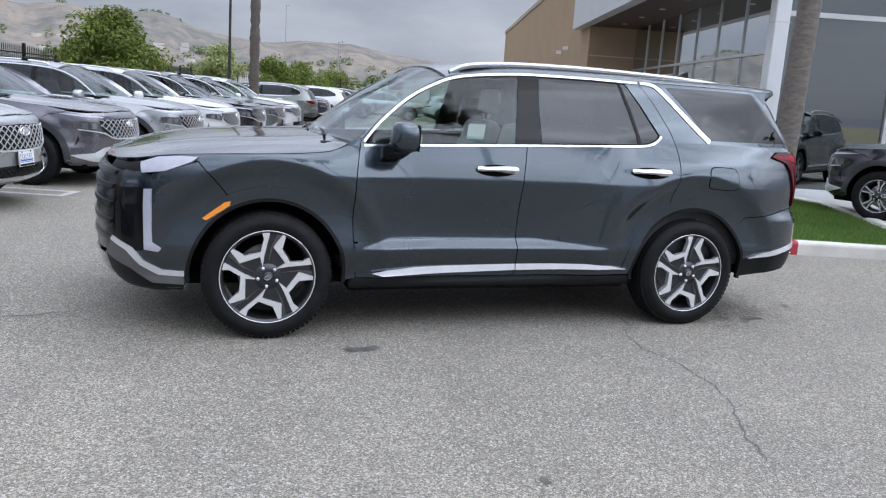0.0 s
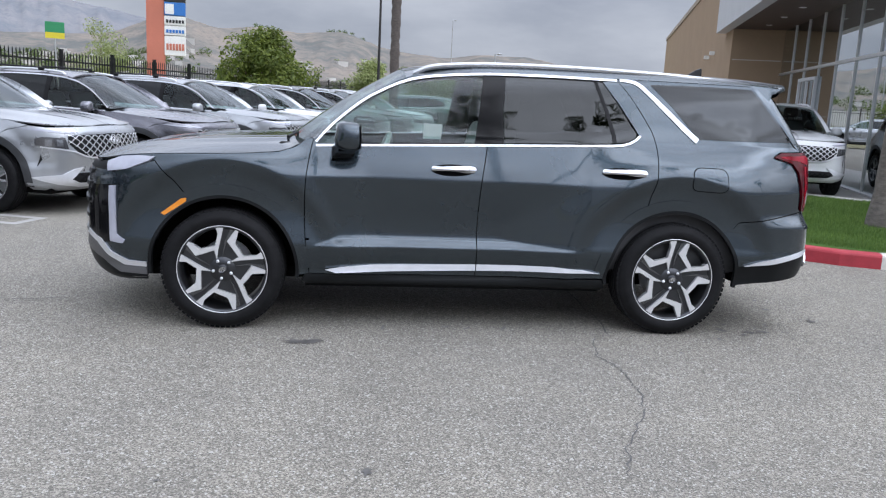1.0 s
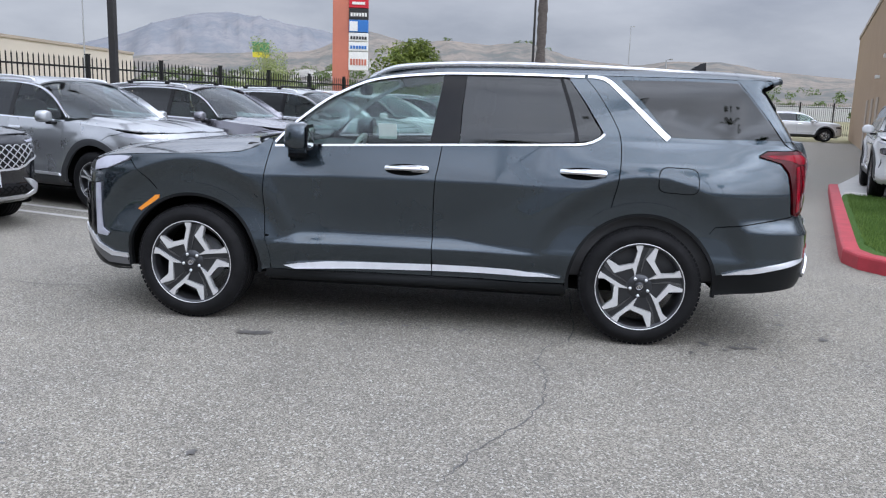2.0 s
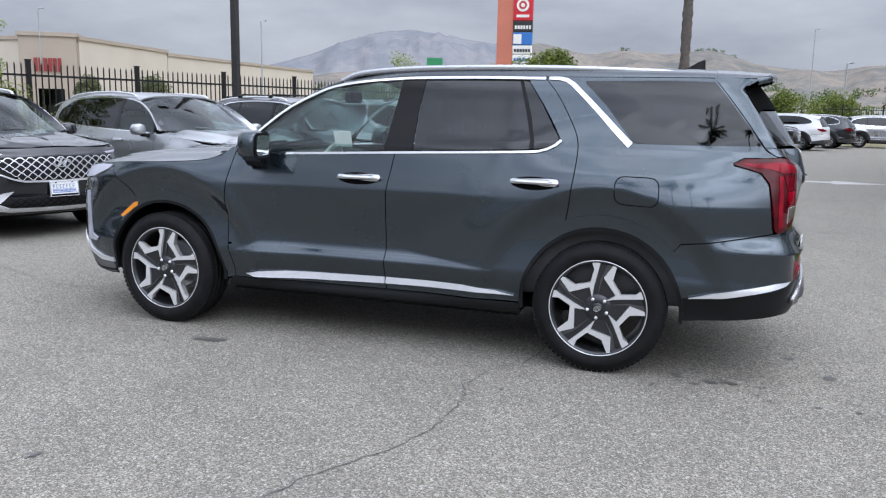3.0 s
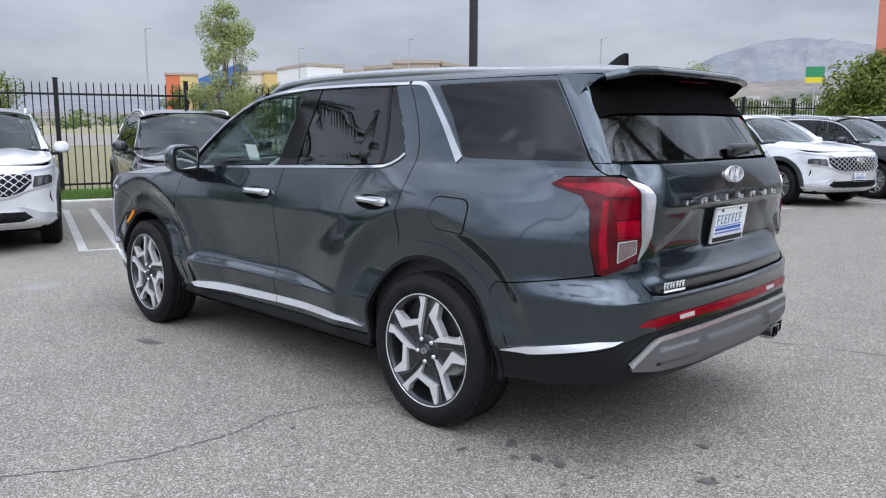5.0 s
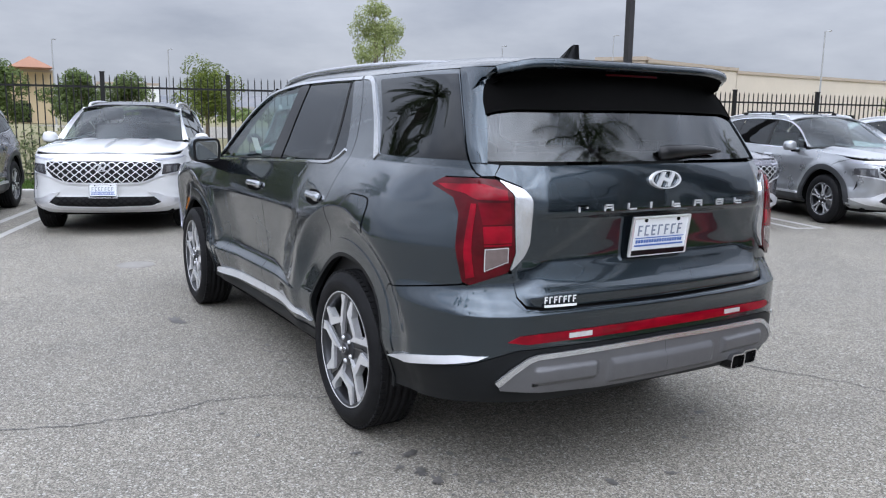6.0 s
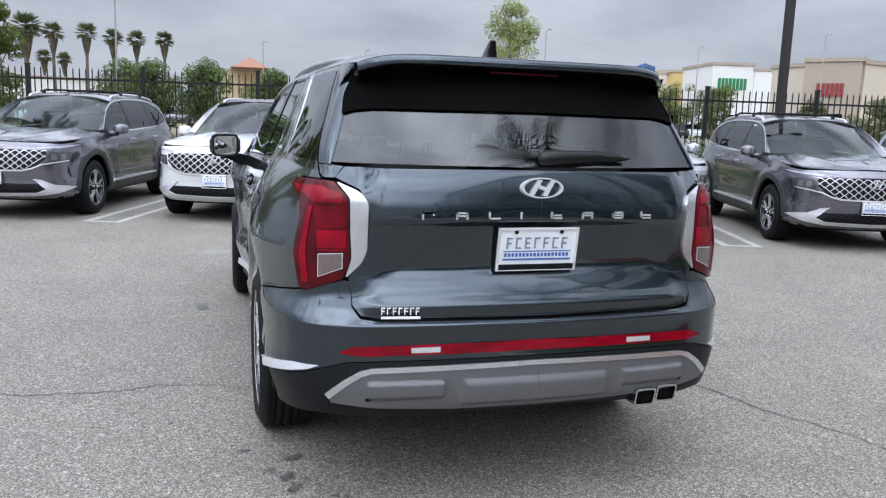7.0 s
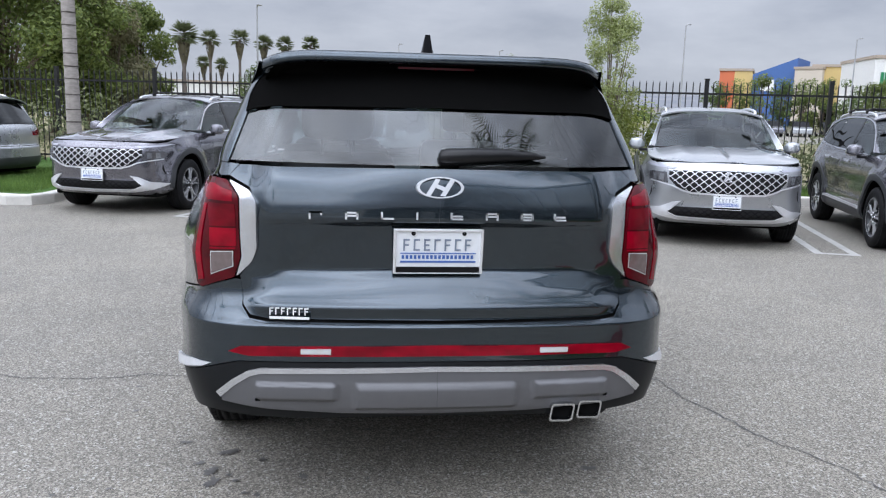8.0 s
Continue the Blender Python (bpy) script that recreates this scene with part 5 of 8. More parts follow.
def roof_at(x, v, out=0.0):
    ze = ROOFLINE(x) + 0.004
    e = hs.at(x_side(min(x, 1.99)), ze)
    y = e.y if x < 1.99 else e.y * (1 - 0.04 * sstep(1.99, 2.35, x))
    zc = ROOF_C(x)
    t = abs(v)
    return Vector((x, y * t * (1 if v < 0 else -1), ze + (zc - ze) * (1 - t ** (2.4 + 6.6 * sstep(-0.36, 0.25, x))) + out))


panel("roof", [(-0.34, -1), (1.996, -1), (1.996, 0), (-0.36, 0), (-0.35, -0.5)], roof_at, PAINT, hero, join=True, grid=(0.12, 0.06), rim=0.02, label="painted roof")
panel("spoiler", [(1.999, -1), (2.20, -0.98), (2.27, -0.90), (2.31, -0.6), (2.325, 0), (1.999, 0)], roof_at, PAINT, hero, join=True, grid=(0.05, 0.06), rim=0.028, label="painted roof spoiler")


def under_at(x, v, out=0.0):
    p = roof_at(x, v)
    k = sstep(2.30, 2.12, x)
    return Vector((p.x, p.y * 0.985, p.z - 0.027 - 0.055 * k))


panel("spoiler_underside", [(2.10, -0.99), (2.20, -0.975), (2.27, -0.90), (2.305, -0.6), (2.32, 0), (2.10, 0)], under_at, M_DEAD, hero, join=True, grid=(0.05, 0.06), rim=0, flip=True, label="black spoiler underside")
bm = bmesh.new()
rows = []
for v in np.linspace(-0.98, 0.98, 49):
    x = float(np.interp(abs(v), [0, 0.6, 0.9, 0.98], [2.325, 2.31, 2.27, 2.20]))
    p = roof_at(x, -abs(v))
    y = abs(p.y) * (1 if v > 0 else -1)
    rows.append([bm.verts.new(q) for q in ((p.x - 0.03, y, roof_at(x - 0.03, -abs(v)).z + 0.001), (p.x, y, p.z - 0.001), (p.x + 0.010, y, p.z - 0.010), (p.x + 0.015, y, p.z - 0.026), (p.x + 0.010, y, p.z - 0.036), (p.x - 0.01, y, p.z - 0.040))])
for r0, r1 in zip(rows, rows[1:]):
    for k in range(5):
        bm.faces.new((r0[k], r0[k + 1], r1[k + 1], r1[k]))
part("spoiler_lip", bm, PAINT, hero, "painted trailing edge of the spoiler", smooth=True)
for sy in (1, -1):
    bm = bmesh.new()
    rows = []
    for t in np.linspace(0, 1, 12):
        x = 1.984 + 0.233 * t
        a = roof_at(x, -1)
        depth = 0.020 + 0.085 * sstep(0.0, 0.42, t) * (1 - 0.85 * sstep(0.42, 1.0, t))
        rows.append([bm.verts.new((x - 0.05 * sstep(0.5, 1, t) * f, (a.y - 0.40 * depth * f) * sy, a.z + 0.002 - depth * f)) for f in (0, 0.35, 0.7, 1.0)])
    for r0, r1 in zip(rows, rows[1:]):
        for k in range(3):
            bm.faces.new((r0[k], r1[k], r1[k + 1], r0[k + 1]))
    part("spoiler_side", bm, PAINT, hero, "painted spoiler side", smooth=True)
bm = bmesh.new()
box(bm, (2.275, -0.14, 1.640), (2.285, 0.14, 1.648))
part("brake_light", bm, M_REDDARK, hero, "slim high brake light")
HE = Curve((-2.36, 1.000), (-2.2, 1.022), (-2.0, 1.060), (-1.7, 1.083), (-1.4, 1.096), (-1.12, 1.118), (-0.95, 1.19))
HC = Curve((-2.36, 1.010), (-2.3, 1.035), (-2.15, 1.080), (-1.9, 1.128), (-1.6, 1.163), (-1.3, 1.182), (-1.05, 1.192))
hx = np.linspace(-2.352, -0.95, 60)
hy = np.array([hs.at(*S(x, HE(x))).y for x in hx])


def hood_at(x, v, out=0.0):
    t = abs(v)
    y = float(np.interp(x, hx, hy))
    ze, zc = HE(x), HC(x)
    crease = 0.010 * math.exp(-(((t - 0.62) / 0.07) ** 2)) * sstep(-2.3, -2.0, x)
    return Vector((x, y * t, ze + (zc - ze) * (1 - t**3.4) + crease + out))


panel("hood", [(-2.345, -1), (-1.0, -1), (-1.02, -0.85), (-1.06, -0.5), (-1.07, 0), (-2.345, 0)], hood_at, PAINT, hero, join=True, grid=(0.06, 0.05), rim=0.02, label="painted hood")


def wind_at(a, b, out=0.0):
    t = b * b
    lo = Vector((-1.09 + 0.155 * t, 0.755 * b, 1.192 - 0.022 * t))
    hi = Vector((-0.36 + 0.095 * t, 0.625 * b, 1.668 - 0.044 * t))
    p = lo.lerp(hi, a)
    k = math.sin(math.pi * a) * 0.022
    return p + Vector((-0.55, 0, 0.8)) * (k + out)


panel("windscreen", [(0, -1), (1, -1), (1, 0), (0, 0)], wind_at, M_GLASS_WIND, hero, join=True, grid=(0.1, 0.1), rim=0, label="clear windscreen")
for sy in (1, -1):
    bm = bmesh.new()
    rows = []
    for t in np.linspace(0, 1, 20):
        x = -0.93 + 0.67 * t
        o = hs.at(x_side(x), ROOFLINE(x) + 0.003)
        i = wind_at(float(t), -1.0)
        mid = (o + i) / 2 + Vector((0, -0.012, 0.016))
        rows.append([bm.verts.new((p.x, p.y * sy, p.z)) for p in (o, o.lerp(mid, 0.6) + Vector((0, -0.004, 0.005)), mid, i)])
    for r0, r1 in zip(rows, rows[1:]):
        for k in range(3):
            bm.faces.new((r0[k], r1[k], r1[k + 1], r0[k + 1]))
    part("a_pillar", bm, PAINT, hero, "painted windscreen pillar", smooth=True)
bm = bmesh.new()
box(bm, (-1.14, -0.74, 1.12), (-1.0, 0.74, 1.165), bevel=0.02)
part("cowl", bm, M_BLACK, hero, "black cowl panel")
for a, b in ((-0.6, -0.05), (0.0, 0.5)):
    bm = bmesh.new()
    tube(bm, [(-1.09, a, 1.19), (-1.05, (a + b) / 2, 1.205), (-1.02, b, 1.215)], 0.009, 6)
    part("wiper", bm, M_BLACK, hero, "black wiper arm")
# roof rails
for sy in (-1, 1):
    bm = bmesh.new()
    pts = [(-0.30, 0.628, 1.655), (-0.20, 0.625, 1.700), (-0.05, 0.622, 1.722), (0.2, 0.620, 1.738), (0.6, 0.618, 1.746), (1.0, 0.616, 1.744), (1.4, 0.614, 1.735), (1.7, 0.612, 1.720), (1.88, 0.612, 1.703), (1.95, 0.612, 1.685)]
    rows = []
    for x, y, z in spline(pts, 4):
        rows.append([bm.verts.new((x, sy * (y - 0.040 + a), z + b)) for a, b in ((0.017, -0.045), (0.016, -0.018), (0.008, -0.008), (-0.007, -0.008), (-0.015, -0.018), (-0.017, -0.045))])
    for r0, r1 in zip(rows, rows[1:]):
        for k in range(6):
            bm.faces.new((r0[k], r0[(k + 1) % 6], r1[(k + 1) % 6], r1[k]))
    part("roof_rail", bm, M_RAIL, hero, "satin silver roof rail", smooth=True)
# shark-fin aerial
bm = bmesh.new()
rows = []
for x, w, z0, z1 in ((1.735, 0.006, 1.700, 1.704), (1.78, 0.026, 1.694, 1.722), (1.83, 0.036, 1.690, 1.758), (1.88, 0.040, 1.686, 1.788), (1.910, 0.038, 1.684, 1.799), (1.920, 0.030, 1.683, 1.797), (1.925, 0.024, 1.683, 1.70)):
    rows.append([bm.verts.new(p) for p in ((x, -w, z0), (x, -w * 0.55, z0 + (z1 - z0) * 0.5), (x, -0.010, z1), (x, 0.010, z1), (x, w * 0.55, z0 + (z1 - z0) * 0.5), (x, w, z0))])
for r0, r1 in zip(rows, rows[1:]):
    for k in range(5):
        bm.faces.new((r0[k], r0[k + 1], r1[k + 1], r1[k]))
bm.faces.new(rows[-1])
part("aerial", bm, M_GLOSSBLACK, hero, "dark shark-fin aerial", smooth=False)
# mirrors
for sy in (1, -1):
    mir = new("door_mirror")
    mir.parent = hero
    bm = bmesh.new()
    rows = []
    for y, x0, x1, z0, z1 in ((-0.925, -0.735, -0.665, 1.185, 1.265), (-0.96, -0.775, -0.645, 1.155, 1.300), (-1.02, -0.792, -0.632, 1.142, 1.316), (-1.08, -0.785, -0.630, 1.145, 1.310), (-1.118, -0.76, -0.635, 1.160, 1.290), (-1.135, -0.72, -0.645, 1.185, 1.255)):
        c = rounded([(x0, z0 + 0.03), (x0 + 0.02, z1), (x1, z1), (x1, z0), (x0 + 0.05, z0)], 0.035, 4)
        rows.append([bm.verts.new((a, y * sy, b)) for a, b in c])
    for r0, r1 in zip(rows, rows[1:]):
        n = len(r0)
        for k in range(n):
            bm.faces.new((r0[k], r0[(k + 1) % n], r1[(k + 1) % n], r1[k]))
    bm.faces.new(rows[0])
    bm.faces.new(rows[-1])
    part("mirror_shell", bm, PAINT, mir, "painted mirror shell", smooth=True)
    bm = bmesh.new()
    rows = []
    for y, x0, x1, z0, z1 in ((-0.86, -0.80, -0.69, 1.085, 1.15), (-0.93, -0.80, -0.68, 1.09, 1.165), (-1.0, -0.775, -0.66, 1.125, 1.17), (-1.05, -0.76, -0.66, 1.14, 1.16)):
        rows.append([bm.verts.new((a, y * sy, b)) for a, b in ((x0, z0), (x1, z0), (x1, z1), (x0, z1))])
    for r0, r1 in zip(rows, rows[1:]):
        for k in range(4):
            bm.faces.new((r0[k], r0[(k + 1) % 4], r1[(k + 1) % 4], r1[k]))
    part("mirror_foot", bm, M_GLOSSBLACK, mir, "gloss black mirror foot")
    bm = bmesh.new()
    bm.faces.new([bm.verts.new((-0.6285 + 0.0005 * i, y * sy, z)) for i, (y, z) in enumerate(rounded([(-0.955, 1.165), (-1.10, 1.160), (-1.105, 1.285), (-0.955, 1.292)], 0.03))])
    part("mirror_glass", bm, MATS.get("mirror_glass") or simple("mirror_glass", (0.50, 0.53, 0.53), 0.02, 1.0, 0.01), mir, "mirror glass")
    bm = bmesh.new()
    bm.faces.new([bm.verts.new((-0.6295, y * sy, z)) for y, z in rounded([(-0.94, 1.150), (-1.115, 1.146), (-1.12, 1.300), (-0.94, 1.306)], 0.035)])
    part("mirror_bezel", bm, M_BLACK, mir, "black mirror surround")
# badges and writing on the tail
badge(hero, Matrix.Translation((gate_at(*RR(0, 1.229)).x + 0.004, 0, 1.229)) @ pose(0, 0, 0, 0, -8, 0) @ pose(0, 0, 0, 0, 0, 90), 0.172, 0.078)
WORD = [(-0.43, 0b110), (-0.306, 0b011), (-0.183, 0b100), (-0.06, 0b000), (0.06, 0b101), (0.185, 0b011), (0.31, 0b111), (0.43, 0b101)]
for y, kind in WORD:
    bm = bmesh.new()
    box(bm, (-0.003, -0.0225, -0.013), (0.003, -0.016, 0.013))
    if kind & 4:
        box(bm, (-0.003, -0.0225, -0.013 if kind != 6 else 0.007), (0.003, 0.0225, -0.007 if kind != 6 else 0.013))
    if kind & 2:
        box(bm, (-0.003, -0.0225, 0.007), (0.003, 0.0225, 0.013))
        box(bm, (-0.003, 0.016, -0.013 if kind & 1 else 0.0), (0.003, 0.0225, 0.013))
    if kind & 1:
        box(bm, (-0.003, -0.02, -0.003), (0.003, 0.02, 0.003))
    L = part("chrome_letter", bm, M_BRIGHT, hero, "small chrome bar mark")
    L.location = (gate_at(*RR(-abs(y), 1.130)).x + 0.004, y, 1.130)
dealer_plate(hero, Matrix.Translation((2.487, 0.0, 1.003)) @ pose(0, 0, 0, 8, 0, 90))
bm = bmesh.new()
for i in range(7):
    a = -0.590 + i * 0.0205
    box(bm, (2.514, a, 0.777), (2.517, a + 0.004, 0.803))
    box(bm, (2.514, a, 0.799), (2.517, a + 0.014, 0.803))
    if i % 2 == 0:
        box(bm, (2.514, a, 0.788), (2.517, a + 0.012, 0.792))
box(bm, (2.514, -0.590, 0.762), (2.517, -0.450, 0.771))
bm_m = Matrix.Translation((hs.at(*RR(-0.52, 0.799)).x + 0.004, -0.52, 0)) @ pose(0, 0, 0, 0, 0, -8) @ Matrix.Translation((-2.515, 0.52, 0))
bmesh.ops.transform(bm, matrix=bm_m, verts=bm.verts)
part("dealer_sticker", bm, M_WHITEINK, hero, "small white dealer sticker bars")
# rear wiper: a moulded arm that tapers from its pivot cover to the tip
bm = bmesh.new()
rows = []
for y, w, t, z in ((-0.005, 0.012, 0.010, 1.330), (0.004, 0.026, 0.022, 1.332), (0.03, 0.030, 0.030, 1.334), (0.12, 0.028, 0.026, 1.338), (0.24, 0.022, 0.018, 1.342), (0.34, 0.014, 0.014, 1.340), (0.385, 0.005, 0.008, 1.338)):
    p = hs.at(*RR(-abs(y), z))
    rows.append([bm.verts.new((p.x + 0.008 + q * t, y, z + r * w)) for q, r in ((0, -1), (0.8, -0.7), (1, 0), (0.8, 0.7), (0, 1))])
for r0, r1 in zip(rows, rows[1:]):
    for k in range(4):
        bm.faces.new((r0[k], r0[k + 1], r1[k + 1], r1[k]))
bm.faces.new(rows[0])
bm.faces.new(rows[-1][::-1])
part("rear_wiper", bm, M_WIPER, hero, "black rear wiper", smooth=True)
# underside, wheel arches, wheels
bm = bmesh.new()
box(bm, (-2.1, -0.70, 0.28), (1.78, 0.70, 0.36), bevel=0.03)
box(bm, (-0.95, -0.86, 0.27), (0.97, 0.86, 0.36))
box(bm, (1.9, -0.68, 0.40), (2.40, 0.68, 0.5))
part("underbody", bm, M_VOID, hero, "dark underbody")
for cx in (-HUBX, HUBX):
    for y0, y1 in ((-0.885, -0.60), (0.885, 0.60)):
        well(hero, cx, y0, y1, 0.47, HUBZ)
    for sy in (-1, 1):
        wheel(hero, cx, sy * 0.835, WR, 0.272, "bracket", steer=-1.5 if cx < 0 else 0)
# a spring and arm in the rear arch
bm = bmesh.new()
tube(bm, [(1.36, -0.66, 0.62), (1.40, -0.70, 0.72), (1.52, -0.70, 0.74), (1.58, -0.64, 0.66)], 0.02, 8)
part("suspension_arm", bm, M_GALV, hero, "grey suspension arm")
# cabin
panel("door_trim", SS([(-0.92, 0.42), (2.2, 0.42), (2.2, 1.27), (1.1, 1.24), (-0.9, 1.16)]), hs.at, M_CABIN, hero, out=-0.075, rim=0, grid=(0.3, 0.2), flip=True, label="dark inner door trim")
bm = bmesh.new()
box(bm, (-1.0, -0.80, 0.40), (2.3, 0.80, 0.46))
part("cabin_floor", bm, M_CABIN, hero)
bm = bmesh.new()
plate_of(bm, rounded([(-1.05, 0.6), (-0.62, 0.62), (-0.52, 0.86), (-0.60, 1.07), (-0.72, 1.13), (-0.98, 1.15)], 0.06), -0.76, 0.76)
part("dashboard", bm, M_CABIN, hero, "dark dashboard", smooth=False)
panel("headliner", [(-0.3, -0.97), (1.99, -0.97), (1.99, 0), (-0.3, 0)], lambda x, v, out: roof_at(x, v) - Vector((0, 0, 0.035)), M_HEADLINER, hero, join=True, rim=0, flip=True, grid=(0.3, 0.3), label="pale headliner")
for y in (-0.38, 0.38):
    seat(hero, -0.05, y, M_SEAT, "front_seat")
    seat(hero, 0.88, y, M_REARSEAT, "second_row_seat")
    seat(hero, 1.62, y * 0.95, M_REARSEAT, "third_row_seat", 0.46)
st = new("steering_wheel")
st.parent = hero
bm = bmesh.new()
lathe(bm, [(0.19 + 0.017 * math.cos(t), 0.017 * math.sin(t)) for t in np.linspace(0, 2 * math.pi, 9)[:-1]], 36, close=True)
box(bm, (-0.18, -0.012, -0.02), (0.18, 0.012, 0.02))
box(bm, (-0.06, -0.02, -0.05), (0.06, 0.012, 0.05), bevel=0.01)
part("wheel_ring", bm, M_SEAT, st, "pale leather steering wheel", smooth=True)
st.matrix_basis = pose(-0.50, -0.38, 1.05, 0, 0, 90) @ pose(0, 0, 0, 24, 0, 0)
bm = bmesh.new()
box(bm, (0.0, 0.0, 0.0), (0.115, 0.002, 0.10))
stick = part("window_sticker", bm, M_PAPER, hero, "pale paper sticker inside the window")
stick.matrix_basis = pose(-0.235, -0.815, 1.225, 17, 0, 0)
bm = bmesh.new()
box(bm, (-0.52, -0.10, 1.50), (-0.46, 0.10, 1.58), bevel=0.02)
part("interior_mirror", bm, M_BLACK, hero, "black interior mirror")

hero.location = (0, 0.015, 0)

# ---- the parked mid-size SUVs ----
SX, SZ = 1.3825, 0.365
p_side = Curve((0.2, 0.2), (0.25, 0.12), (0.30, 0.05), (0.36, 0.022), (0.5, 0.016), (0.6, 0.03), (0.72, 0.028), (0.85, 0.018), (0.95, 0.028), (1.02, 0.05), (1.1, 0.08), (1.14, 0.10), (1.3, 0.165), (1.5, 0.25), (1.58, 0.29), (1.64, 0.36), (1.7, 0.45))
p_front = Curve((0.2, 0.24), (0.26, 0.14), (0.33, 0.04), (0.40, 0.0), (0.50, 0.012), (0.58, 0.0), (0.66, -0.006), (0.78, 0.008), (0.90, 0.035), (0.96, 0.07), (1.0, 0.11), (1.05, 0.20), (1.12, 0.36))
p_rear = Curve((0.2, 0.25), (0.3, 0.10), (0.4, 0.02), (0.5, 0.0), (0.66, 0.0), (0.72, 0.03), (0.9, 0.035), (1.0, 0.05), (1.08, 0.09), (1.2, 0.18), (1.4, 0.33), (1.55, 0.45), (1.65, 0.6))


def parked_side(z, x):
    d = p_side(z)
    for c in (-SX, SX):
        r = math.hypot(x - c, z - SZ)
        if r < 0.7:
            d -= sstep(0.26, 0.36, z) * 0.026 * (1 - sstep(0.50, 0.64, r))
    return d


ps = Shape([(-2.33, 0), (-2.318, -0.22), (-2.285, -0.45), (-2.21, -0.66), (-2.08, -0.80), (-1.88, -0.885), (-1.62, -0.922), (-1.38, -0.932), (-0.9, -0.93), (0, -0.928), (0.9, -0.932), (1.38, -0.938), (1.75, -0.925), (2.05, -0.875), (2.24, -0.78), (2.35, -0.62), (2.41, -0.40), (2.44, -0.2), (2.45, 0)], parked_side, lambda z, y: p_rear(z), lambda z, y: p_front(z))
PS, PR, PF = ps.S, ps.R, ps.F
M_SANTA = M_GREY_PAINT
P_ROOF = Curve((-0.93, 1.105), (-0.75, 1.25), (-0.5, 1.415), (-0.25, 1.510), (0.0, 1.552), (0.3, 1.572), (0.7, 1.578), (1.1, 1.566), (1.5, 1.535), (1.8, 1.49), (2.05, 1.43), (2.2, 1.38))
P_BELT = Curve((-0.93, 1.085), (0, 1.105), (0.9, 1.135), (1.5, 1.175), (1.9, 1.25))


def parked_suv():
    car = thing("parked_suv", "dark grey mid-size SUV with a chrome mesh grille parked in a bay", "car", "SUVs parked along the fence")
    P = lambda pts: [PS(*p) for p in pts]
    gd = dict(grid=(0.07, 0.05))
    ga, gb, gr = -0.86, 0.16, 1.16
    panel("front_wing", P([(ga, 1.08), (ga - 0.02, 0.7), (ga + 0.01, 0.36)] + ring_pts(-SX, SZ, 0.46, -3, 100, 16) + [(-1.62, 0.93), (-1.85, 0.985), (-1.6, 1.03), (-1.3, 1.055), (-1.0, 1.08)]), ps.at, M_SANTA, car, **gd)
    panel("front_door", P([(ga + 0.005, 1.075), (ga - 0.015, 0.7), (ga + 0.015, 0.40), (gb - 0.03, 0.40), (gb - 0.03, 0.8), (gb, 1.10)]), ps.at, M_SANTA, car, **gd, label="painted front door")
    panel("rear_door", P([(gb + 0.005, 1.105), (gb - 0.025, 0.8), (gb - 0.025, 0.40), (0.92, 0.40)] + ring_pts(SX, SZ, 0.46, 170, 125, 8) + [(gr - 0.02, 0.85), (gr, 1.0), (gr - 0.02, 1.145), (0.9, 1.125)]), ps.at, M_SANTA, car, **gd, label="painted rear door")
    panel("rear_quarter", P([(gr - 0.012, 0.85), (gr + 0.006, 1.0), (gr - 0.015, 1.15), (1.5, 1.17), (1.75, 1.2), (1.83, 1.27), (1.75, 1.38), (1.5, 1.50), (1.3, 1.552), (1.6, 1.522), (1.85, 1.478), (2.0, 1.42), (2.12, 1.25), (2.22, 1.0), (2.28, 0.75), (1.86, 0.72)] + ring_pts(SX, SZ, 0.46, 38, 123, 14)), ps.at, M_SANTA, car, **gd)
    # windows
    dark = M_GLASS_DARK
    panel("front_door_glass", P([(x, P_BELT(x) + 0.012) for x in np.linspace(-0.78, 0.10, 8)] + [(0.13, 1.30), (0.12, 1.535)] + [(x, P_ROOF(x) - 0.03) for x in np.linspace(0.08, -0.74, 12)]), ps.at, M_GLASS_LIGHT, car, out=-0.006, rim=0, label="front side window")
    panel("pillar_trim", P([(0.10, P_BELT(0.1) + 0.008), (0.20, P_BELT(0.2) + 0.008), (0.21, 1.54), (0.12, 1.538), (0.13, 1.3)]), ps.at, M_GLOSSBLACK, car, out=-0.003, rim=0)
    panel("rear_door_glass", P([(x, P_BELT(x) + 0.012) for x in np.linspace(0.2, 1.06, 7)] + [(1.09, 1.3), (1.02, 1.535)] + [(x, P_ROOF(x) - 0.03) for x in np.linspace(0.98, 0.21, 6)]), ps.at, dark, car, out=-0.006, rim=0, label="dark rear side window")
    panel("quarter_glass", P([(1.08, 1.165), (1.12, 1.16), (1.5, 1.188), (1.72, 1.215), (1.79, 1.275), (1.72, 1.37), (1.5, 1.475), (1.3, 1.52), (1.04, 1.535), (1.1, 1.3)]), ps.at, dark, car, out=-0.004, rim=0, label="dark quarter window")
    loop = [(x, P_ROOF(x) - 0.012) for x in np.linspace(-0.88, 1.1, 26)] + [(1.35, 1.526), (1.55, 1.475), (1.76, 1.375), (1.83, 1.275), (1.76, 1.21), (1.55, 1.182)] + [(x, P_BELT(x) + 0.002) for x in np.linspace(1.3, -0.86, 20)]
    panel("window_trim", ribbon(P(loop), 0.018), ps.at, M_CHROME, car, out=0.006, rim=0.01, label="chrome window surround")
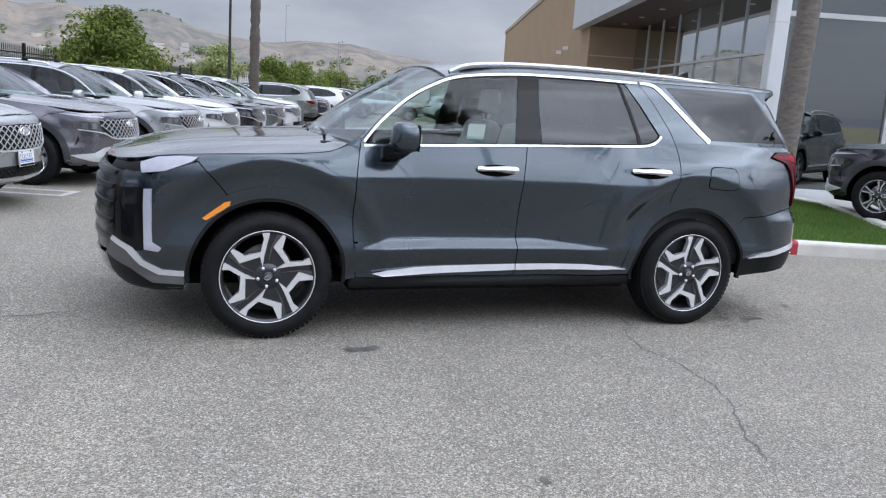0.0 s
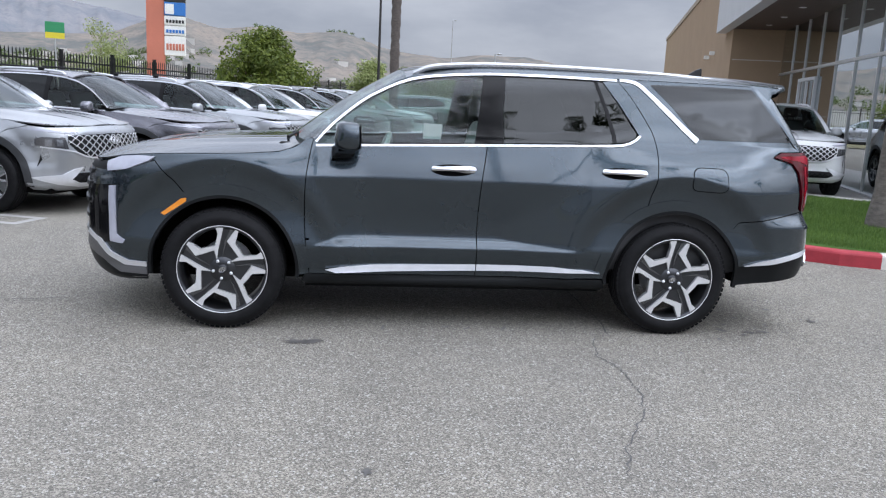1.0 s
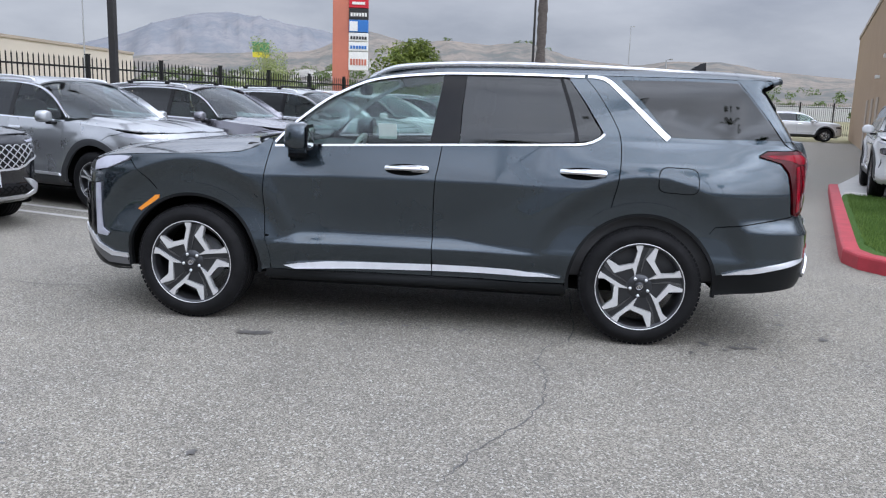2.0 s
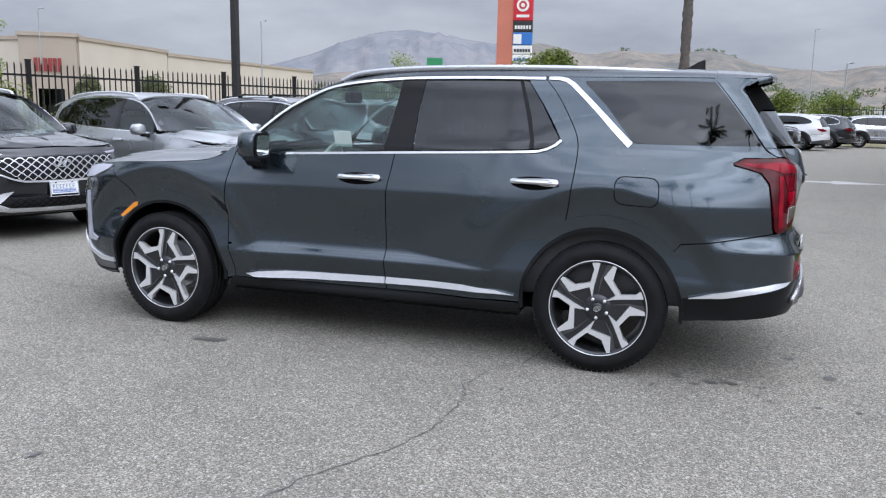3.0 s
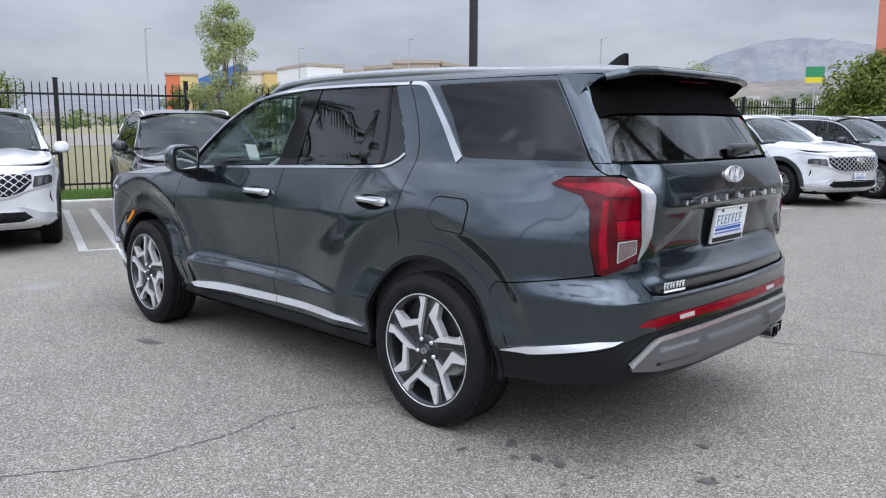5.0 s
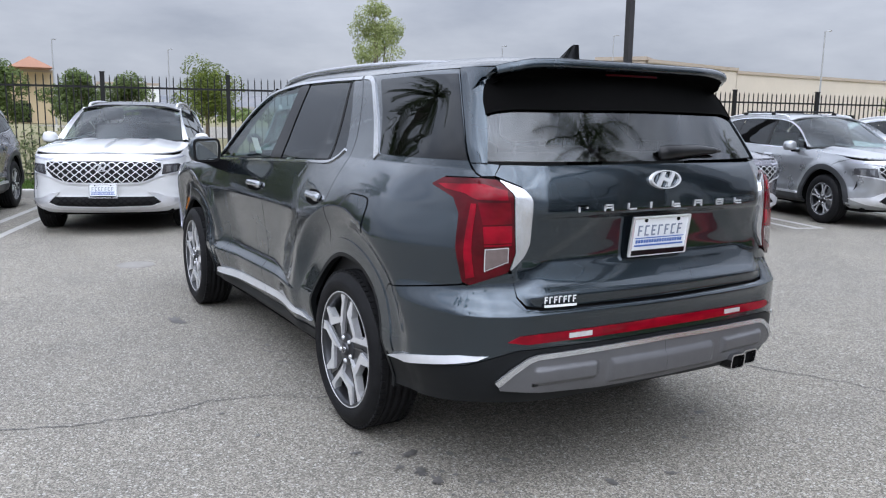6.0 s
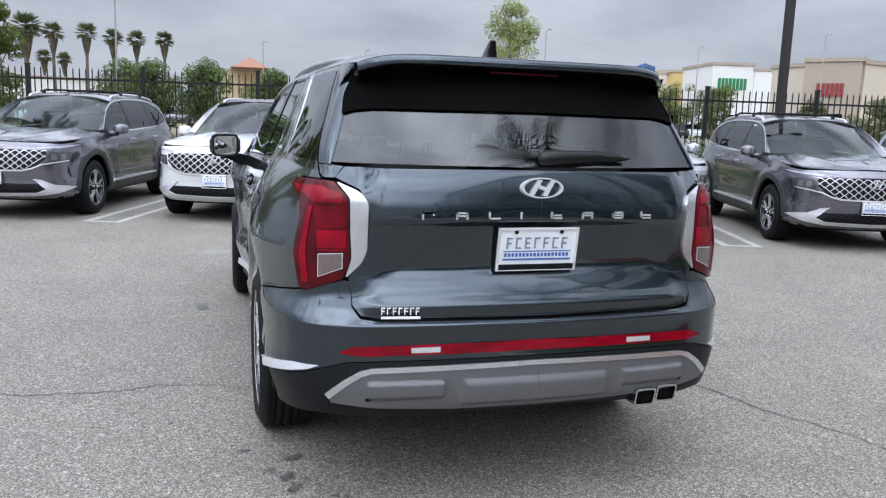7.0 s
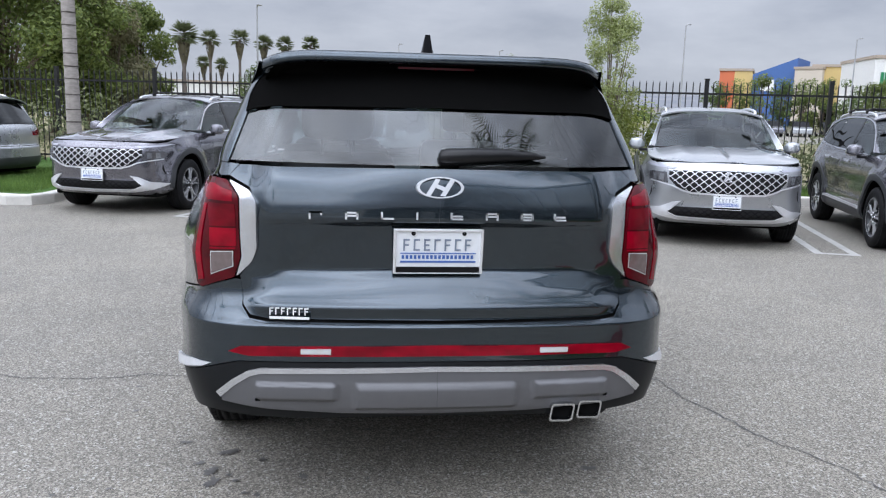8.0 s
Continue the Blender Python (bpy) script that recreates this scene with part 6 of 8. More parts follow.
    # nose
    panel("front_bumper", [PS(-1.63, 0.925), PS(-1.47, 0.83)] + P(ring_pts(-SX, SZ, 0.46, 101, 183, 14)) + [PS(-1.86, 0.28), PF(-0.6, 0.27), PF(0, 0.27), PF(0, 0.985), PF(-0.55, 0.975), PS(-2.03, 0.965), PS(-1.86, 0.98)], ps.at, M_SANTA, car, join=True, grid=(0.05, 0.04), label="painted front bumper")
    grille = panel("grille", [PF(0, 0.635), PF(-0.42, 0.645), PF(-0.56, 0.70), PF(-0.655, 0.80), PF(-0.64, 0.885), PF(0, 0.90)], ps.at, M_BLACK, car, out=0.006, rim=0.006, join=True, label="black grille with chrome mesh")[0]
    for k in range(6):
        z0 = 0.668 + k * 0.042
        half = 0.46 + 0.19 * min(1, k / 3)
        pts = []
        for y in np.linspace(0, -half, 40):
            zz = z0 + 0.019 * math.sin(2 * math.pi * (abs(y) / 0.105 + (0.25 if k % 2 else 0.75)))
            pts.append(PF(y, min(max(zz, 0.645), 0.885)))
        panel("grille_wave", ribbon(pts, 0.0085), ps.at, M_SATIN, grille, out=0.017, rim=0.008, join=True, grid=(0.5, 0.5), label="chrome mesh row")
    panel("grille_edge", ribbon([PF(0, 0.628), PF(-0.40, 0.636), PF(-0.50, 0.662), PF(-0.60, 0.71), PF(-0.72, 0.735), PS(-1.98, 0.755)], 0.022, 0.012), ps.at, M_SATIN, car, out=0.016, rim=0.012, join=True, label="bright lower grille edge")
    lamp = panel("headlamp", [PF(-0.655, 0.735), PF(-0.675, 0.86), PS(-2.0, 0.865), PS(-1.93, 0.845), PS(-1.93, 0.775)], ps.at, M_HEADLAMP, car, out=0.008, rim=0.012, label="square clear headlamp with bright lens")
    for ob in lamp:
        sy = 1 if ob is lamp[0] else -1
        for a, b in ((-0.70, -0.745), (-0.775, -0.81)):
            q = panel("lens", [PF(a, 0.765), PF(a, 0.84), PF(b, 0.84), PF(b, 0.768)], ps.at, M_HEADLENS, ob, out=0.012, rim=0.004, both=False, label="clear headlamp lens")[0]
            if sy < 0:
                q.data.transform(Matrix.Diagonal((1, -1, 1, 1)))
                q.data.flip_normals()
    panel("running_lamp", [PF(-0.56, 0.925), PF(-0.60, 0.905), PS(-1.95, 0.925), PS(-1.72, 0.955), PS(-1.95, 0.95)], ps.at, M_DRL, car, out=0.008, rim=0.01, label="slim running lamp")
    panel("lower_intake", [PF(0, 0.350), PF(-0.56, 0.36), PF(-0.66, 0.40), PF(-0.56, 0.47), PF(0, 0.475)], ps.at, M_BLACK, car, out=0.004, rim=0.008, join=True, label="black lower intake")
    for k in range(3):
        z0 = 0.375 + k * 0.033
        pts = [PF(y, z0 + 0.014 * math.sin(2 * math.pi * (abs(y) / 0.085 + 0.5 * (k % 2)))) for y in np.linspace(0, -0.54, 30)]
        panel("intake_mesh", ribbon(pts, 0.008), ps.at, M_GLOSSBLACK, car, out=0.012, rim=0.006, join=True, grid=(0.5, 0.5))
    panel("front_skid", [PF(0, 0.300), PF(-0.52, 0.308), PF(-0.74, 0.345), PS(-1.99, 0.385), PS(-1.90, 0.42), PS(-2.0, 0.435), PF(-0.72, 0.455), PF(-0.60, 0.515), PF(-0.50, 0.53), PF(-0.60, 0.435), PF(-0.64, 0.40), PF(-0.53, 0.348), PF(0, 0.338)], ps.at, M_SATIN, car, out=0.016, rim=0.018, join=True, label="satin silver front skid trim")
    panel("air_slot", [PF(-0.82, 0.62), PS(-1.98, 0.68), PS(-1.95, 0.56), PF(-0.85, 0.54)], ps.at, M_BLACK, car, out=0.005, rim=0.006, label="black air slot")
    badge(car, Matrix.Translation((-2.348, 0, 0.825)) @ pose(0, 0, 0, -6, 0, -90), 0.20, 0.10)
    dealer_plate(car, Matrix.Translation((-2.352, 0, 0.545)) @ pose(0, 0, 0, -4, 0, -90))
    # hood, screen, roof
    HEp = Curve((-2.235, 0.985), (-2.0, 1.005), (-1.6, 1.035), (-1.2, 1.060), (-0.9, 1.09))
    HCp = Curve((-2.235, 0.995), (-2.1, 1.045), (-1.8, 1.090), (-1.4, 1.122), (-0.95, 1.140))
    xs = np.linspace(-2.22, -0.9, 40)
    ys = np.array([ps.at(*PS(x, HEp(x))).y for x in xs])

    def hood(x, v, out=0.0):
        t = abs(v)
        e, c = HEp(x), HCp(x)
        fold = 0.016 * math.exp(-(((t - 0.55) / 0.09) ** 2)) * sstep(-2.2, -1.9, x)
        return Vector((x, float(np.interp(x, xs, ys)) * t, e + (c - e) * (1 - t**2.6) + fold + out))

    panel("hood", [(-2.22, -1), (-0.95, -1), (-1.0, -0.6), (-1.02, 0), (-2.22, 0)], hood, M_SANTA, car, join=True, grid=(0.08, 0.06), label="painted hood with two folds")

    def screen(a, b, out=0.0):
        t = b * b
        lo = Vector((-1.03 + 0.15 * t, 0.765 * b, 1.14 - 0.025 * t))
        hi = Vector((-0.20 + 0.09 * t, 0.640 * b, 1.592 - 0.05 * t))
        return lo.lerp(hi, a) + Vector((-0.5, 0, 0.8)) * (math.sin(math.pi * a) * 0.022 + out)

    panel("windscreen", [(0, -1), (1, -1), (1, 0), (0, 0)], screen, M_GLASS_WIND, car, join=True, grid=(0.12, 0.12), rim=0, label="raked grey-green windscreen")
    ROc = Curve((-0.25, 1.588), (0, 1.622), (0.4, 1.648), (0.9, 1.650), (1.4, 1.625), (1.8, 1.585), (2.12, 1.53))
    us = lambda x: float(np.interp(x, ps.X, ps.U))

    def roof(x, v, out=0.0):
        ze = P_ROOF(x) + 0.002
        e = ps.at(us(min(x, 1.95)), ze)
        t = abs(v)
        return Vector((x, e.y * t, ze + (ROc(x) - ze) * (1 - t**4) + out))

    panel("roof", [(-0.20, -1), (2.1, -1), (2.12, 0), (-0.21, 0)], roof, M_SANTA, car, join=True, grid=(0.15, 0.08), rim=0.02, label="painted roof")
    for sy in (1, -1):
        bm = bmesh.new()
        rows = []
        for t in np.linspace(0, 1, 14):
            x = -0.92 + 0.78 * t
            o, i = ps.at(us(x), P_ROOF(x) + 0.002), screen(float(t), -1.0)
            mid = (o + i) / 2 + Vector((0, -0.01, 0.015))
            rows.append([bm.verts.new((q.x, q.y * sy, q.z)) for q in (o, mid, i)])
        for r0, r1 in zip(rows, rows[1:]):
            for k in range(2):
                bm.faces.new((r0[k], r1[k], r1[k + 1], r0[k + 1]))
        part("a_pillar", bm, M_SANTA, car, smooth=True)
        bm = bmesh.new()
        tube(bm, spline([(-0.05, 0.60 * sy, 1.565), (0.05, 0.598 * sy, 1.606), (0.5, 0.59 * sy, 1.634), (1.1, 0.585 * sy, 1.626), (1.6, 0.58 * sy, 1.585), (1.75, 0.58 * sy, 1.545)], 4), 0.018, 8)
        part("roof_rail", bm, M_SATIN, car, "silver roof rail", smooth=True)
        mir = new("door_mirror")
        mir.parent = car
        bm = bmesh.new()
        rows = []
        for y, x0, x1, z0, z1 in ((-0.89, -0.70, -0.63, 1.09, 1.15), (-0.93, -0.745, -0.60, 1.06, 1.20), (-1.0, -0.76, -0.59, 1.055, 1.215), (-1.06, -0.74, -0.60, 1.065, 1.20), (-1.09, -0.69, -0.62, 1.09, 1.16)):
            rows.append([bm.verts.new((a, y * sy, b)) for a, b in rounded([(x0, z0 + 0.02), (x0 + 0.02, z1), (x1, z1), (x1, z0)], 0.035)])
        for r0, r1 in zip(rows, rows[1:]):
            for k in range(len(r0)):
                j = (k + 1) % len(r0)
                bm.faces.new((r0[k], r0[j], r1[j], r1[k]))
        bm.faces.new(rows[0])
        bm.faces.new(rows[-1])
        part("mirror_shell", bm, M_SANTA, mir, smooth=True)
        bm = bmesh.new()
        box(bm, (-0.74, sy * 0.84, 1.04), (-0.64, sy * 0.96, 1.075), bevel=0.01)
        part("mirror_foot", bm, M_BLACK, mir)
    # tail
    panel("tailgate", [PR(0, 0.70), PR(-0.62, 0.70), PS(2.285, 0.76), PS(2.22, 1.0), PR(-0.70, 1.06), PR(0, 1.075)], ps.at, M_SANTA, car, join=True, **gd, label="painted tailgate")
    panel("rear_glass", [PR(0, 1.085), PR(-0.66, 1.075), PR(-0.58, 1.3), PR(-0.50, 1.44), PR(0, 1.48)], ps.at, M_GLASS_DARK, car, join=True, rim=0, label="dark rear window")
    panel("rear_pillar", [PS(2.225, 1.0), PS(2.125, 1.25), PS(2.01, 1.42), PR(-0.50, 1.445), PR(-0.585, 1.3), PR(-0.665, 1.07)], ps.at, M_SANTA, car, **gd)
    panel("tail_lamp", [PS(2.12, 0.93), PS(2.26, 0.86), PR(-0.45, 0.87), PR(-0.45, 0.94), PS(2.25, 0.99), PS(2.05, 1.0)], ps.at, M_RED, car, out=0.012, rim=0.012, label="red tail lamp")
    panel("rear_bumper", [PR(0, 0.69), PR(-0.62, 0.69), PS(2.28, 0.74), PS(1.87, 0.71)] + P(ring_pts(SX, SZ, 0.46, 36, 0, 8)) + [PS(1.88, 0.33), PR(-0.6, 0.31), PR(0, 0.31)], ps.at, M_SANTA, car, join=True, **gd, label="painted rear bumper")
    panel("rear_cladding", [PR(0, 0.50), PR(-0.7, 0.50), PS(2.2, 0.48), PS(1.9, 0.42), PS(1.9, 0.32), PR(-0.6, 0.30), PR(0, 0.30)], ps.at, M_CLAD, car, out=0.006, join=True, **gd, label="dark rear cladding")
    # cladding, sills, handles
    for c in (-SX, SX):
        panel("arch_cladding", P(ring_pts(c, SZ, 0.525, -6, 186, 24) + ring_pts(c, SZ, 0.445, 186, -6, 24)), ps.at, M_CLAD, car, out=0.009, rim=0.03, grid=(0.2, 0.2), label="dark wheel-arch cladding")
    panel("sill", P([(-0.90, 0.41), (0.90, 0.41), (0.93, 0.27), (-0.92, 0.27)]), ps.at, M_CLAD, car, out=0.006, rim=0.03, label="dark sill cladding")
    panel("sill_trim", P([(-0.84, 0.40), (0.86, 0.42), (0.86, 0.455), (-0.80, 0.435)]), ps.at, M_SATIN, car, out=0.014, rim=0.014, label="bright strip low on the doors")
    for x0, z0 in ((-0.13, 0.985), (0.86, 1.0)):
        panel("door_handle", rounded(P([(x0, z0 - 0.016), (x0 + 0.22, z0 - 0.012), (x0 + 0.22, z0 + 0.018), (x0, z0 + 0.014)]), 0.012), ps.at, M_CHROME, car, out=0.03, rim=0.02, label="chrome door handle")
    # underside, cabin, wheels
    bm = bmesh.new()
    box(bm, (-2.05, -0.76, 0.23), (2.15, 0.76, 0.33), bevel=0.03)
    part("underbody", bm, M_VOID, car)
    panel("door_trim", P([(-0.9, 0.42), (2.0, 0.42), (2.0, 1.16), (-0.9, 1.08)]), ps.at, M_CABIN, car, out=-0.07, rim=0, grid=(0.4, 0.3), flip=True)
    bm = bmesh.new()
    box(bm, (-1.0, -0.78, 0.45), (2.2, 0.78, 0.50))
    part("cabin_floor", bm, M_CABIN, car)
    bm = bmesh.new()
    plate_of(bm, rounded([(-1.02, 0.6), (-0.6, 0.62), (-0.5, 0.84), (-0.58, 1.02), (-0.95, 1.10)], 0.05), -0.74, 0.74)
    part("dashboard", bm, M_CABIN, car)
    bm = bmesh.new()
    box(bm, (-1.05, -0.72, 1.07), (-0.93, 0.72, 1.112), bevel=0.015)
    part("cowl", bm, M_BLACK, car)
    for y in (-0.37, 0.37):
        seat(car, 0.0, y, M_CABIN, "front_seat")
    seat(car, 0.95, 0, M_CABIN, "rear_bench", 1.25)
    for c in (-SX, SX):
        for y0, y1 in ((-0.90, -0.58), (0.90, 0.58)):
            well(car, c, y0, y1, 0.47, SZ)
        for sy in (-1, 1):
            wheel(car, c, sy * 0.81, SZ, 0.235, "twin", width=0.235)
    return car


def recolour(car, paint, label, roof=None):
    """Give a copied car another paint, on its own objects."""
    tagged(car, label)
    for ob in car.children_recursive:
        if ob.type == "MESH" and ob.data.materials and ob.data.materials[0] == M_SANTA:
            ob.material_slots[0].link = "OBJECT"
            ob.material_slots[0].material = roof if roof and ob.name.split(".")[0] == "roof" else paint


def crossbars(car):
    for x in (0.35, 1.15):
        bm = bmesh.new()
        tube(bm, [(x, -0.60, 1.645), (x, -0.55, 1.675), (x, 0.55, 1.675), (x, 0.60, 1.645)], 0.014, 8)
        for s in (-0.59, 0.59):
            box(bm, (x - 0.05, s - 0.03, 1.615), (x + 0.05, s + 0.03, 1.662), bevel=0.01)
        part("cross_bar", bm, M_BLACK, car, "black roof cross bar")


def bay(x, y, turn=0.0):
    """The pose of a parked SUV whose number plate stands at (x, y) and which faces out of the row."""
    return pose(x, y, 0, 0, 0, 180 + math.degrees(math.atan2(OUT.y, OUT.x)) + turn) @ Matrix.Translation((2.352, 0, 0))


SPOTS = [
    (-5.91, -3.71, 2, M_GREY_PAINT, None, 1, "dark grey SUV with cross bars beside the end island"),
    (-5.46, -1.03, -1, M_WHITE_PAINT, M_BLACK_PAINT, 0, "white SUV with black roof parked at the fence"),
    (-4.70, 1.60, 0, M_BLACK_PAINT, None, 0, "glossy black SUV parked at the fence"),
    (-3.40, 4.00, 0, M_SILVER_PAINT, None, 0, "silver SUV parked at the fence"),
    (-2.45, 6.55, 0, M_GREY_PAINT, None, 1, "dark grey SUV with black cross bars at the fence"),
    (-1.40, 9.20, 1, M_SILVER_PAINT, None, 1, "pale silver SUV with cross bars at the fence"),
    (-0.55, 11.80, 0, M_WHITE_PAINT, None, 0, "white SUV parked at the fence"),
    (0.30, 14.40, -1, M_BLACK_PAINT, None, 0, "black SUV parked near the orange tree"),
    (1.15, 17.00, 0, M_SLATE_PAINT, None, 1, "slate grey SUV parked near the orange tree"),
    (2.00, 19.60, 0, M_WHITE_PAINT, None, 0, "white SUV parked before the palm island"),
]
base_car = parked_suv()
for i, (x, y, turn, paint, top, bars, text) in enumerate(SPOTS):
    car = base_car if i == 0 else copy_thing(base_car, bay(x, y, turn))
    if i == 0:
        car.matrix_world = bay(x, y, turn)
    else:
        recolour(car, paint, text, top)
    if bars and i:
        crossbars(car)
tagged(base_car, SPOTS[0][6])
for m, paint, text in (
    (pose(2.0, 30.2, 0, 0, 0, -18), M_SLATE_PAINT, "slate grey SUV parked nose to the fence beyond the palm"),
    (pose(3.2, 33.0, 0, 0, 0, 162), M_NAVY_PAINT, "navy SUV parked beyond the palm island"),
    (pose(4.6, 35.6, 0, 0, 0, -18), M_WHITE_PAINT, "white SUV seen from its tail beyond the palm"),
    (pose(6.2, 39.2, 0, 0, 0, -18), M_BLACK_PAINT, "black SUV seen from its tail in the far row"),
    (pose(10.5, 41.5, 0, 0, 0, 175), M_SILVER_PAINT, "silver SUV in the far row by the fence"),
    (pose(16.0, 43.0, 0, 0, 0, 170), M_WHITE_PAINT, "white SUV in the far row by the fence"),
    (pose(-10.6, -8.4, 0, 0, 0, 70), M_SILVER_PAINT, "silver SUV parked on the far side of the end island"),
    (pose(7.75, 9.35, 0.125, 0, 0, 71.6), M_WHITE_PAINT, "white SUV on show before the showroom"),
    (pose(9.16, 2.42, 0.125, 0, 0, -66.0), M_BLACK_PAINT, "black SUV on show beside the glass front"),
):
    recolour(copy_thing(base_car, m), paint, text)
crossbars(base_car)

# ---- plants ----
def leaf_cloud(bm, blobs, count, size, rng, flat=0.0):
    """Small two-sided leaves scattered in and on blobs of (x, y, z, radius, squash)."""
    weights = [b[3] ** 2 for b in blobs]
    for b in rng.choices(blobs, weights, k=count):
        while True:
            d = Vector((rng.gauss(0, 1), rng.gauss(0, 1), rng.gauss(0, 1)))
            if d.length > 1e-3:
                break
        d.normalize()
        r = b[3] * (0.45 + 0.6 * rng.random() ** 0.5)
        c = Vector((b[0], b[1], b[2])) + Vector((d.x * r, d.y * r, d.z * r * b[4]))
        n = (d + Vector((rng.uniform(-1, 1), rng.uniform(-1, 1), rng.uniform(-0.2, 1.2)))).normalized()
        a = n.orthogonal().normalized()
        a.rotate(Matrix.Rotation(rng.uniform(0, 6.28), 3, n))
        k = n.cross(a)
        s = size * rng.uniform(0.6, 1.3)
        a, k = a * s, k * s * 0.45
        bm.faces.new([bm.verts.new(p) for p in (c - a, c - k + n * s * 0.1, c + a, c + k + n * s * 0.1)])


def tree(name, x, y, h, crown, leaves, label, seed, trunk_h=0.35, count=3000, size=0.07, slim=1.0, bark_m=None, base=0.0, n_blobs=22, stout=1.0, tight=1.0):
    rng = random.Random(seed)
    t = thing(name, label, "tree")
    bm = bmesh.new()
    th = h * trunk_h
    r0 = (0.018 * h + 0.03) * stout
    tube(bm, [(0, 0, -0.1), (0.02, 0.01, th * 0.5), (0.0, 0.03, th), (0.04, 0.0, h * 0.8)], [r0, r0 * 0.8, r0 * 0.7, r0 * 0.2], 8)
    blobs = []
    for i in range(n_blobs):
        a, q = rng.uniform(0, 6.28), rng.random()
        z = th * 0.95 + (h - th) * q
        w = crown * math.sin(math.pi * min(1, 0.16 + 0.80 * q)) ** 0.8 * slim
        rr = w * rng.uniform(0.15, 0.85)
        p = (rr * math.cos(a), rr * math.sin(a), z)
        blobs.append((*p, crown * rng.uniform(0.20, 0.36) * tight, rng.uniform(0.7, 1.1)))
        if i % 2 == 0:
            tube(bm, [(0, 0.02, th * rng.uniform(0.8, 1.1)), (p[0] * 0.5, p[1] * 0.5, (th + z) / 2), p], [r0 * 0.45, r0 * 0.28, r0 * 0.08], 6)
    part("trunk", bm, bark_m or M_BARK, t, "branched brown trunk", smooth=True)
    bm = bmesh.new()
    leaf_cloud(bm, blobs, count, size, rng)
    tagged(part("crown", bm, leaves, t, "crown of many small leaves"), kind="stuff")
    t.location = (x, y, base)
    return t


def shrub(x, y, w, h, seed, leaves=None, count=900, label="clipped green shrub at the fence", depth=None):
    rng = random.Random(seed)
    blobs = [(rng.uniform(-w, w) * 0.7, rng.uniform(-1, 1) * (depth or w) * 0.6, h * rng.uniform(0.25, 0.72), h * rng.uniform(0.28, 0.42), 0.9) for _ in range(9)]
    bm = bmesh.new()
    leaf_cloud(bm, blobs, count, 0.05, rng)
    for k in range(5):
        tube(bm, [(0.1 * k - 0.2, 0, 0), (0.2 * k - 0.4, 0.1, h * 0.6)], [0.015, 0.006], 5)
    s = tagged(part("shrub", bm, leaves or M_SHRUB), label, "shrub", "shrubs along the fence")
    s.matrix_world = pose(x, y, 0.1, 0, 0, ANG)
    return s


def frond(bm, base, yaw, lift, length, rng, leaflets=26, droop=1.0, width=0.5):
    """A feather palm leaf: an arched rib with many narrow leaflets."""
    pts = []
    p, el = Vector(base), lift
    for i in range(11):
        pts.append(p.copy())
        p = p + Vector((math.cos(yaw) * math.cos(el), math.sin(yaw) * math.cos(el), math.sin(el))) * length / 10
        el -= 0.16 * droop
    tube(bm, pts, [0.022 * (1 - i / 11) + 0.004 for i in range(11)], 4, caps=False)
    side = Vector((-math.sin(yaw), math.cos(yaw), 0))
    for i in range(leaflets):
        f = 0.12 + 0.86 * i / leaflets
        k = min(int(f * 10), 9)
        q = pts[k].lerp(pts[k + 1], f * 10 - k)
        d = (pts[k + 1] - pts[k]).normalized()
        ln = width * math.sin(math.pi * min(1.0, 0.18 + f * 0.8)) ** 0.7
        for s in (-1, 1):
            tip = q + side * s * ln * 0.8 + d * ln * 0.55 + Vector((0, 0, -ln * rng.uniform(0.25, 0.6)))
            w = d * 0.022
            bm.faces.new([bm.verts.new(v) for v in (q - w, q + w, tip)])


def feather_palm(x, y, h, label, seed, r=0.17, n=26, material=None, leafm=None, base=0.1, lean=(0, 0), bulge=0.0, span=1.0):
    rng = random.Random(seed)
    t = thing("palm_tree", label, "palm tree")
    bm = bmesh.new()
    pts, rad = [], []
    steps = int(h / 0.14)
    for i in range(steps + 1):
        f = i / steps
        pts.append((lean[0] * f, lean[1] * f, h * f - 0.05))
        rad.append(r * (1.25 - 0.3 * f if f > 0.04 else 1.5) * (1.035 if i % 2 else 0.985) + (0.05 * rng.random() * bulge))
    tube(bm, pts, rad, 18)
    part("trunk", bm, material or M_TRUNK, t, "ringed palm trunk", smooth=True)
    if not bulge:
        bm = bmesh.new()
        z = 0.35
        while z < h - 0.5:
            f = z / h
            rr = r * (1.25 - 0.3 * f) * 1.03
            lathe(bm, [(rr - 0.02, -0.014), (rr + 0.006, -0.008), (rr + 0.008, 0.006), (rr - 0.02, 0.014)], 18, Matrix.Translation((lean[0] * f, lean[1] * f, z)) @ pose(0, 0, 0, 90 + rng.uniform(-3, 3), rng.uniform(-3, 3), 0))
            z += rng.uniform(0.19, 0.27)
        tagged(part("leaf_scar", bm, M_SCAR, t, "dark leaf-scar rings"), kind="stuff")
    bm = bmesh.new()
    for i in range(n):
        frond(bm, (lean[0], lean[1], h - 0.05), 2 * math.pi * i / n * 2.4, rng.uniform(-0.5, 1.25), rng.uniform(2.2, 3.0) * span, rng, width=0.5 * span)
    tagged(part("crown", bm, leafm or M_FROND, t, "feathery arching fronds"), kind="stuff")
    t.location = (x, y, base)
    return t


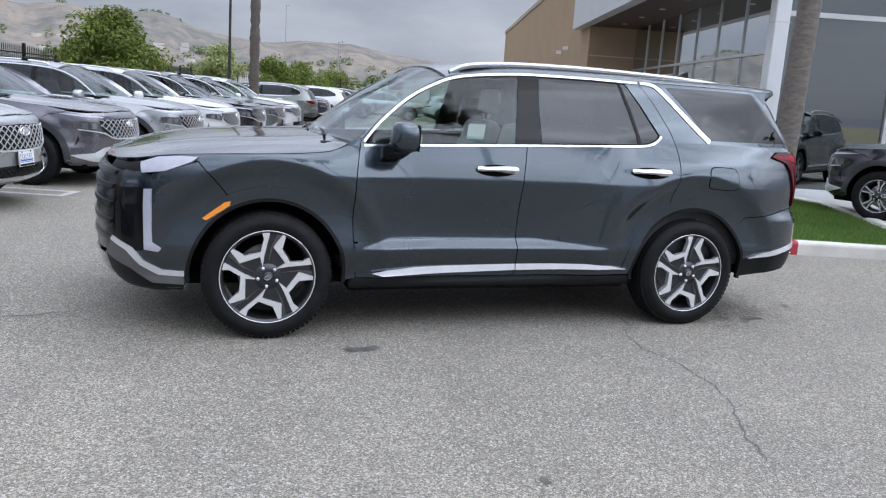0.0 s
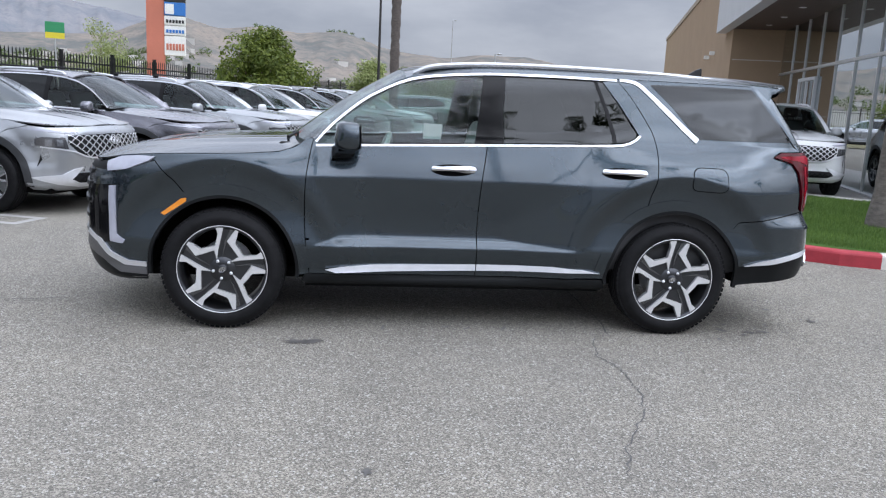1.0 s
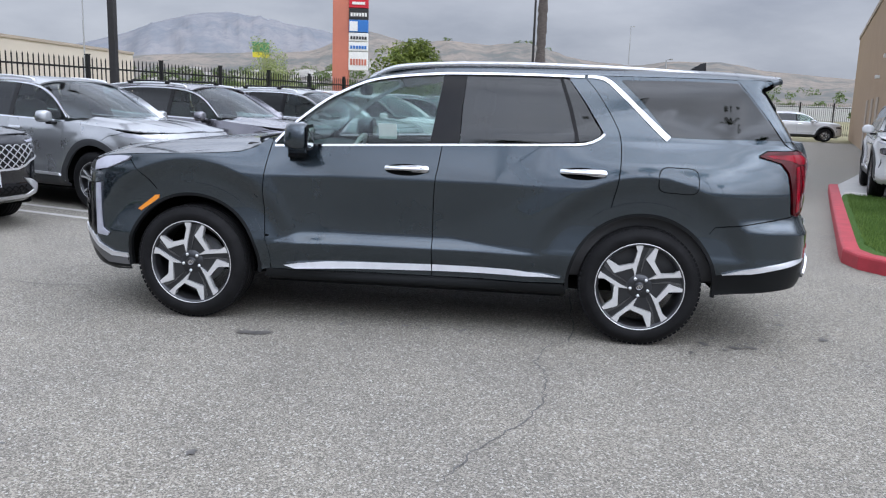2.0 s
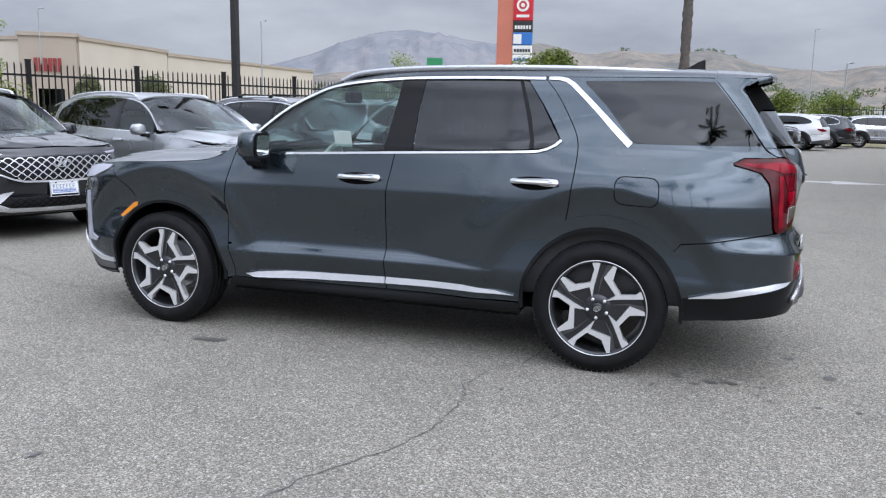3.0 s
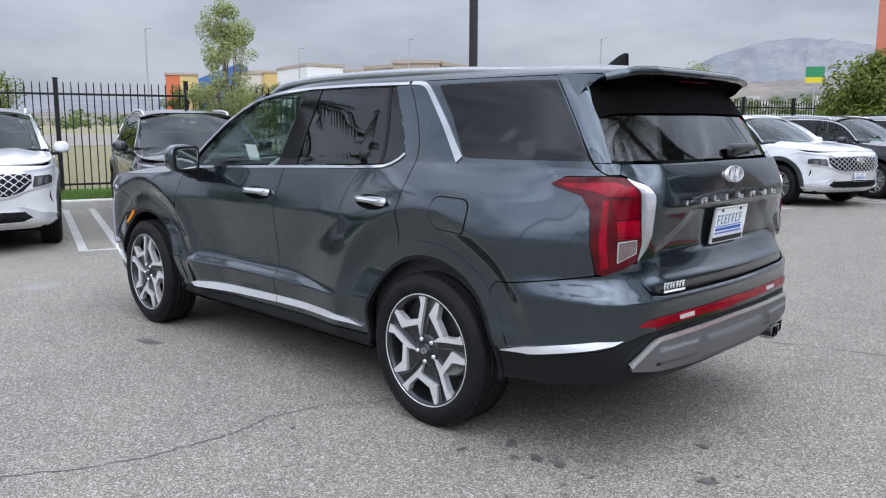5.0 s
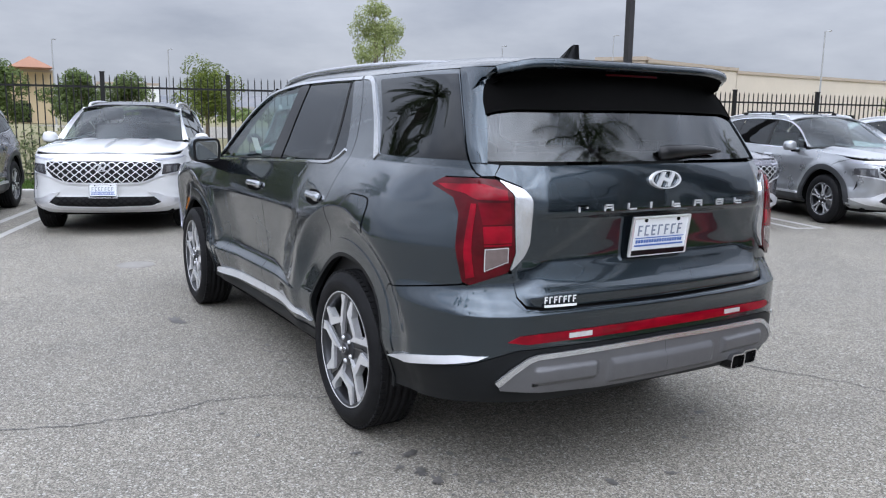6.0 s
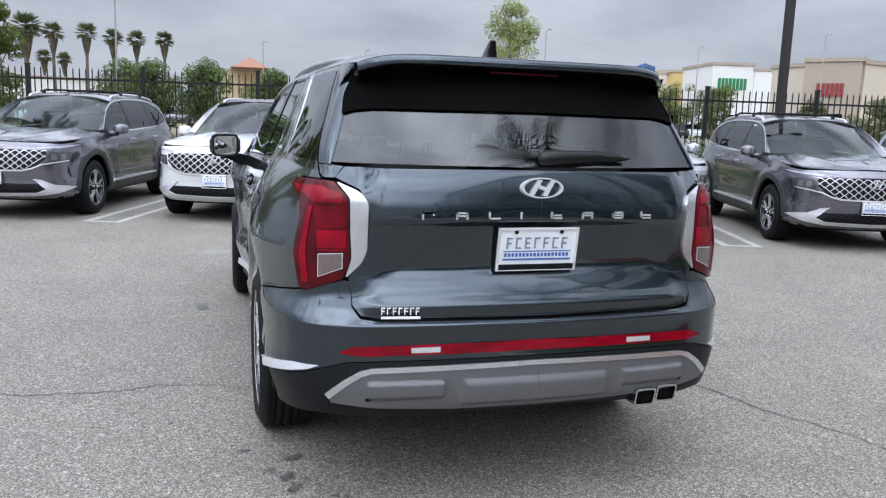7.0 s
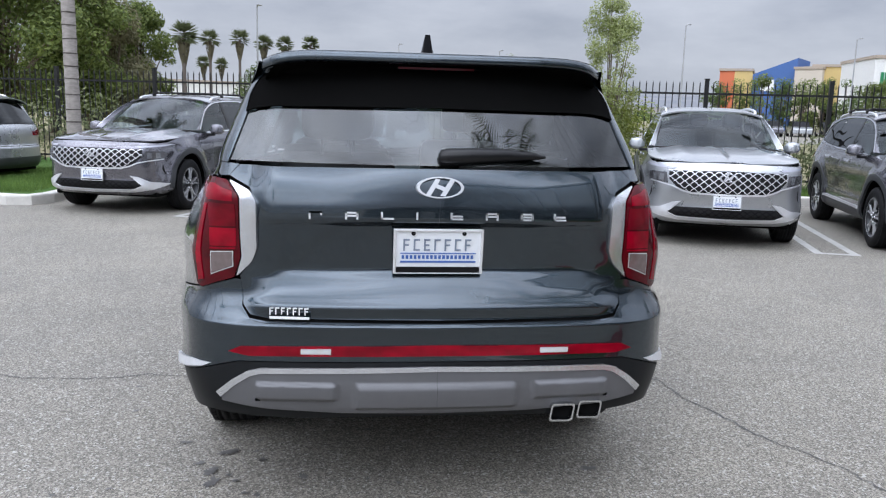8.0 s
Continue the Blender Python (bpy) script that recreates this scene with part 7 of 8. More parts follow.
def fan_palm(x, y, h, label, seed):
    rng = random.Random(seed)
    t = thing("fan_palm", label, "palm tree", "tall palms far beyond the fence")
    bm = bmesh.new()
    tube(bm, [(0, 0, 0), (0.1, 0, h * 0.5), (0, 0, h)], [0.30, 0.20, 0.17], 8)
    part("trunk", bm, M_PALMBARK, t, "slim brown trunk")
    bm = bmesh.new()
    for i in range(64):
        yaw, el = rng.uniform(0, 6.28), rng.uniform(-0.7, 1.4)
        d = Vector((math.cos(yaw) * math.cos(el), math.sin(yaw) * math.cos(el), math.sin(el)))
        c = Vector((0, 0, h)) + d * rng.uniform(0.5, 0.75)
        a = Vector((-math.sin(yaw), math.cos(yaw), 0))
        for k in range(9):
            w = (d + a * (k - 4) * 0.28 + Vector((0, 0, -0.12))).normalized()
            n = w.cross(d.orthogonal()).normalized() * 0.085
            bm.faces.new([bm.verts.new(v) for v in (c - n, c + n, c + w * rng.uniform(0.75, 1.15))])
    tagged(part("crown", bm, M_FANLEAF, t, "crown of stiff fan leaves"), kind="stuff")
    # skirt of old leaves that narrows to the trunk
    bm = bmesh.new()
    for i in range(170):
        yaw, f = rng.uniform(0, 6.28), rng.random()
        r = 0.55 * (1 - f) ** 0.8 + 0.2
        p = Vector((math.cos(yaw) * r, math.sin(yaw) * r, h - 0.3 - 2.3 * f))
        q = Vector((math.cos(yaw) * r * 0.55, math.sin(yaw) * r * 0.55, p.z - rng.uniform(0.5, 0.9)))
        k = Vector((-math.sin(yaw), math.cos(yaw), 0)) * 0.14
        bm.faces.new([bm.verts.new(v) for v in (p - k, p + k, q)])
    tagged(part("skirt", bm, M_SKIRT, t, "dry hanging leaf skirt"), kind="stuff")
    t.location = (x, y, 0)


tree("young_tree", -9.3, 4.45, 3.5, 0.80, M_LEAFLIGHT, "airy young tree with pale leaves at the fence", 3, 0.22, 17000, 0.024, 1.0, base=0.1, n_blobs=70, stout=0.45, tight=0.72)
for i, (x, y, w, h) in enumerate([(-9.35, 4.55, 0.75, 1.9), (-9.0, 3.85, 0.6, 1.5)]):
    rng = random.Random(300 + i)
    bm = bmesh.new()
    leaf_cloud(bm, [(rng.uniform(-w, w), rng.uniform(-w, w) * 0.6, h * rng.uniform(0.25, 0.9), 0.32, 1.1) for _ in range(16)], 6000, 0.030, rng)
    for k in range(9):
        tube(bm, [(0.05 * k - 0.2, 0.02 * k, 0), (0.15 * k - 0.6, 0.1 * math.sin(k), h * 0.8)], [0.012, 0.004], 5)
    tagged(part("bush", bm, M_LEAFYELLOW), "loose yellow-green bush round the young tree", "bush").matrix_world = pose(x, y, 0.1)
tree("orange_tree", -3.65, 22.8, 3.35, 1.85, M_LEAF, "dense rounded citrus tree behind the parked row", 5, 0.22, 19000, 0.075, 1.0, base=0.05, n_blobs=60)
tree("small_tree", -8.6, 21.5, 3.3, 1.3, M_LEAFLIGHT, "thin pale-leaved tree behind the fence", 7, 0.3, 5000, 0.045, n_blobs=30, stout=0.5)
for i, (x, y, h, c) in enumerate([(2.9, 34.0, 2.7, 1.6), (0.3, 31.0, 2.75, 1.5), (5.1, 40.0, 2.6, 1.9), (9.0, 50.0, 2.6, 2.3), (-25.9, 29.8, 2.9, 1.5), (-28.1, 27.9, 2.6, 1.2)]):
    tree("field_tree", x, y, h, c, (M_LEAF, M_LEAFLIGHT, M_LEAF, M_LEAF, M_SHRUB, M_SHRUB)[i], "low green tree beyond the fence", 20 + i, 0.2, 7000, 0.085, n_blobs=34)
for i, (x, y, h, c) in enumerate([(-30.2, -14.4, 8.6, 3.6), (-37.4, -15.0, 10.5, 3.8), (-34.1, -12.4, 8.0, 2.8), (-37.4, -12.2, 7.2, 2.3), (-43.6, -12.4, 7.2, 2.2), (-26.0, -16.5, 7.5, 3.0)]):
    tree("leafy_tree", x, y, h, c, (M_LEAFPALE, M_LEAFBROWN, M_LEAFPALE, M_LEAFBROWN, M_LEAFPALE, M_LEAFPALE)[i], "tall leafy tree beyond the fence", 40 + i, 0.18, 15000, 0.115, n_blobs=60)
for i, (x, y, h, c) in enumerate([(-39.8, -3.6, 3.6, 1.9), (-39.8, -1.0, 3.6, 1.8), (-42.7, 2.9, 3.5, 1.8), (-42.2, 9.6, 4.3, 2.4), (-45.5, -5.4, 3.9, 1.9), (-46.0, 6.0, 3.6, 1.6)]):
    tree("round_tree", x, y, h, c, M_LEAFDARK if i != 3 else M_LEAF, "rounded dark green tree in the next lot", 60 + i, 0.36, 8000, 0.085, n_blobs=36)
for i, (x, y, h) in enumerate([(-78.2, -16.5, 8.2), (-113.2, -19.7, 10.6), (-113.7, -15.7, 10.8), (-124.1, -13.4, 11.0), (-124.4, -10.2, 11.0), (-124.6, -6.3, 11.2), (-152.4, -27.4, 9.3), (-162.8, -25.7, 9.6)]):
    fan_palm(x, y, h, "tall shaggy fan palm far beyond the fence", 80 + i)
for i, (x, y, h) in enumerate([(-74.3, 37.3, 4.9), (-73.6, 38.8, 5.4), (-72.4, 41.0, 5.6), (-71.4, 42.9, 5.2), (-70.5, 44.4, 5.5), (-69.6, 45.9, 5.2), (-68.4, 47.9, 5.6), (-67.3, 49.5, 5.3), (-66.6, 50.5, 5.5)]):
    tree("lot_tree", x, y, h, h * 0.42, M_LEAFPALE if i % 3 else M_LEAFDARK, "low leafy tree before the far shops", 140 + i, 0.18, 2200, 0.13, n_blobs=18)
# shrubs in the planting strip
for i, (s, d, w, h) in enumerate([(-8.4, 0.6, 0.9, 1.25), (-0.9, 0.7, 0.9, 1.35), (1.0, 0.4, 1.1, 1.35), (2.4, 0.4, 0.9, 1.25), (5.2, 0.6, 0.8, 1.1), (-13.4, 0.5, 1.2, 1.7), (-15.0, 0.6, 1.2, 1.6), (8.2, 0.5, 0.8, 1.0)]):
    p = at_row(s, d)
    shrub(p[0], p[1], w, h, 100 + i)
feather_palm(-9.3, -5.0, 6.3, "grey ringed palm trunk in the end island", 120, 0.098, span=0.65)
feather_palm(6.15, 3.55, 7.8, "stout brown-grey palm trunk on the lawn", 121, 0.128, lean=(0.3, 0.0), material=M_LAWNTRUNK, bulge=0.25)
feather_palm(0.89, 22.6, 9.0, "shaggy dark palm trunk on a small island", 122, 0.115, material=M_PALMBARK, bulge=1.0)
# palms along the open side of the lot
for i, (x, y, h) in enumerate([(2.9, -13.6, 13.2), (8.2, -18.3, 18.0), (-0.3, -17.5, 15.2), (11.5, -17.0, 12.0), (16.5, -9.5, 9.5)]):
    feather_palm(x, y, h, "feather palm along the open side of the lot", 130 + i, 0.115, n=34, span=0.62)

# small palm island with two grey bollards
kerb_run("kerb_palm_island", [(0.2, 22.6), (1.4, 22.2), (3.4, 24.2), (3.5, 24.7), (2.4, 25.4), (0.6, 24.2)], label="pale kerb round the palm island", closed=True)
lawn("palm_island_soil", [(0.35, 22.7), (1.4, 22.4), (3.25, 24.3), (2.4, 25.2), (0.7, 24.1)], 0.12, M_GRASS, "green patch on the palm island")
for x, y in ((2.35, 24.6), (2.85, 24.9)):
    bm = bmesh.new()
    box(bm, (x - 0.11, y - 0.11, 0.1), (x + 0.11, y + 0.11, 1.05), bevel=0.02)
    tagged(part("utility_box", bm, simple("grey_box_paint", (0.14, 0.14, 0.14), 0.6) if "grey_box_paint" not in MATS else MATS["grey_box_paint"]), "grey upright utility box on the palm island", "utility box")


# ---- lamp posts ----
def lamp_post(name, x, y, h, r, material, label, arm=(), square=False, reach=1.1):
    t = thing(name, label, "lamp post")
    bm = bmesh.new()
    if square:
        box(bm, (-r, -r, 0), (r, r, h), bevel=0.01)
    else:
        tube(bm, [(0, 0, 0), (0, 0, h)], [r, r * 0.6], 10)
    part("pole", bm, material, t)
    bm = bmesh.new()
    box(bm, (-r * 1.8, -r * 1.8, 0), (r * 1.8, r * 1.8, 0.5), bevel=0.02)
    part("footing", bm, M_KERB, t, "concrete footing")
    for a in arm:
        bm = bmesh.new()
        d = Vector((math.cos(radians(a)), math.sin(radians(a)), 0))
        tube(bm, [Vector((0, 0, h - 0.1)), d * 0.2 * reach + Vector((0, 0, h + 0.02)), d * 0.6 * reach + Vector((0, 0, h + 0.05))], r * 0.4, 8)
        box(bm, (0.5 * reach, -0.14, h), (reach, 0.14, h + 0.09), pose(0, 0, 0, 0, 0, a), bevel=0.02)
        part("lamp_head", bm, material, t, "flat lamp head")
    t.location = (x, y, 0)
    return t


lamp_post("square_lamp_post", -7.25, 8.95, 7.5, 0.065, M_POLE, "dark bronze square lamp post in the planting", (70, 250), True)
lamp_post("lot_lamp_post", 0.61, 29.64, 6.7, 0.07, M_POLE, "dark lamp post with one arm in the lot", (-10,))
for x, y, h in ((-59.2, 26.9, 8.9), (-44.4, -5.7, 7.3), (-61.6, 43.5, 8.6), (-54.0, 51.0, 9.5), (-32.7, 52.0, 8.2), (11.3, 89.7, 10.7), (9.4, 50.2, 4.8), (-69.7, 4.2, 7.4), (-73.3, 14.2, 7.4)):
    lamp_post("car_park_lamp", x, y, h, 0.075, M_GALV, "slim pale lamp post of the next car park", (30,), reach=0.45)

# ---- the pylon sign ----
sign = thing("pylon_sign", "tall terracotta pylon sign with shop panels", "sign")
M_FARHOUSE = simple("far_house_walls", (0.50, 0.48, 0.45), 0.9, 0.0, 0.3, 0.02)
M_TERRA = simple("terracotta_render", (0.50, 0.17, 0.115), 0.8, 0.0, 0.08, 0.4)
M_SIGNRED = simple("sign_red", (0.55, 0.012, 0.03), 0.4)
M_SIGNWHITE = simple("sign_white", (0.75, 0.75, 0.73), 0.5)
M_SIGNBLACK = simple("sign_black", (0.02, 0.02, 0.022), 0.4)
M_SIGNBLUE = simple("sign_blue", (0.03, 0.16, 0.48), 0.4)
M_SIGNGREEN = simple("sign_green", (0.02, 0.22, 0.09), 0.5)
bm = bmesh.new()
prism(bm, [(-1.7, 0.0), (0.0, 0.0), (0.0, 1.4), (-1.7, 1.4)], 0, 16.5)
part("mast", bm, M_TERRA, sign, "terracotta mast")
z = 13.6
for h, mat, mark, mm in ((2.6, M_SIGNRED, "ring", M_SIGNWHITE), (1.15, M_SIGNBLACK, "bar", M_SIGNWHITE), (1.35, M_SIGNBLUE, "half", M_SIGNWHITE), (0.95, M_SIGNWHITE, "bar", M_SIGNBLACK), (1.0, M_SIGNWHITE, "bar", M_SIGNBLUE), (2.0, M_SIGNWHITE, "bar", M_TERRA)):
    bm = bmesh.new()
    box(bm, (0.02, -0.15, z - h + 0.08), (2.05, 0.9, z), bevel=0.03)
    pn = part("sign_panel", bm, mat, sign)
    bm = bmesh.new()
    c = z - h / 2
    if mark == "ring":
        lathe(bm, [(0.42, 0), (0.42, -0.06), (0.66, -0.06), (0.66, 0)], 28, Matrix.Translation((1.0, -0.16, c + 0.35)))
        part("sign_ring", bm, mm, pn)
        bm = bmesh.new()
        lathe(bm, [(0.001, -0.06), (0.22, -0.06), (0.22, 0)], 20, Matrix.Translation((1.0, -0.16, c + 0.35)))
        part("sign_dot", bm, mm, pn)
        bm = bmesh.new()
        box(bm, (0.35, -0.2, c - 0.9), (1.7, -0.15, c - 0.62))
    elif mark == "half":
        box(bm, (0.1, -0.2, c - 0.5), (0.95, -0.15, c + 0.5))
    else:
        for k in range(6):
            bm = bmesh.new()
            box(bm, (0.2 + k * 0.3, -0.2, c - 0.2 * h), (0.42 + k * 0.3, -0.15, c + 0.12 * h))
            if k < 5:
                part("sign_mark", bm, mm, pn)
    part("sign_mark", bm, mm, pn)
    z -= h
sign.matrix_world = pose(-19.2, 80.3, 0, 0, 0, 8)
# green road sign by the far freeway
fs = thing("freeway_sign", "small green and yellow freeway sign on a post", "sign")
bm = bmesh.new()
box(bm, (-2.2, -0.1, 13.4), (2.2, 0.1, 16.0))
part("sign_plate", bm, M_SIGNGREEN, fs)
bm = bmesh.new()
box(bm, (-2.2, -0.12, 12.0), (2.2, 0.08, 13.4))
part("exit_plate", bm, simple("sign_yellow", (0.6, 0.5, 0.03), 0.5), fs)
bm = bmesh.new()
tube(bm, [(0, 0.2, 0), (0, 0.2, 15.5)], 0.2, 8)
part("post", bm, M_GALV, fs)
fs.matrix_world = pose(-73.5, 210.3, 0, 0, 0, 20)


# ---- far shops ----
def shop(name, a, b, h, depth, material, label, cap=0.35, mark=None, mark_w=0.4, mark_z=0.6):
    """A flat-roofed shop whose front runs from a to b, with a coping and piers."""
    t = thing(name, label, "shop building")
    A, B = Vector((*a, 0)), Vector((*b, 0))
    w = (B - A).length
    ang = math.degrees(math.atan2(B.y - A.y, B.x - A.x))
    bm = bmesh.new()
    box(bm, (0, 0, 0), (w, depth, h))
    part("wall", bm, material, t)
    bm = bmesh.new()
    box(bm, (-0.15, -0.15, h), (w + 0.15, depth + 0.15, h + cap))
    part("coping", bm, M_MALLBROWN, t, "brown roof coping")
    n = max(1, int(w / 9))
    for i in range(n):
        bm = bmesh.new()
        box(bm, (w * (i + 0.3) / n, -0.05, 0.1), (w * (i + 0.3) / n + 2.2, 0.02, 2.8))
        part("shop_window", bm, M_GLASS_DARK, t, "dark shop window")
    if mark:
        m, kinds = mark
        for k in range(kinds):
            bm = bmesh.new()
            x0 = w * (0.5 - mark_w / 2) + w * mark_w * k / kinds
            box(bm, (x0, -0.12, h * mark_z), (x0 + w * mark_w / kinds * 0.72, 0.0, h * mark_z + 0.16 * h))
            part("sign_mark", bm, m, t, "plain bar of the shop sign")
    t.matrix_world = pose(a[0], a[1], 0, 0, 0, ang)
    return t


shop("long_shop", (-63.8, 53.6), (-58.2, 53.9), 7.2, 20, M_MALLTAN, "beige wing of a long flat-roofed shop")
shop("corner_shop", (-58.2, 52.7), (-54.2, 55.4), 7.5, 14, M_MALLBROWN, "brown shop block with a red and black sign", mark=(simple("sign_dark_red", (0.25, 0.03, 0.03), 0.5), 6), mark_w=0.5, mark_z=0.58)
shop("long_shop", (-54.4, 56.0), (-57.3, 72.5), 7.3, 3, M_MALLTAN, "long beige side wall of a flat-roofed shop")
shop("long_shop", (-57.3, 72.6), (-58.5, 109.7), 7.0, 6, M_MALLTAN, "long low beige side wall of a flat-roofed shop")
shop("green_sign_shop", (-84.8, 61.3), (-83.4, 66.4), 9.0, 12, M_SIGNWHITE, "white shop front with a green sign", mark=(M_SIGNGREEN, 8), mark_w=0.72, mark_z=0.66)
shop("white_shop", (-83.4, 66.5), (-81.2, 69.2), 8.4, 12, M_SIGNWHITE, "white shop wall beside the green sign")
M_YELLOW = simple("yellow_render", (0.58, 0.43, 0.18), 0.85, 0.0, 0.05, 0.4)
M_TANWALL = simple("tan_render", (0.55, 0.44, 0.28), 0.85, 0.0, 0.05, 0.4)
M_ORANGE = simple("orange_render", (0.55, 0.15, 0.07), 0.85, 0.0, 0.05, 0.4)
M_BLUEWALL = simple("blue_render", (0.06, 0.13, 0.33), 0.8, 0.0, 0.06, 0.4)
shop("orange_shop", (-112.3, 55.2), (-111.2, 57.0), 8.6, 10, M_ORANGE, "orange rendered shop front far off")
shop("yellow_shop", (-111.2, 57.0), (-110.0, 59.2), 8.6, 10, M_YELLOW, "yellow rendered shop front far off")
bl = thing("blue_shop", "blue shop with a slanted roof far off", "shop building")
bm = bmesh.new()
plate_of(bm, [(0, 0), (5.2, 0), (6.0, 10.2), (0, 8.0)], 0, 8)
part("wall", bm, M_BLUEWALL, bl)
bm = bmesh.new()
box(bm, (1.2, -0.1, 5.6), (3.0, 0, 7.2))
part("sign_mark", bm, M_SIGNWHITE, bl)
bl.matrix_world = pose(-107.5, 58.0, 0, 0, 0, 48)
shop("white_shop", (-103.0, 61.8), (-100.2, 64.2), 8.6, 10, M_MALLTAN, "cream shop wall far off")
shop("yellow_shop", (-101.5, 63.6), (-99.6, 66.9), 8.9, 10, M_YELLOW, "yellow shop tower far off")
shop("tan_building", (-125.0, 1.5), (-124.6, 9.0), 7.2, 12, M_TANWALL, "tan rendered building with a hipped tile roof")
bm = bmesh.new()
prism(bm, [(0, 0), (5, 0), (5, 5), (0, 5)], 0, 0.1)
bmesh.ops.create_cone(bm, cap_ends=True, segments=4, radius1=4.0, radius2=0.1, depth=1.6, matrix=Matrix.Translation((2.5, 2.5, 0.9)) @ pose(0, 0, 0, 0, 0, 45))
tr = tagged(part("hipped_roof", bm, simple("roof_tiles", (0.33, 0.17, 0.11), 0.8)), "brown hipped tile roof on the tan building", "roof")
tr.location = (-125.5, 3.5, 7.55)
shop("pale_building", (-118.0, 14.0), (-117.0, 22.0), 5.6, 10, M_SIGNWHITE, "low pale building beyond the next car park")
shop("red_sign_building", (-110.0, -26.0), (-116.0, -14.0), 4.6, 10, M_SIGNWHITE, "low white building with reddish wall far off")
# the next car park, and its rows of cars as small forms
bm = bmesh.new()
prism(bm, [(-110, 5), (-50, 12), (-36, 60), (-60, 50), (-100, 58)], -0.06, -0.02)
tagged(part("next_car_park", bm, M_ASPHALT), "grey asphalt of the next car park", "asphalt", kind="structure")


def far_car(x, y, turn, material, label):
    c = thing("far_car", label, "car", "cars in the next car park")
    bm = bmesh.new()
    plate_of(bm, rounded([(-2.3, 0.3), (2.3, 0.3), (2.35, 0.8), (2.1, 0.95), (-1.3, 0.98), (-2.25, 0.8)], 0.12), -0.88, 0.88)
    part("body", bm, material, c)
    bm = bmesh.new()
    plate_of(bm, rounded([(-1.3, 0.96), (1.9, 0.96), (1.5, 1.45), (-0.5, 1.48)], 0.1), -0.74, 0.74)
    part("cabin", bm, M_GLASS_DARK if False else M_GLOSSBLACK, c, "dark glazed cabin")
    for a in (-1.4, 1.4):
        for s in (-0.80, 0.80):
            bm = bmesh.new()
            lathe(bm, [(0.001, -0.1), (0.33, -0.1), (0.33, 0.1), (0.001, 0.1)], 14, Matrix.Translation((a, s, 0.33)))
            part("wheel", bm, M_TYRE, c)
    c.matrix_world = pose(x, y, -0.03, 0, 0, turn)


rng = random.Random(9)
paints = (M_SILVER_PAINT, M_WHITE_PAINT, M_GREY_PAINT, M_BLACK_PAINT, M_NAVY_PAINT)
for i in range(3, 17):
    k = rng.randrange(5)
    far_car(-66 - 0.25 * i + rng.uniform(-1, 1), 22 + i * 2.9, 160 + rng.uniform(-3, 3), paints[k], ("silver", "white", "grey", "black", "navy")[k] + " car in the next car park")
for i in range(9):
    k = rng.randrange(5)
    far_car(-60 - 0.6 * i, -2 - i * 2.6, 150, paints[k], ("silver", "white", "grey", "black", "navy")[k] + " car on the road beyond the fence")

# ---- hills ----
RIDGE_FAR = Curve((-180, 0.5), (-110, 0.9), (-80, 1.3), (-60, 1.6), (-45, 1.5), (-34, 2.3), (-28, 3.7), (-26, 4.5), (-24.8, 4.9), (-22.7, 5.4), (-21.2, 5.5), (-18.3, 5.15), (-15.5, 4.75), (-13, 4.3), (-10, 3.6), (0, 2.6), (20, 2.0), (70, 1.0), (180, 0.5))
RIDGE_NEAR = Curve((-180, 0.4), (-60, 0.8), (-40, 1.2), (-30, 1.8), (-27, 2.5), (-22, 2.9), (-16, 3.3), (-14, 4.0), (-12, 4.85), (-11, 4.7), (-8.7, 4.15), (-6.2, 4.4), (-3.8, 4.2), (-0.6, 4.38), (1.8, 3.65), (4.6, 3.2), (6.6, 3.06), (9.5, 3.36), (12.2, 3.34), (15.4, 2.85), (18.3, 2.59), (26, 2.0), (40, 1.4), (70, 0.8), (180, 0.4))


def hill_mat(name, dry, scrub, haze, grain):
    """Dry grass and scrub, with the haze of distance mixed into the colour."""
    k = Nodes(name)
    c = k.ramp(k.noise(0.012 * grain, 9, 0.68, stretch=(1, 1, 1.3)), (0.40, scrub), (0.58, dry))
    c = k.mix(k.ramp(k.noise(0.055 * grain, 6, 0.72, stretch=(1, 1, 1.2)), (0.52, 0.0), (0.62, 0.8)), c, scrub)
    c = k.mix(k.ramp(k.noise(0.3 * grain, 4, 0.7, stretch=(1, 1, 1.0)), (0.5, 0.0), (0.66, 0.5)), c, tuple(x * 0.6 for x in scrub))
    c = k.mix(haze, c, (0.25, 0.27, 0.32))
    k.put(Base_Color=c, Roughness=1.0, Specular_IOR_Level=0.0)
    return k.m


def slope_at(ridge, dist, back, b, f, seed, rough):
    """Height of a hillside at a bearing, f of the way from its foot to its ridge."""
    top = max(1.0, dist * math.tan(radians(max(ridge(b), 0.2))))
    bumps = rough * (noise.noise((b * 0.45, f * 3, seed)) + 0.6 * noise.noise((b * 1.6, f * 7, seed + 4))) * min(1.0, 2.5 * (1 - f)) if 0 < f < 1 else 0
    return top * min(1.0, (sstep(0, 1, f) * 0.7 + 0.3 * f) * (1 + bumps))


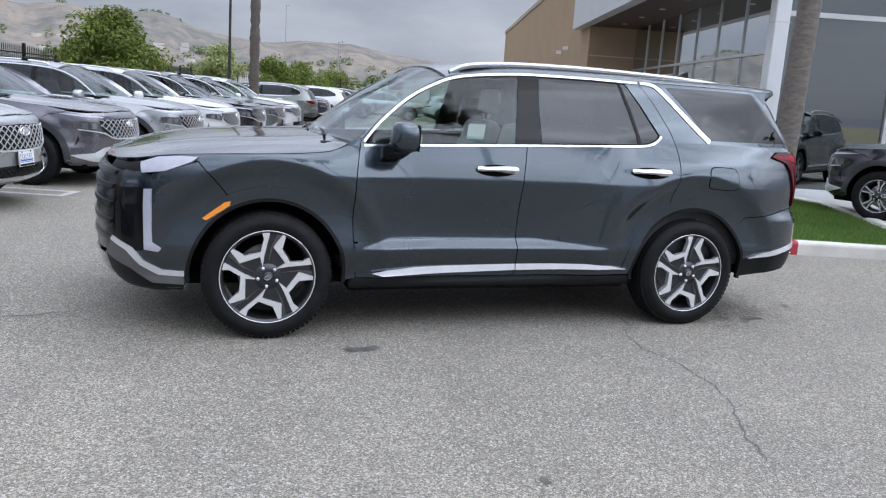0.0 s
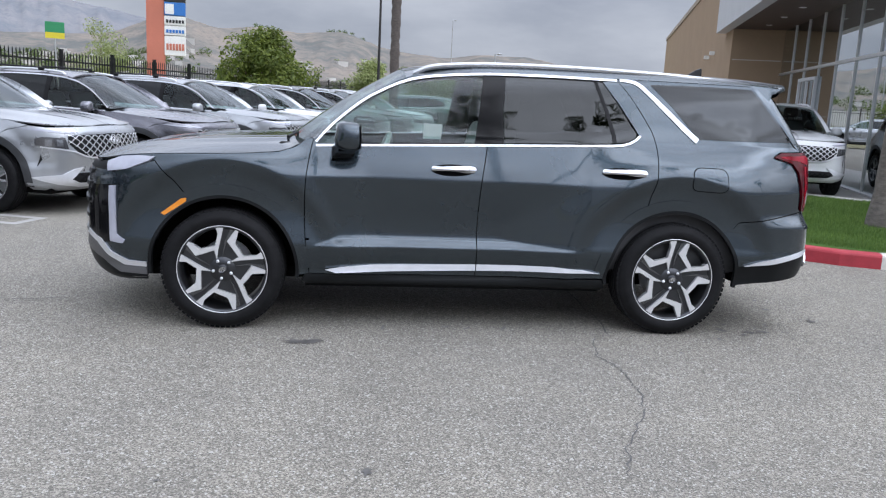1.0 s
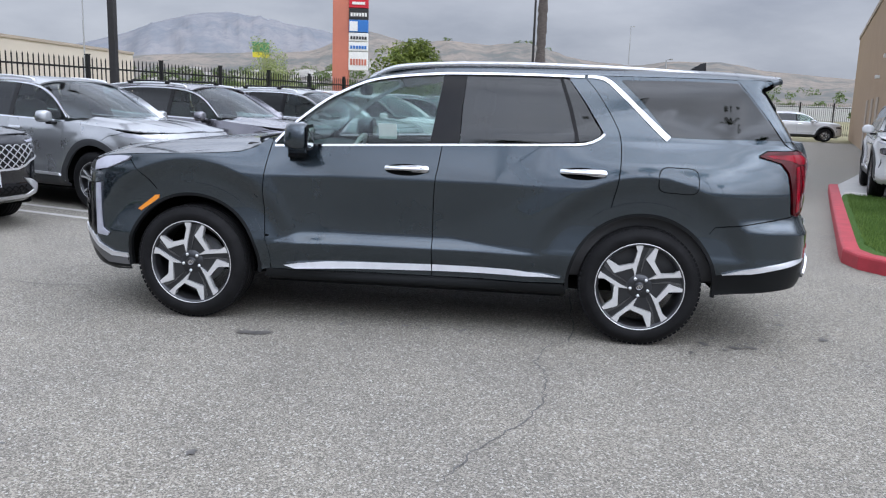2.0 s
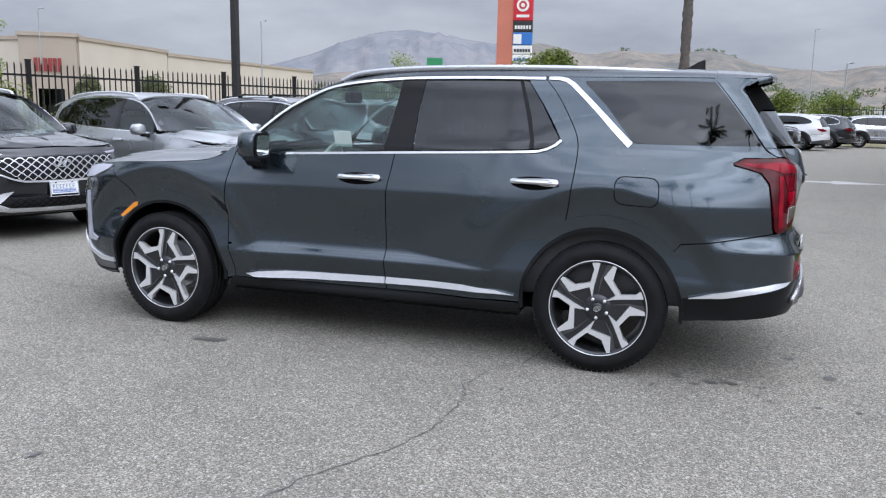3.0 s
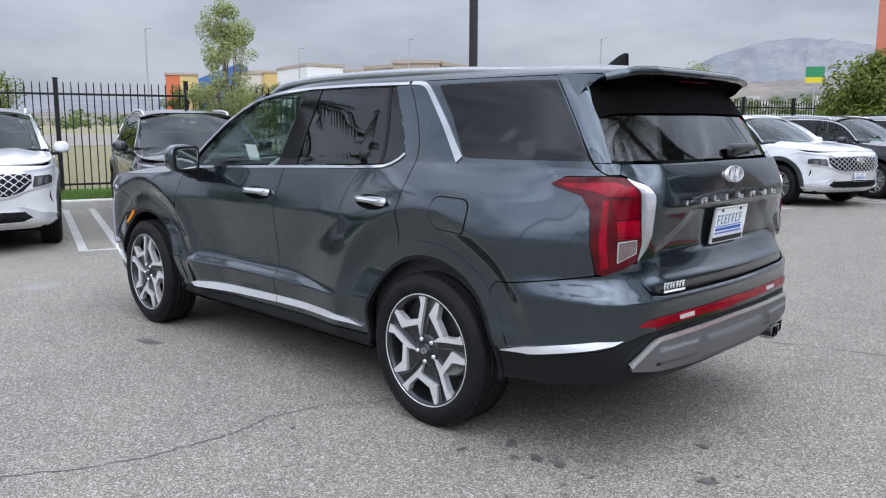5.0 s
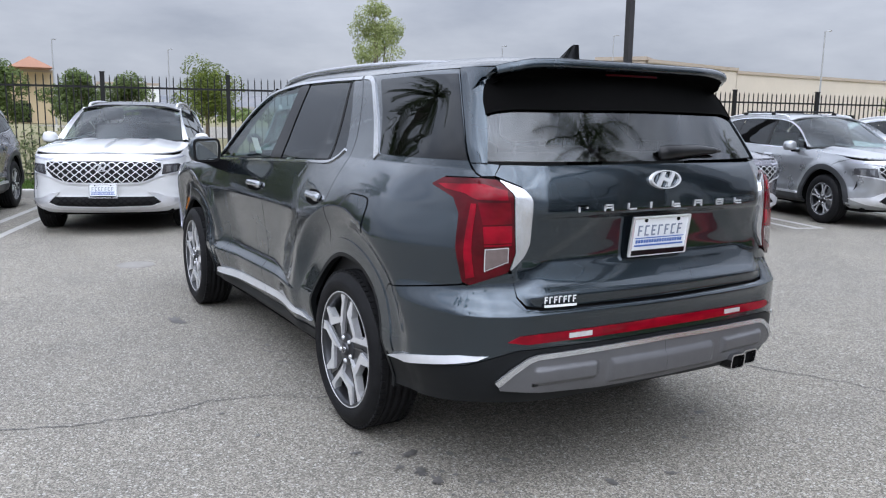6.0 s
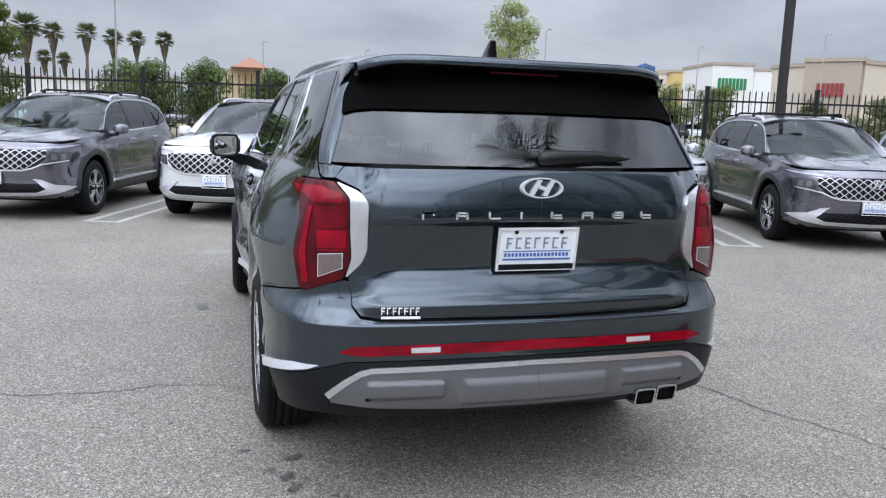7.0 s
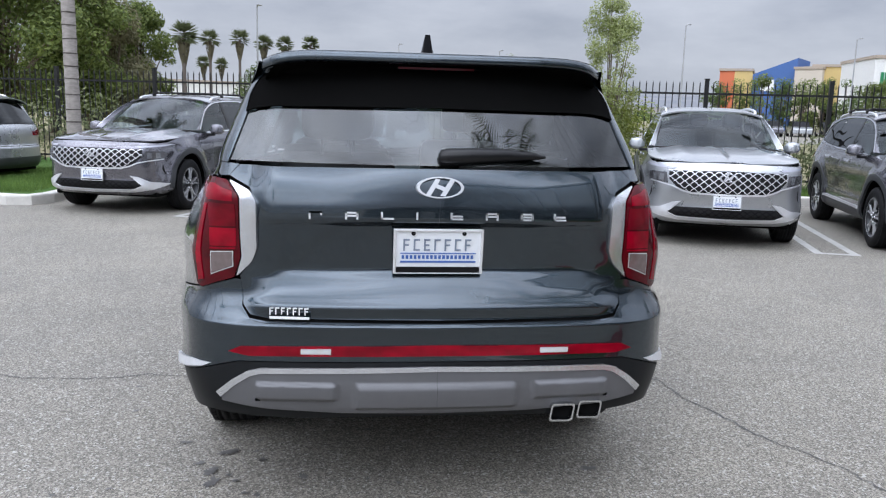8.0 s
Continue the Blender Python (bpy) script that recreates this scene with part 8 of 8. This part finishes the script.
def hills(name, ridge, dist, back, material, label, seed, rough=0.2, lo=-180, hi=180):
    n, steps = int((hi - lo) * 4), 16
    verts, faces = [], []
    for i in range(n + 1):
        b = lo + (hi - lo) * i / n
        s, c = math.sin(radians(b)), math.cos(radians(b))
        for k in range(steps + 1):
            d = dist - back * (1 - k / steps)
            crest = 1 + 0.012 * noise.noise((b * 1.1, seed, 3)) if k == steps else 1
            verts.append((s * d, c * d, slope_at(ridge, dist, back, b, k / steps, seed, rough) * crest - (2 if k == 0 else 0)))
        verts.append((s * (dist + 200), c * (dist + 200), 2))
    w = steps + 2
    for i in range(n):
        for k in range(w - 1):
            faces.append((i * w + k, (i + 1) * w + k, (i + 1) * w + k + 1, i * w + k + 1))
    me = bpy.data.meshes.new(name)
    me.from_pydata(verts, [], faces)
    me.materials.append(material)
    me.polygons.foreach_set("use_smooth", [True] * len(me.polygons))
    return tagged(new(name, me), label, "hills", kind="structure")


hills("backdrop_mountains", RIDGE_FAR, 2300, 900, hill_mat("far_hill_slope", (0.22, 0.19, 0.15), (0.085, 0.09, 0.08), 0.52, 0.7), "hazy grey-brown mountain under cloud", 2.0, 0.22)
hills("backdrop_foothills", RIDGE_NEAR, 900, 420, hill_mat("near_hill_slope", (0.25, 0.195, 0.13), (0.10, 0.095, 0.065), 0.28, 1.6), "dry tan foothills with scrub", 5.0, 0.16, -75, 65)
# scrub in the plain, trees and houses on the lower slopes
rng = random.Random(31)


def on_slope(b, f):
    d = 900 - 420 * (1 - f)
    return d * math.sin(radians(b)), d * math.cos(radians(b)), slope_at(RIDGE_NEAR, 900, 420, b, f, 5.0, 0.16)


bm = bmesh.new()
blobs = []
for i in range(420):
    b, d, r = rng.uniform(-75, 55), rng.uniform(170, 480), rng.uniform(1.6, 3.6)
    blobs.append((d * math.sin(radians(b)), d * math.cos(radians(b)), r * 0.6, r, 0.8))
for i in range(520):
    b = rng.choice((rng.uniform(-32, -12), rng.uniform(-32, 20)))
    x, y, z = on_slope(b, rng.uniform(0.02, 0.55) ** 1.3)
    r = rng.uniform(2.0, 5.0)
    blobs.append((x, y, z + r * 0.5, r, 0.9))
for b in (-6.3, -6.0, -1.4, -1.1, -0.7, -0.3, 0.2, 0.9):
    x, y, z = on_slope(b, 1.0)
    blobs.append((x, y, z + 1.0, rng.uniform(2.5, 4.5), 0.7))
leaf_cloud(bm, blobs, 40000, 1.0, rng)
tagged(part("far_woods", bm, M_LEAFDARK), "scattered dark trees on the far slopes", "trees", kind="stuff")
bm = bmesh.new()
for i in range(190):
    x, y, z = on_slope(rng.choice((rng.uniform(-30, -13), rng.uniform(-30, 4))), rng.uniform(0.03, 0.5))
    s = rng.uniform(2.5, 5.0)
    m = pose(x, y, z, 0, 0, rng.uniform(0, 90))
    box(bm, (-s, -s * 0.6, -3), (s, s * 0.6, 2.4), m)
tagged(part("hillside_houses", bm, M_FARHOUSE), "tiny pale houses scattered on the hillside", "houses", kind="stuff")
# freeway embankment
bm = bmesh.new()
plate_of(bm, [(-300, 0), (300, 0), (300, 4.0), (-300, 4.2)], 0, 12, pose(-40, 215, 0, 0, 0, 8))
tagged(part("freeway_bridge", bm, simple("pale_concrete", (0.5, 0.5, 0.48), 0.8)), "pale concrete freeway wall at the hill foot", "freeway", kind="structure")

# ---- the showroom ----
# local frame: x along OUT, y along ROW, from the inner corner of the recess
SHOW = pose(12.01, 17.06, 0, 0, 0, math.degrees(math.atan2(OUT.y, OUT.x)))
show = thing("showroom", "tan stucco car showroom with tall glass front and dark canopy", "building")


def spart(name, boxes, material, label="", bevel=0.0, parent=None):
    bm = bmesh.new()
    for lo, hi in boxes:
        box(bm, lo, hi, SHOW, bevel)
    return part(name, bm, material, parent or show, label)


# stucco wing: its front face runs on from the corner along the row
spart("stucco_wall", [((-1.45, 0.0, 0), (14, 32, 6.2))], M_STUCCO, "tan stucco wall")
spart("wall_coping", [((-1.50, 0.05, 6.2), (14, 32.05, 6.4))], M_MALLBROWN)
for z in (1.55, 3.1):
    spart("wall_groove", [((-1.40, -0.006, z), (-0.02, 0.0, z + 0.03))], M_MALLTAN, "pale groove in the stucco")
for y in (8.0, 11.0, 14.5):
    spart("side_door", [((-1.49, y, 0.1), (-1.44, y + 1.1, 2.2))], M_MALLBROWN, "flush side door")
for y, z in ((4.0, 3.5), (5.6, 3.45), (9.0, 2.9)):
    spart("wall_lamp", [((-1.62, y, z), (-1.45, y + 0.18, z + 0.12))], M_SIGNWHITE, "small white wall lamp", 0.01)
# canopy and fascia
spart("fascia", [((-1.75, -11.2, 4.0), (-1.45, 1.55, 6.6))], M_PANEL, "light metal fascia panel")
spart("soffit", [((-1.44, -11.2, 4.0), (9, 0.0, 4.08))], M_SOFFIT, "dark wood canopy soffit")
for k in range(5):
    bm = bmesh.new()
    lathe(bm, [(0.001, -0.01), (0.07, -0.01), (0.09, 0.0)], 16, SHOW @ Matrix.Translation((-0.7, -1.4 - k * 2.0, 3.995)) @ pose(0, 0, 0, 90, 0, 0))
    part("downlight", bm, M_SIGNWHITE, show, "round recessed downlight")
# long glass front
M_FLOORIN = simple("showroom_floor", (0.30, 0.30, 0.30), 0.25, 0.0, 0.05, 2)
M_INWALL = simple("showroom_inner_wall", (0.20, 0.20, 0.20), 0.8, 0.0, 0.1, 0.5)
for k in range(7):
    y = -1.52 * (k + 1)
    for z0, z1 in ((0.15, 2.70), (2.76, 3.98)):
        ob = spart("pane", [((0.02, y + 0.012, z0), (0.035, y + 1.508, z1))], M_SHOPGLASS, "tall shop pane")
    spart("mullion", [((-0.012, y - 0.012, 0.1), (0.06, y + 0.012, 4.0))], M_MULLION, "aluminium mullion")
spart("transom", [((-0.03, -10.7, 2.70), (0.07, 0.0, 2.76))], M_MULLION, "aluminium transom")
spart("glass_sill", [((-0.08, -10.7, 0), (0.10, 0.0, 0.15))], M_WHITEPOST, "white sill")
door = spart("glass_door", [((-0.06, -4.6, 0.1), (0.0, -4.52, 2.5)), ((-0.06, -2.9, 0.1), (0.0, -2.82, 2.5)), ((-0.06, -4.6, 2.42), (0.0, -2.82, 2.5)), ((-0.06, -3.74, 0.1), (0.0, -3.68, 2.5))], M_WHITEPOST, "white-framed double entrance door")
# corner pier and the glass return
spart("corner_pier", [((-0.22, -11.16, 0), (0.05, -10.86, 8.2))], M_WHITEPOST, "white corner pier", 0.02)
spart("pier_joint", [((-0.225, -11.165, 3.2), (0.055, -10.855, 3.22))], M_MULLION)
for k in range(6):
    x = 0.05 + 2.1 * k
    for z0, z1 in ((0.25, 3.35), (3.42, 8.0)):
        spart("pane", [((x + 0.05, -11.0, z0), (x + 2.05, -10.985, z1))], M_RETURNGLASS, "tall shop pane")
    spart("mullion", [((x + 2.05, -11.06, 0.15), (x + 2.13, -10.94, 8.2))], M_MULLION, "aluminium mullion")
spart("transom", [((0.05, -11.06, 3.34), (12.75, -10.94, 3.43))], M_MULLION, "aluminium transom")
spart("glass_sill", [((0.05, -11.12, 0), (12.75, -10.9, 0.25))], M_WHITEPOST, "white sill")
spart("roof_slab", [((-1.44, -11.2, 8.2), (12.75, 0.0, 8.5))], M_PANEL)
spart("back_wall", [((12.6, -10.9, 0), (12.75, 0, 8.2)), ((9.0, -9.0, 0), (9.2, 0, 8.2))], M_INWALL)
spart("inner_floor", [((0.1, -10.9, 0.05), (9, 0, 0.12)), ((9.0, -10.9, 0.05), (12.6, 0.0, 0.12))], M_FLOORIN)
spart("wall_picture", [((8.9, -8.0, 1.2), (8.98, -6.5, 3.2))], M_SIGNWHITE, "white wall display")
for x, y in ((3.0, -9.6), (4.6, -9.2), (6.0, -9.8)):
    spart("stool", [((x, y, 0.12), (x + 0.45, y + 0.45, 0.6)), ((x + 0.4, y, 0.6), (x + 0.45, y + 0.45, 1.1))], M_BLACK, "dark showroom chair", 0.03)
# paved apron before the glass
bm = bmesh.new()
prism(bm, [(12.4, -0.78), (5.75, 1.33), (4.78, 1.64), (4.42, 1.82), (4.2, 2.0), (4.08, 2.2), (4.08, 2.5), (4.2, 2.9), (5.75, 7.6), (6.75, 10.6), (10.2, 17.5), (12.2, 17.0), (8.7, 6.4), (22, 2.0), (21, -3.6)], -0.1, 0.122)
tagged(part("apron", bm, simple("apron_concrete", (0.42, 0.41, 0.39), 0.8, 0.0, 0.1, 1.5, 0.3, 80)), "pale concrete apron before the showroom", "pavement", kind="structure")
kerb_run("lawn_edge", [(6.75, 1.05), (7.16, 2.4), (7.85, 3.65), (8.5, 5.0), (8.45, 5.6), (8.15, 6.6), (7.45, 7.3), (6.75, 8.15), (6.2, 8.7)][::-1], 0.14, 0.17, label="white concrete edging of the lawn")

# ---- marks on the asphalt ----
def crack(name, pts, width, seed):
    """A wandering crack as a narrow dark strip."""
    rng = random.Random(seed)
    bm = bmesh.new()
    P = spline(pts, 7)
    prev = None
    for i, (x, y) in enumerate(P):
        a, b = P[max(i - 1, 0)], P[min(i + 1, len(P) - 1)]
        d = Vector((b[0] - a[0], b[1] - a[1], 0)).normalized()
        n = Vector((-d.y, d.x, 0))
        c = Vector((x, y, 0.003)) + n * rng.uniform(-0.016, 0.016)
        w = width * rng.uniform(0.35, 1.25)
        cur = (bm.verts.new(c + n * w), bm.verts.new(c - n * w))
        if prev:
            bm.faces.new((prev[0], prev[1], cur[1], cur[0]))
        prev = cur
    return tagged(part(name, bm, M_CRACK), "dark crack wandering across the asphalt", "crack", kind="structure")


crack("crack", [(1.1, 0.6), (1.06, -0.8), (0.92, -1.05), (0.82, -1.40), (0.88, -1.60), (0.87, -1.88), (0.84, -2.10), (0.72, -2.40), (0.56, -2.69), (0.46, -2.98)], 0.0048, 1)
crack("crack", [(0.95, 0.9), (1.02, 1.43), (1.33, 1.50), (1.62, 1.59), (1.87, 1.66), (2.07, 1.77), (2.24, 1.85), (2.43, 1.90), (2.9, 2.05)], 0.0055, 2)
crack("crack", [(-5.5, -0.2), (-4.2, 0.1), (-3.0, -0.3), (-2.4, -0.1)], 0.0045, 3)
crack("crack", [(3.6, 6.2), (3.0, 5.0), (2.9, 3.4)], 0.006, 5)


def stain(x, y, w, h, seed, turn=0.0):
    rng = random.Random(seed)
    bm = bmesh.new()
    pts = []
    for k in range(48):
        a = 2 * math.pi * k / 48
        r = 0.8 + 0.55 * noise.noise((math.cos(a) * 1.9, math.sin(a) * 1.9, seed)) + 0.5 * noise.noise((math.cos(a) * 6, math.sin(a) * 6, seed + 3))
        r = max(r, 0.18)
        pts.append((math.cos(a) * w * r, math.sin(a) * h * r))
    bm.faces.new([bm.verts.new((px, py, 0)) for px, py in pts])
    s = tagged(part("oil_stain", bm, M_STAIN), "dark oil stain on the asphalt", "stain", "stains on the asphalt", kind="structure")
    s.matrix_world = pose(x, y, 0.0045, 0, 0, turn)


for i, (x, y, w, h) in enumerate([(-0.93, -1.19, 0.13, 0.05), (1.90, -0.82, 0.035, 0.05), (2.0, -0.92, 0.02, 0.025), (2.08, -0.86, 0.03, 0.05), (2.18, -0.84, 0.025, 0.06), (2.15, -0.48, 0.02, 0.03), (2.54, -0.22, 0.03, 0.035), (2.72, -0.55, 0.035, 0.04), (2.6, 0.06, 0.02, 0.03), (2.15, 0.72, 0.02, 0.04), (-0.03, -0.82, 0.03, 0.02), (0.1, -0.86, 0.05, 0.012), (0.35, -0.85, 0.06, 0.01), (-0.45, -0.87, 0.07, 0.012), (2.3, -0.65, 0.015, 0.02), (1.98, -0.66, 0.02, 0.02), (2.35, 0.4, 0.02, 0.02), (1.78, -1.02, 0.015, 0.03), (-0.6, -2.9, 0.02, 0.04), (0.55, -3.5, 0.015, 0.03), (3.2, 0.3, 0.02, 0.03), (3.0, -1.3, 0.02, 0.02)]):
    stain(x, y, w, h, 3.7 * i + 1, 20 * i)
rng = random.Random(77)
for i in range(34):
    # drips behind the rear wheel and a few strays
    x, y = (rng.gauss(2.25, 0.28), rng.gauss(-0.75, 0.28)) if i < 22 else (rng.uniform(-1.5, 4.0), rng.uniform(-3.6, 0.9))
    stain(x, y, rng.uniform(0.008, 0.022), rng.uniform(0.008, 0.018), 200 + 1.9 * i, rng.uniform(0, 180))
bm = bmesh.new()
lathe(bm, [(0.001, 0.006), (0.17, 0.006), (0.18, 0.0)], 30, Matrix.Translation((-3.34, -1.05, 0)) @ pose(0, 0, 0, 90, 0, 0))
tagged(part("manhole_cover", bm, simple("worn_patch", (0.235, 0.222, 0.205), 0.85, 0.0, 0.2, 4)), "pale round cover set in the asphalt", "manhole cover")

# painted hairpin lines between the bays
def hairpin(px, py):
    """Two lines joined at their open end, midway between two cars."""
    bm = bmesh.new()
    d, s = -OUT, ROW
    o = Vector((px, py, 0.004))
    L, w, g = 4.9, 0.05, 0.20
    for k in (-g, g):
        bm.faces.new([bm.verts.new(o + s * k + q) for q in (-s * w, s * w, s * w + d * L, -s * w + d * L)])
    bm.faces.new([bm.verts.new(o + q + Vector((0, 0, 0.0006))) for q in (-s * (g + w), s * (g + w), s * (g + w) + d * 0.10, -s * (g + w) + d * 0.10)])
    bmesh.ops.remove_doubles(bm, verts=bm.verts, dist=1e-5)
    tagged(part("parking_line", bm, M_LINE), "worn white hairpin parking line", "parking line", "lines between the bays", kind="structure")


for px, py in ((-5.70, -2.42), (-5.02, 0.22), (-3.98, 2.92), (-3.08, 5.22), (-2.2, 7.85), (-1.3, 10.5), (-0.4, 13.1), (0.45, 15.7), (1.3, 18.3)):
    hairpin(px, py)
bm = bmesh.new()
prism(bm, [(2.4, 15.2), (4.6, 14.7), (4.6, 14.4), (5.8, 14.95), (4.7, 15.5), (4.65, 15.1), (2.5, 15.5)], 0.0, 0.005)
tagged(part("painted_arrow", bm, M_LINE), "worn white arrow painted on the asphalt", "road arrow", kind="structure")
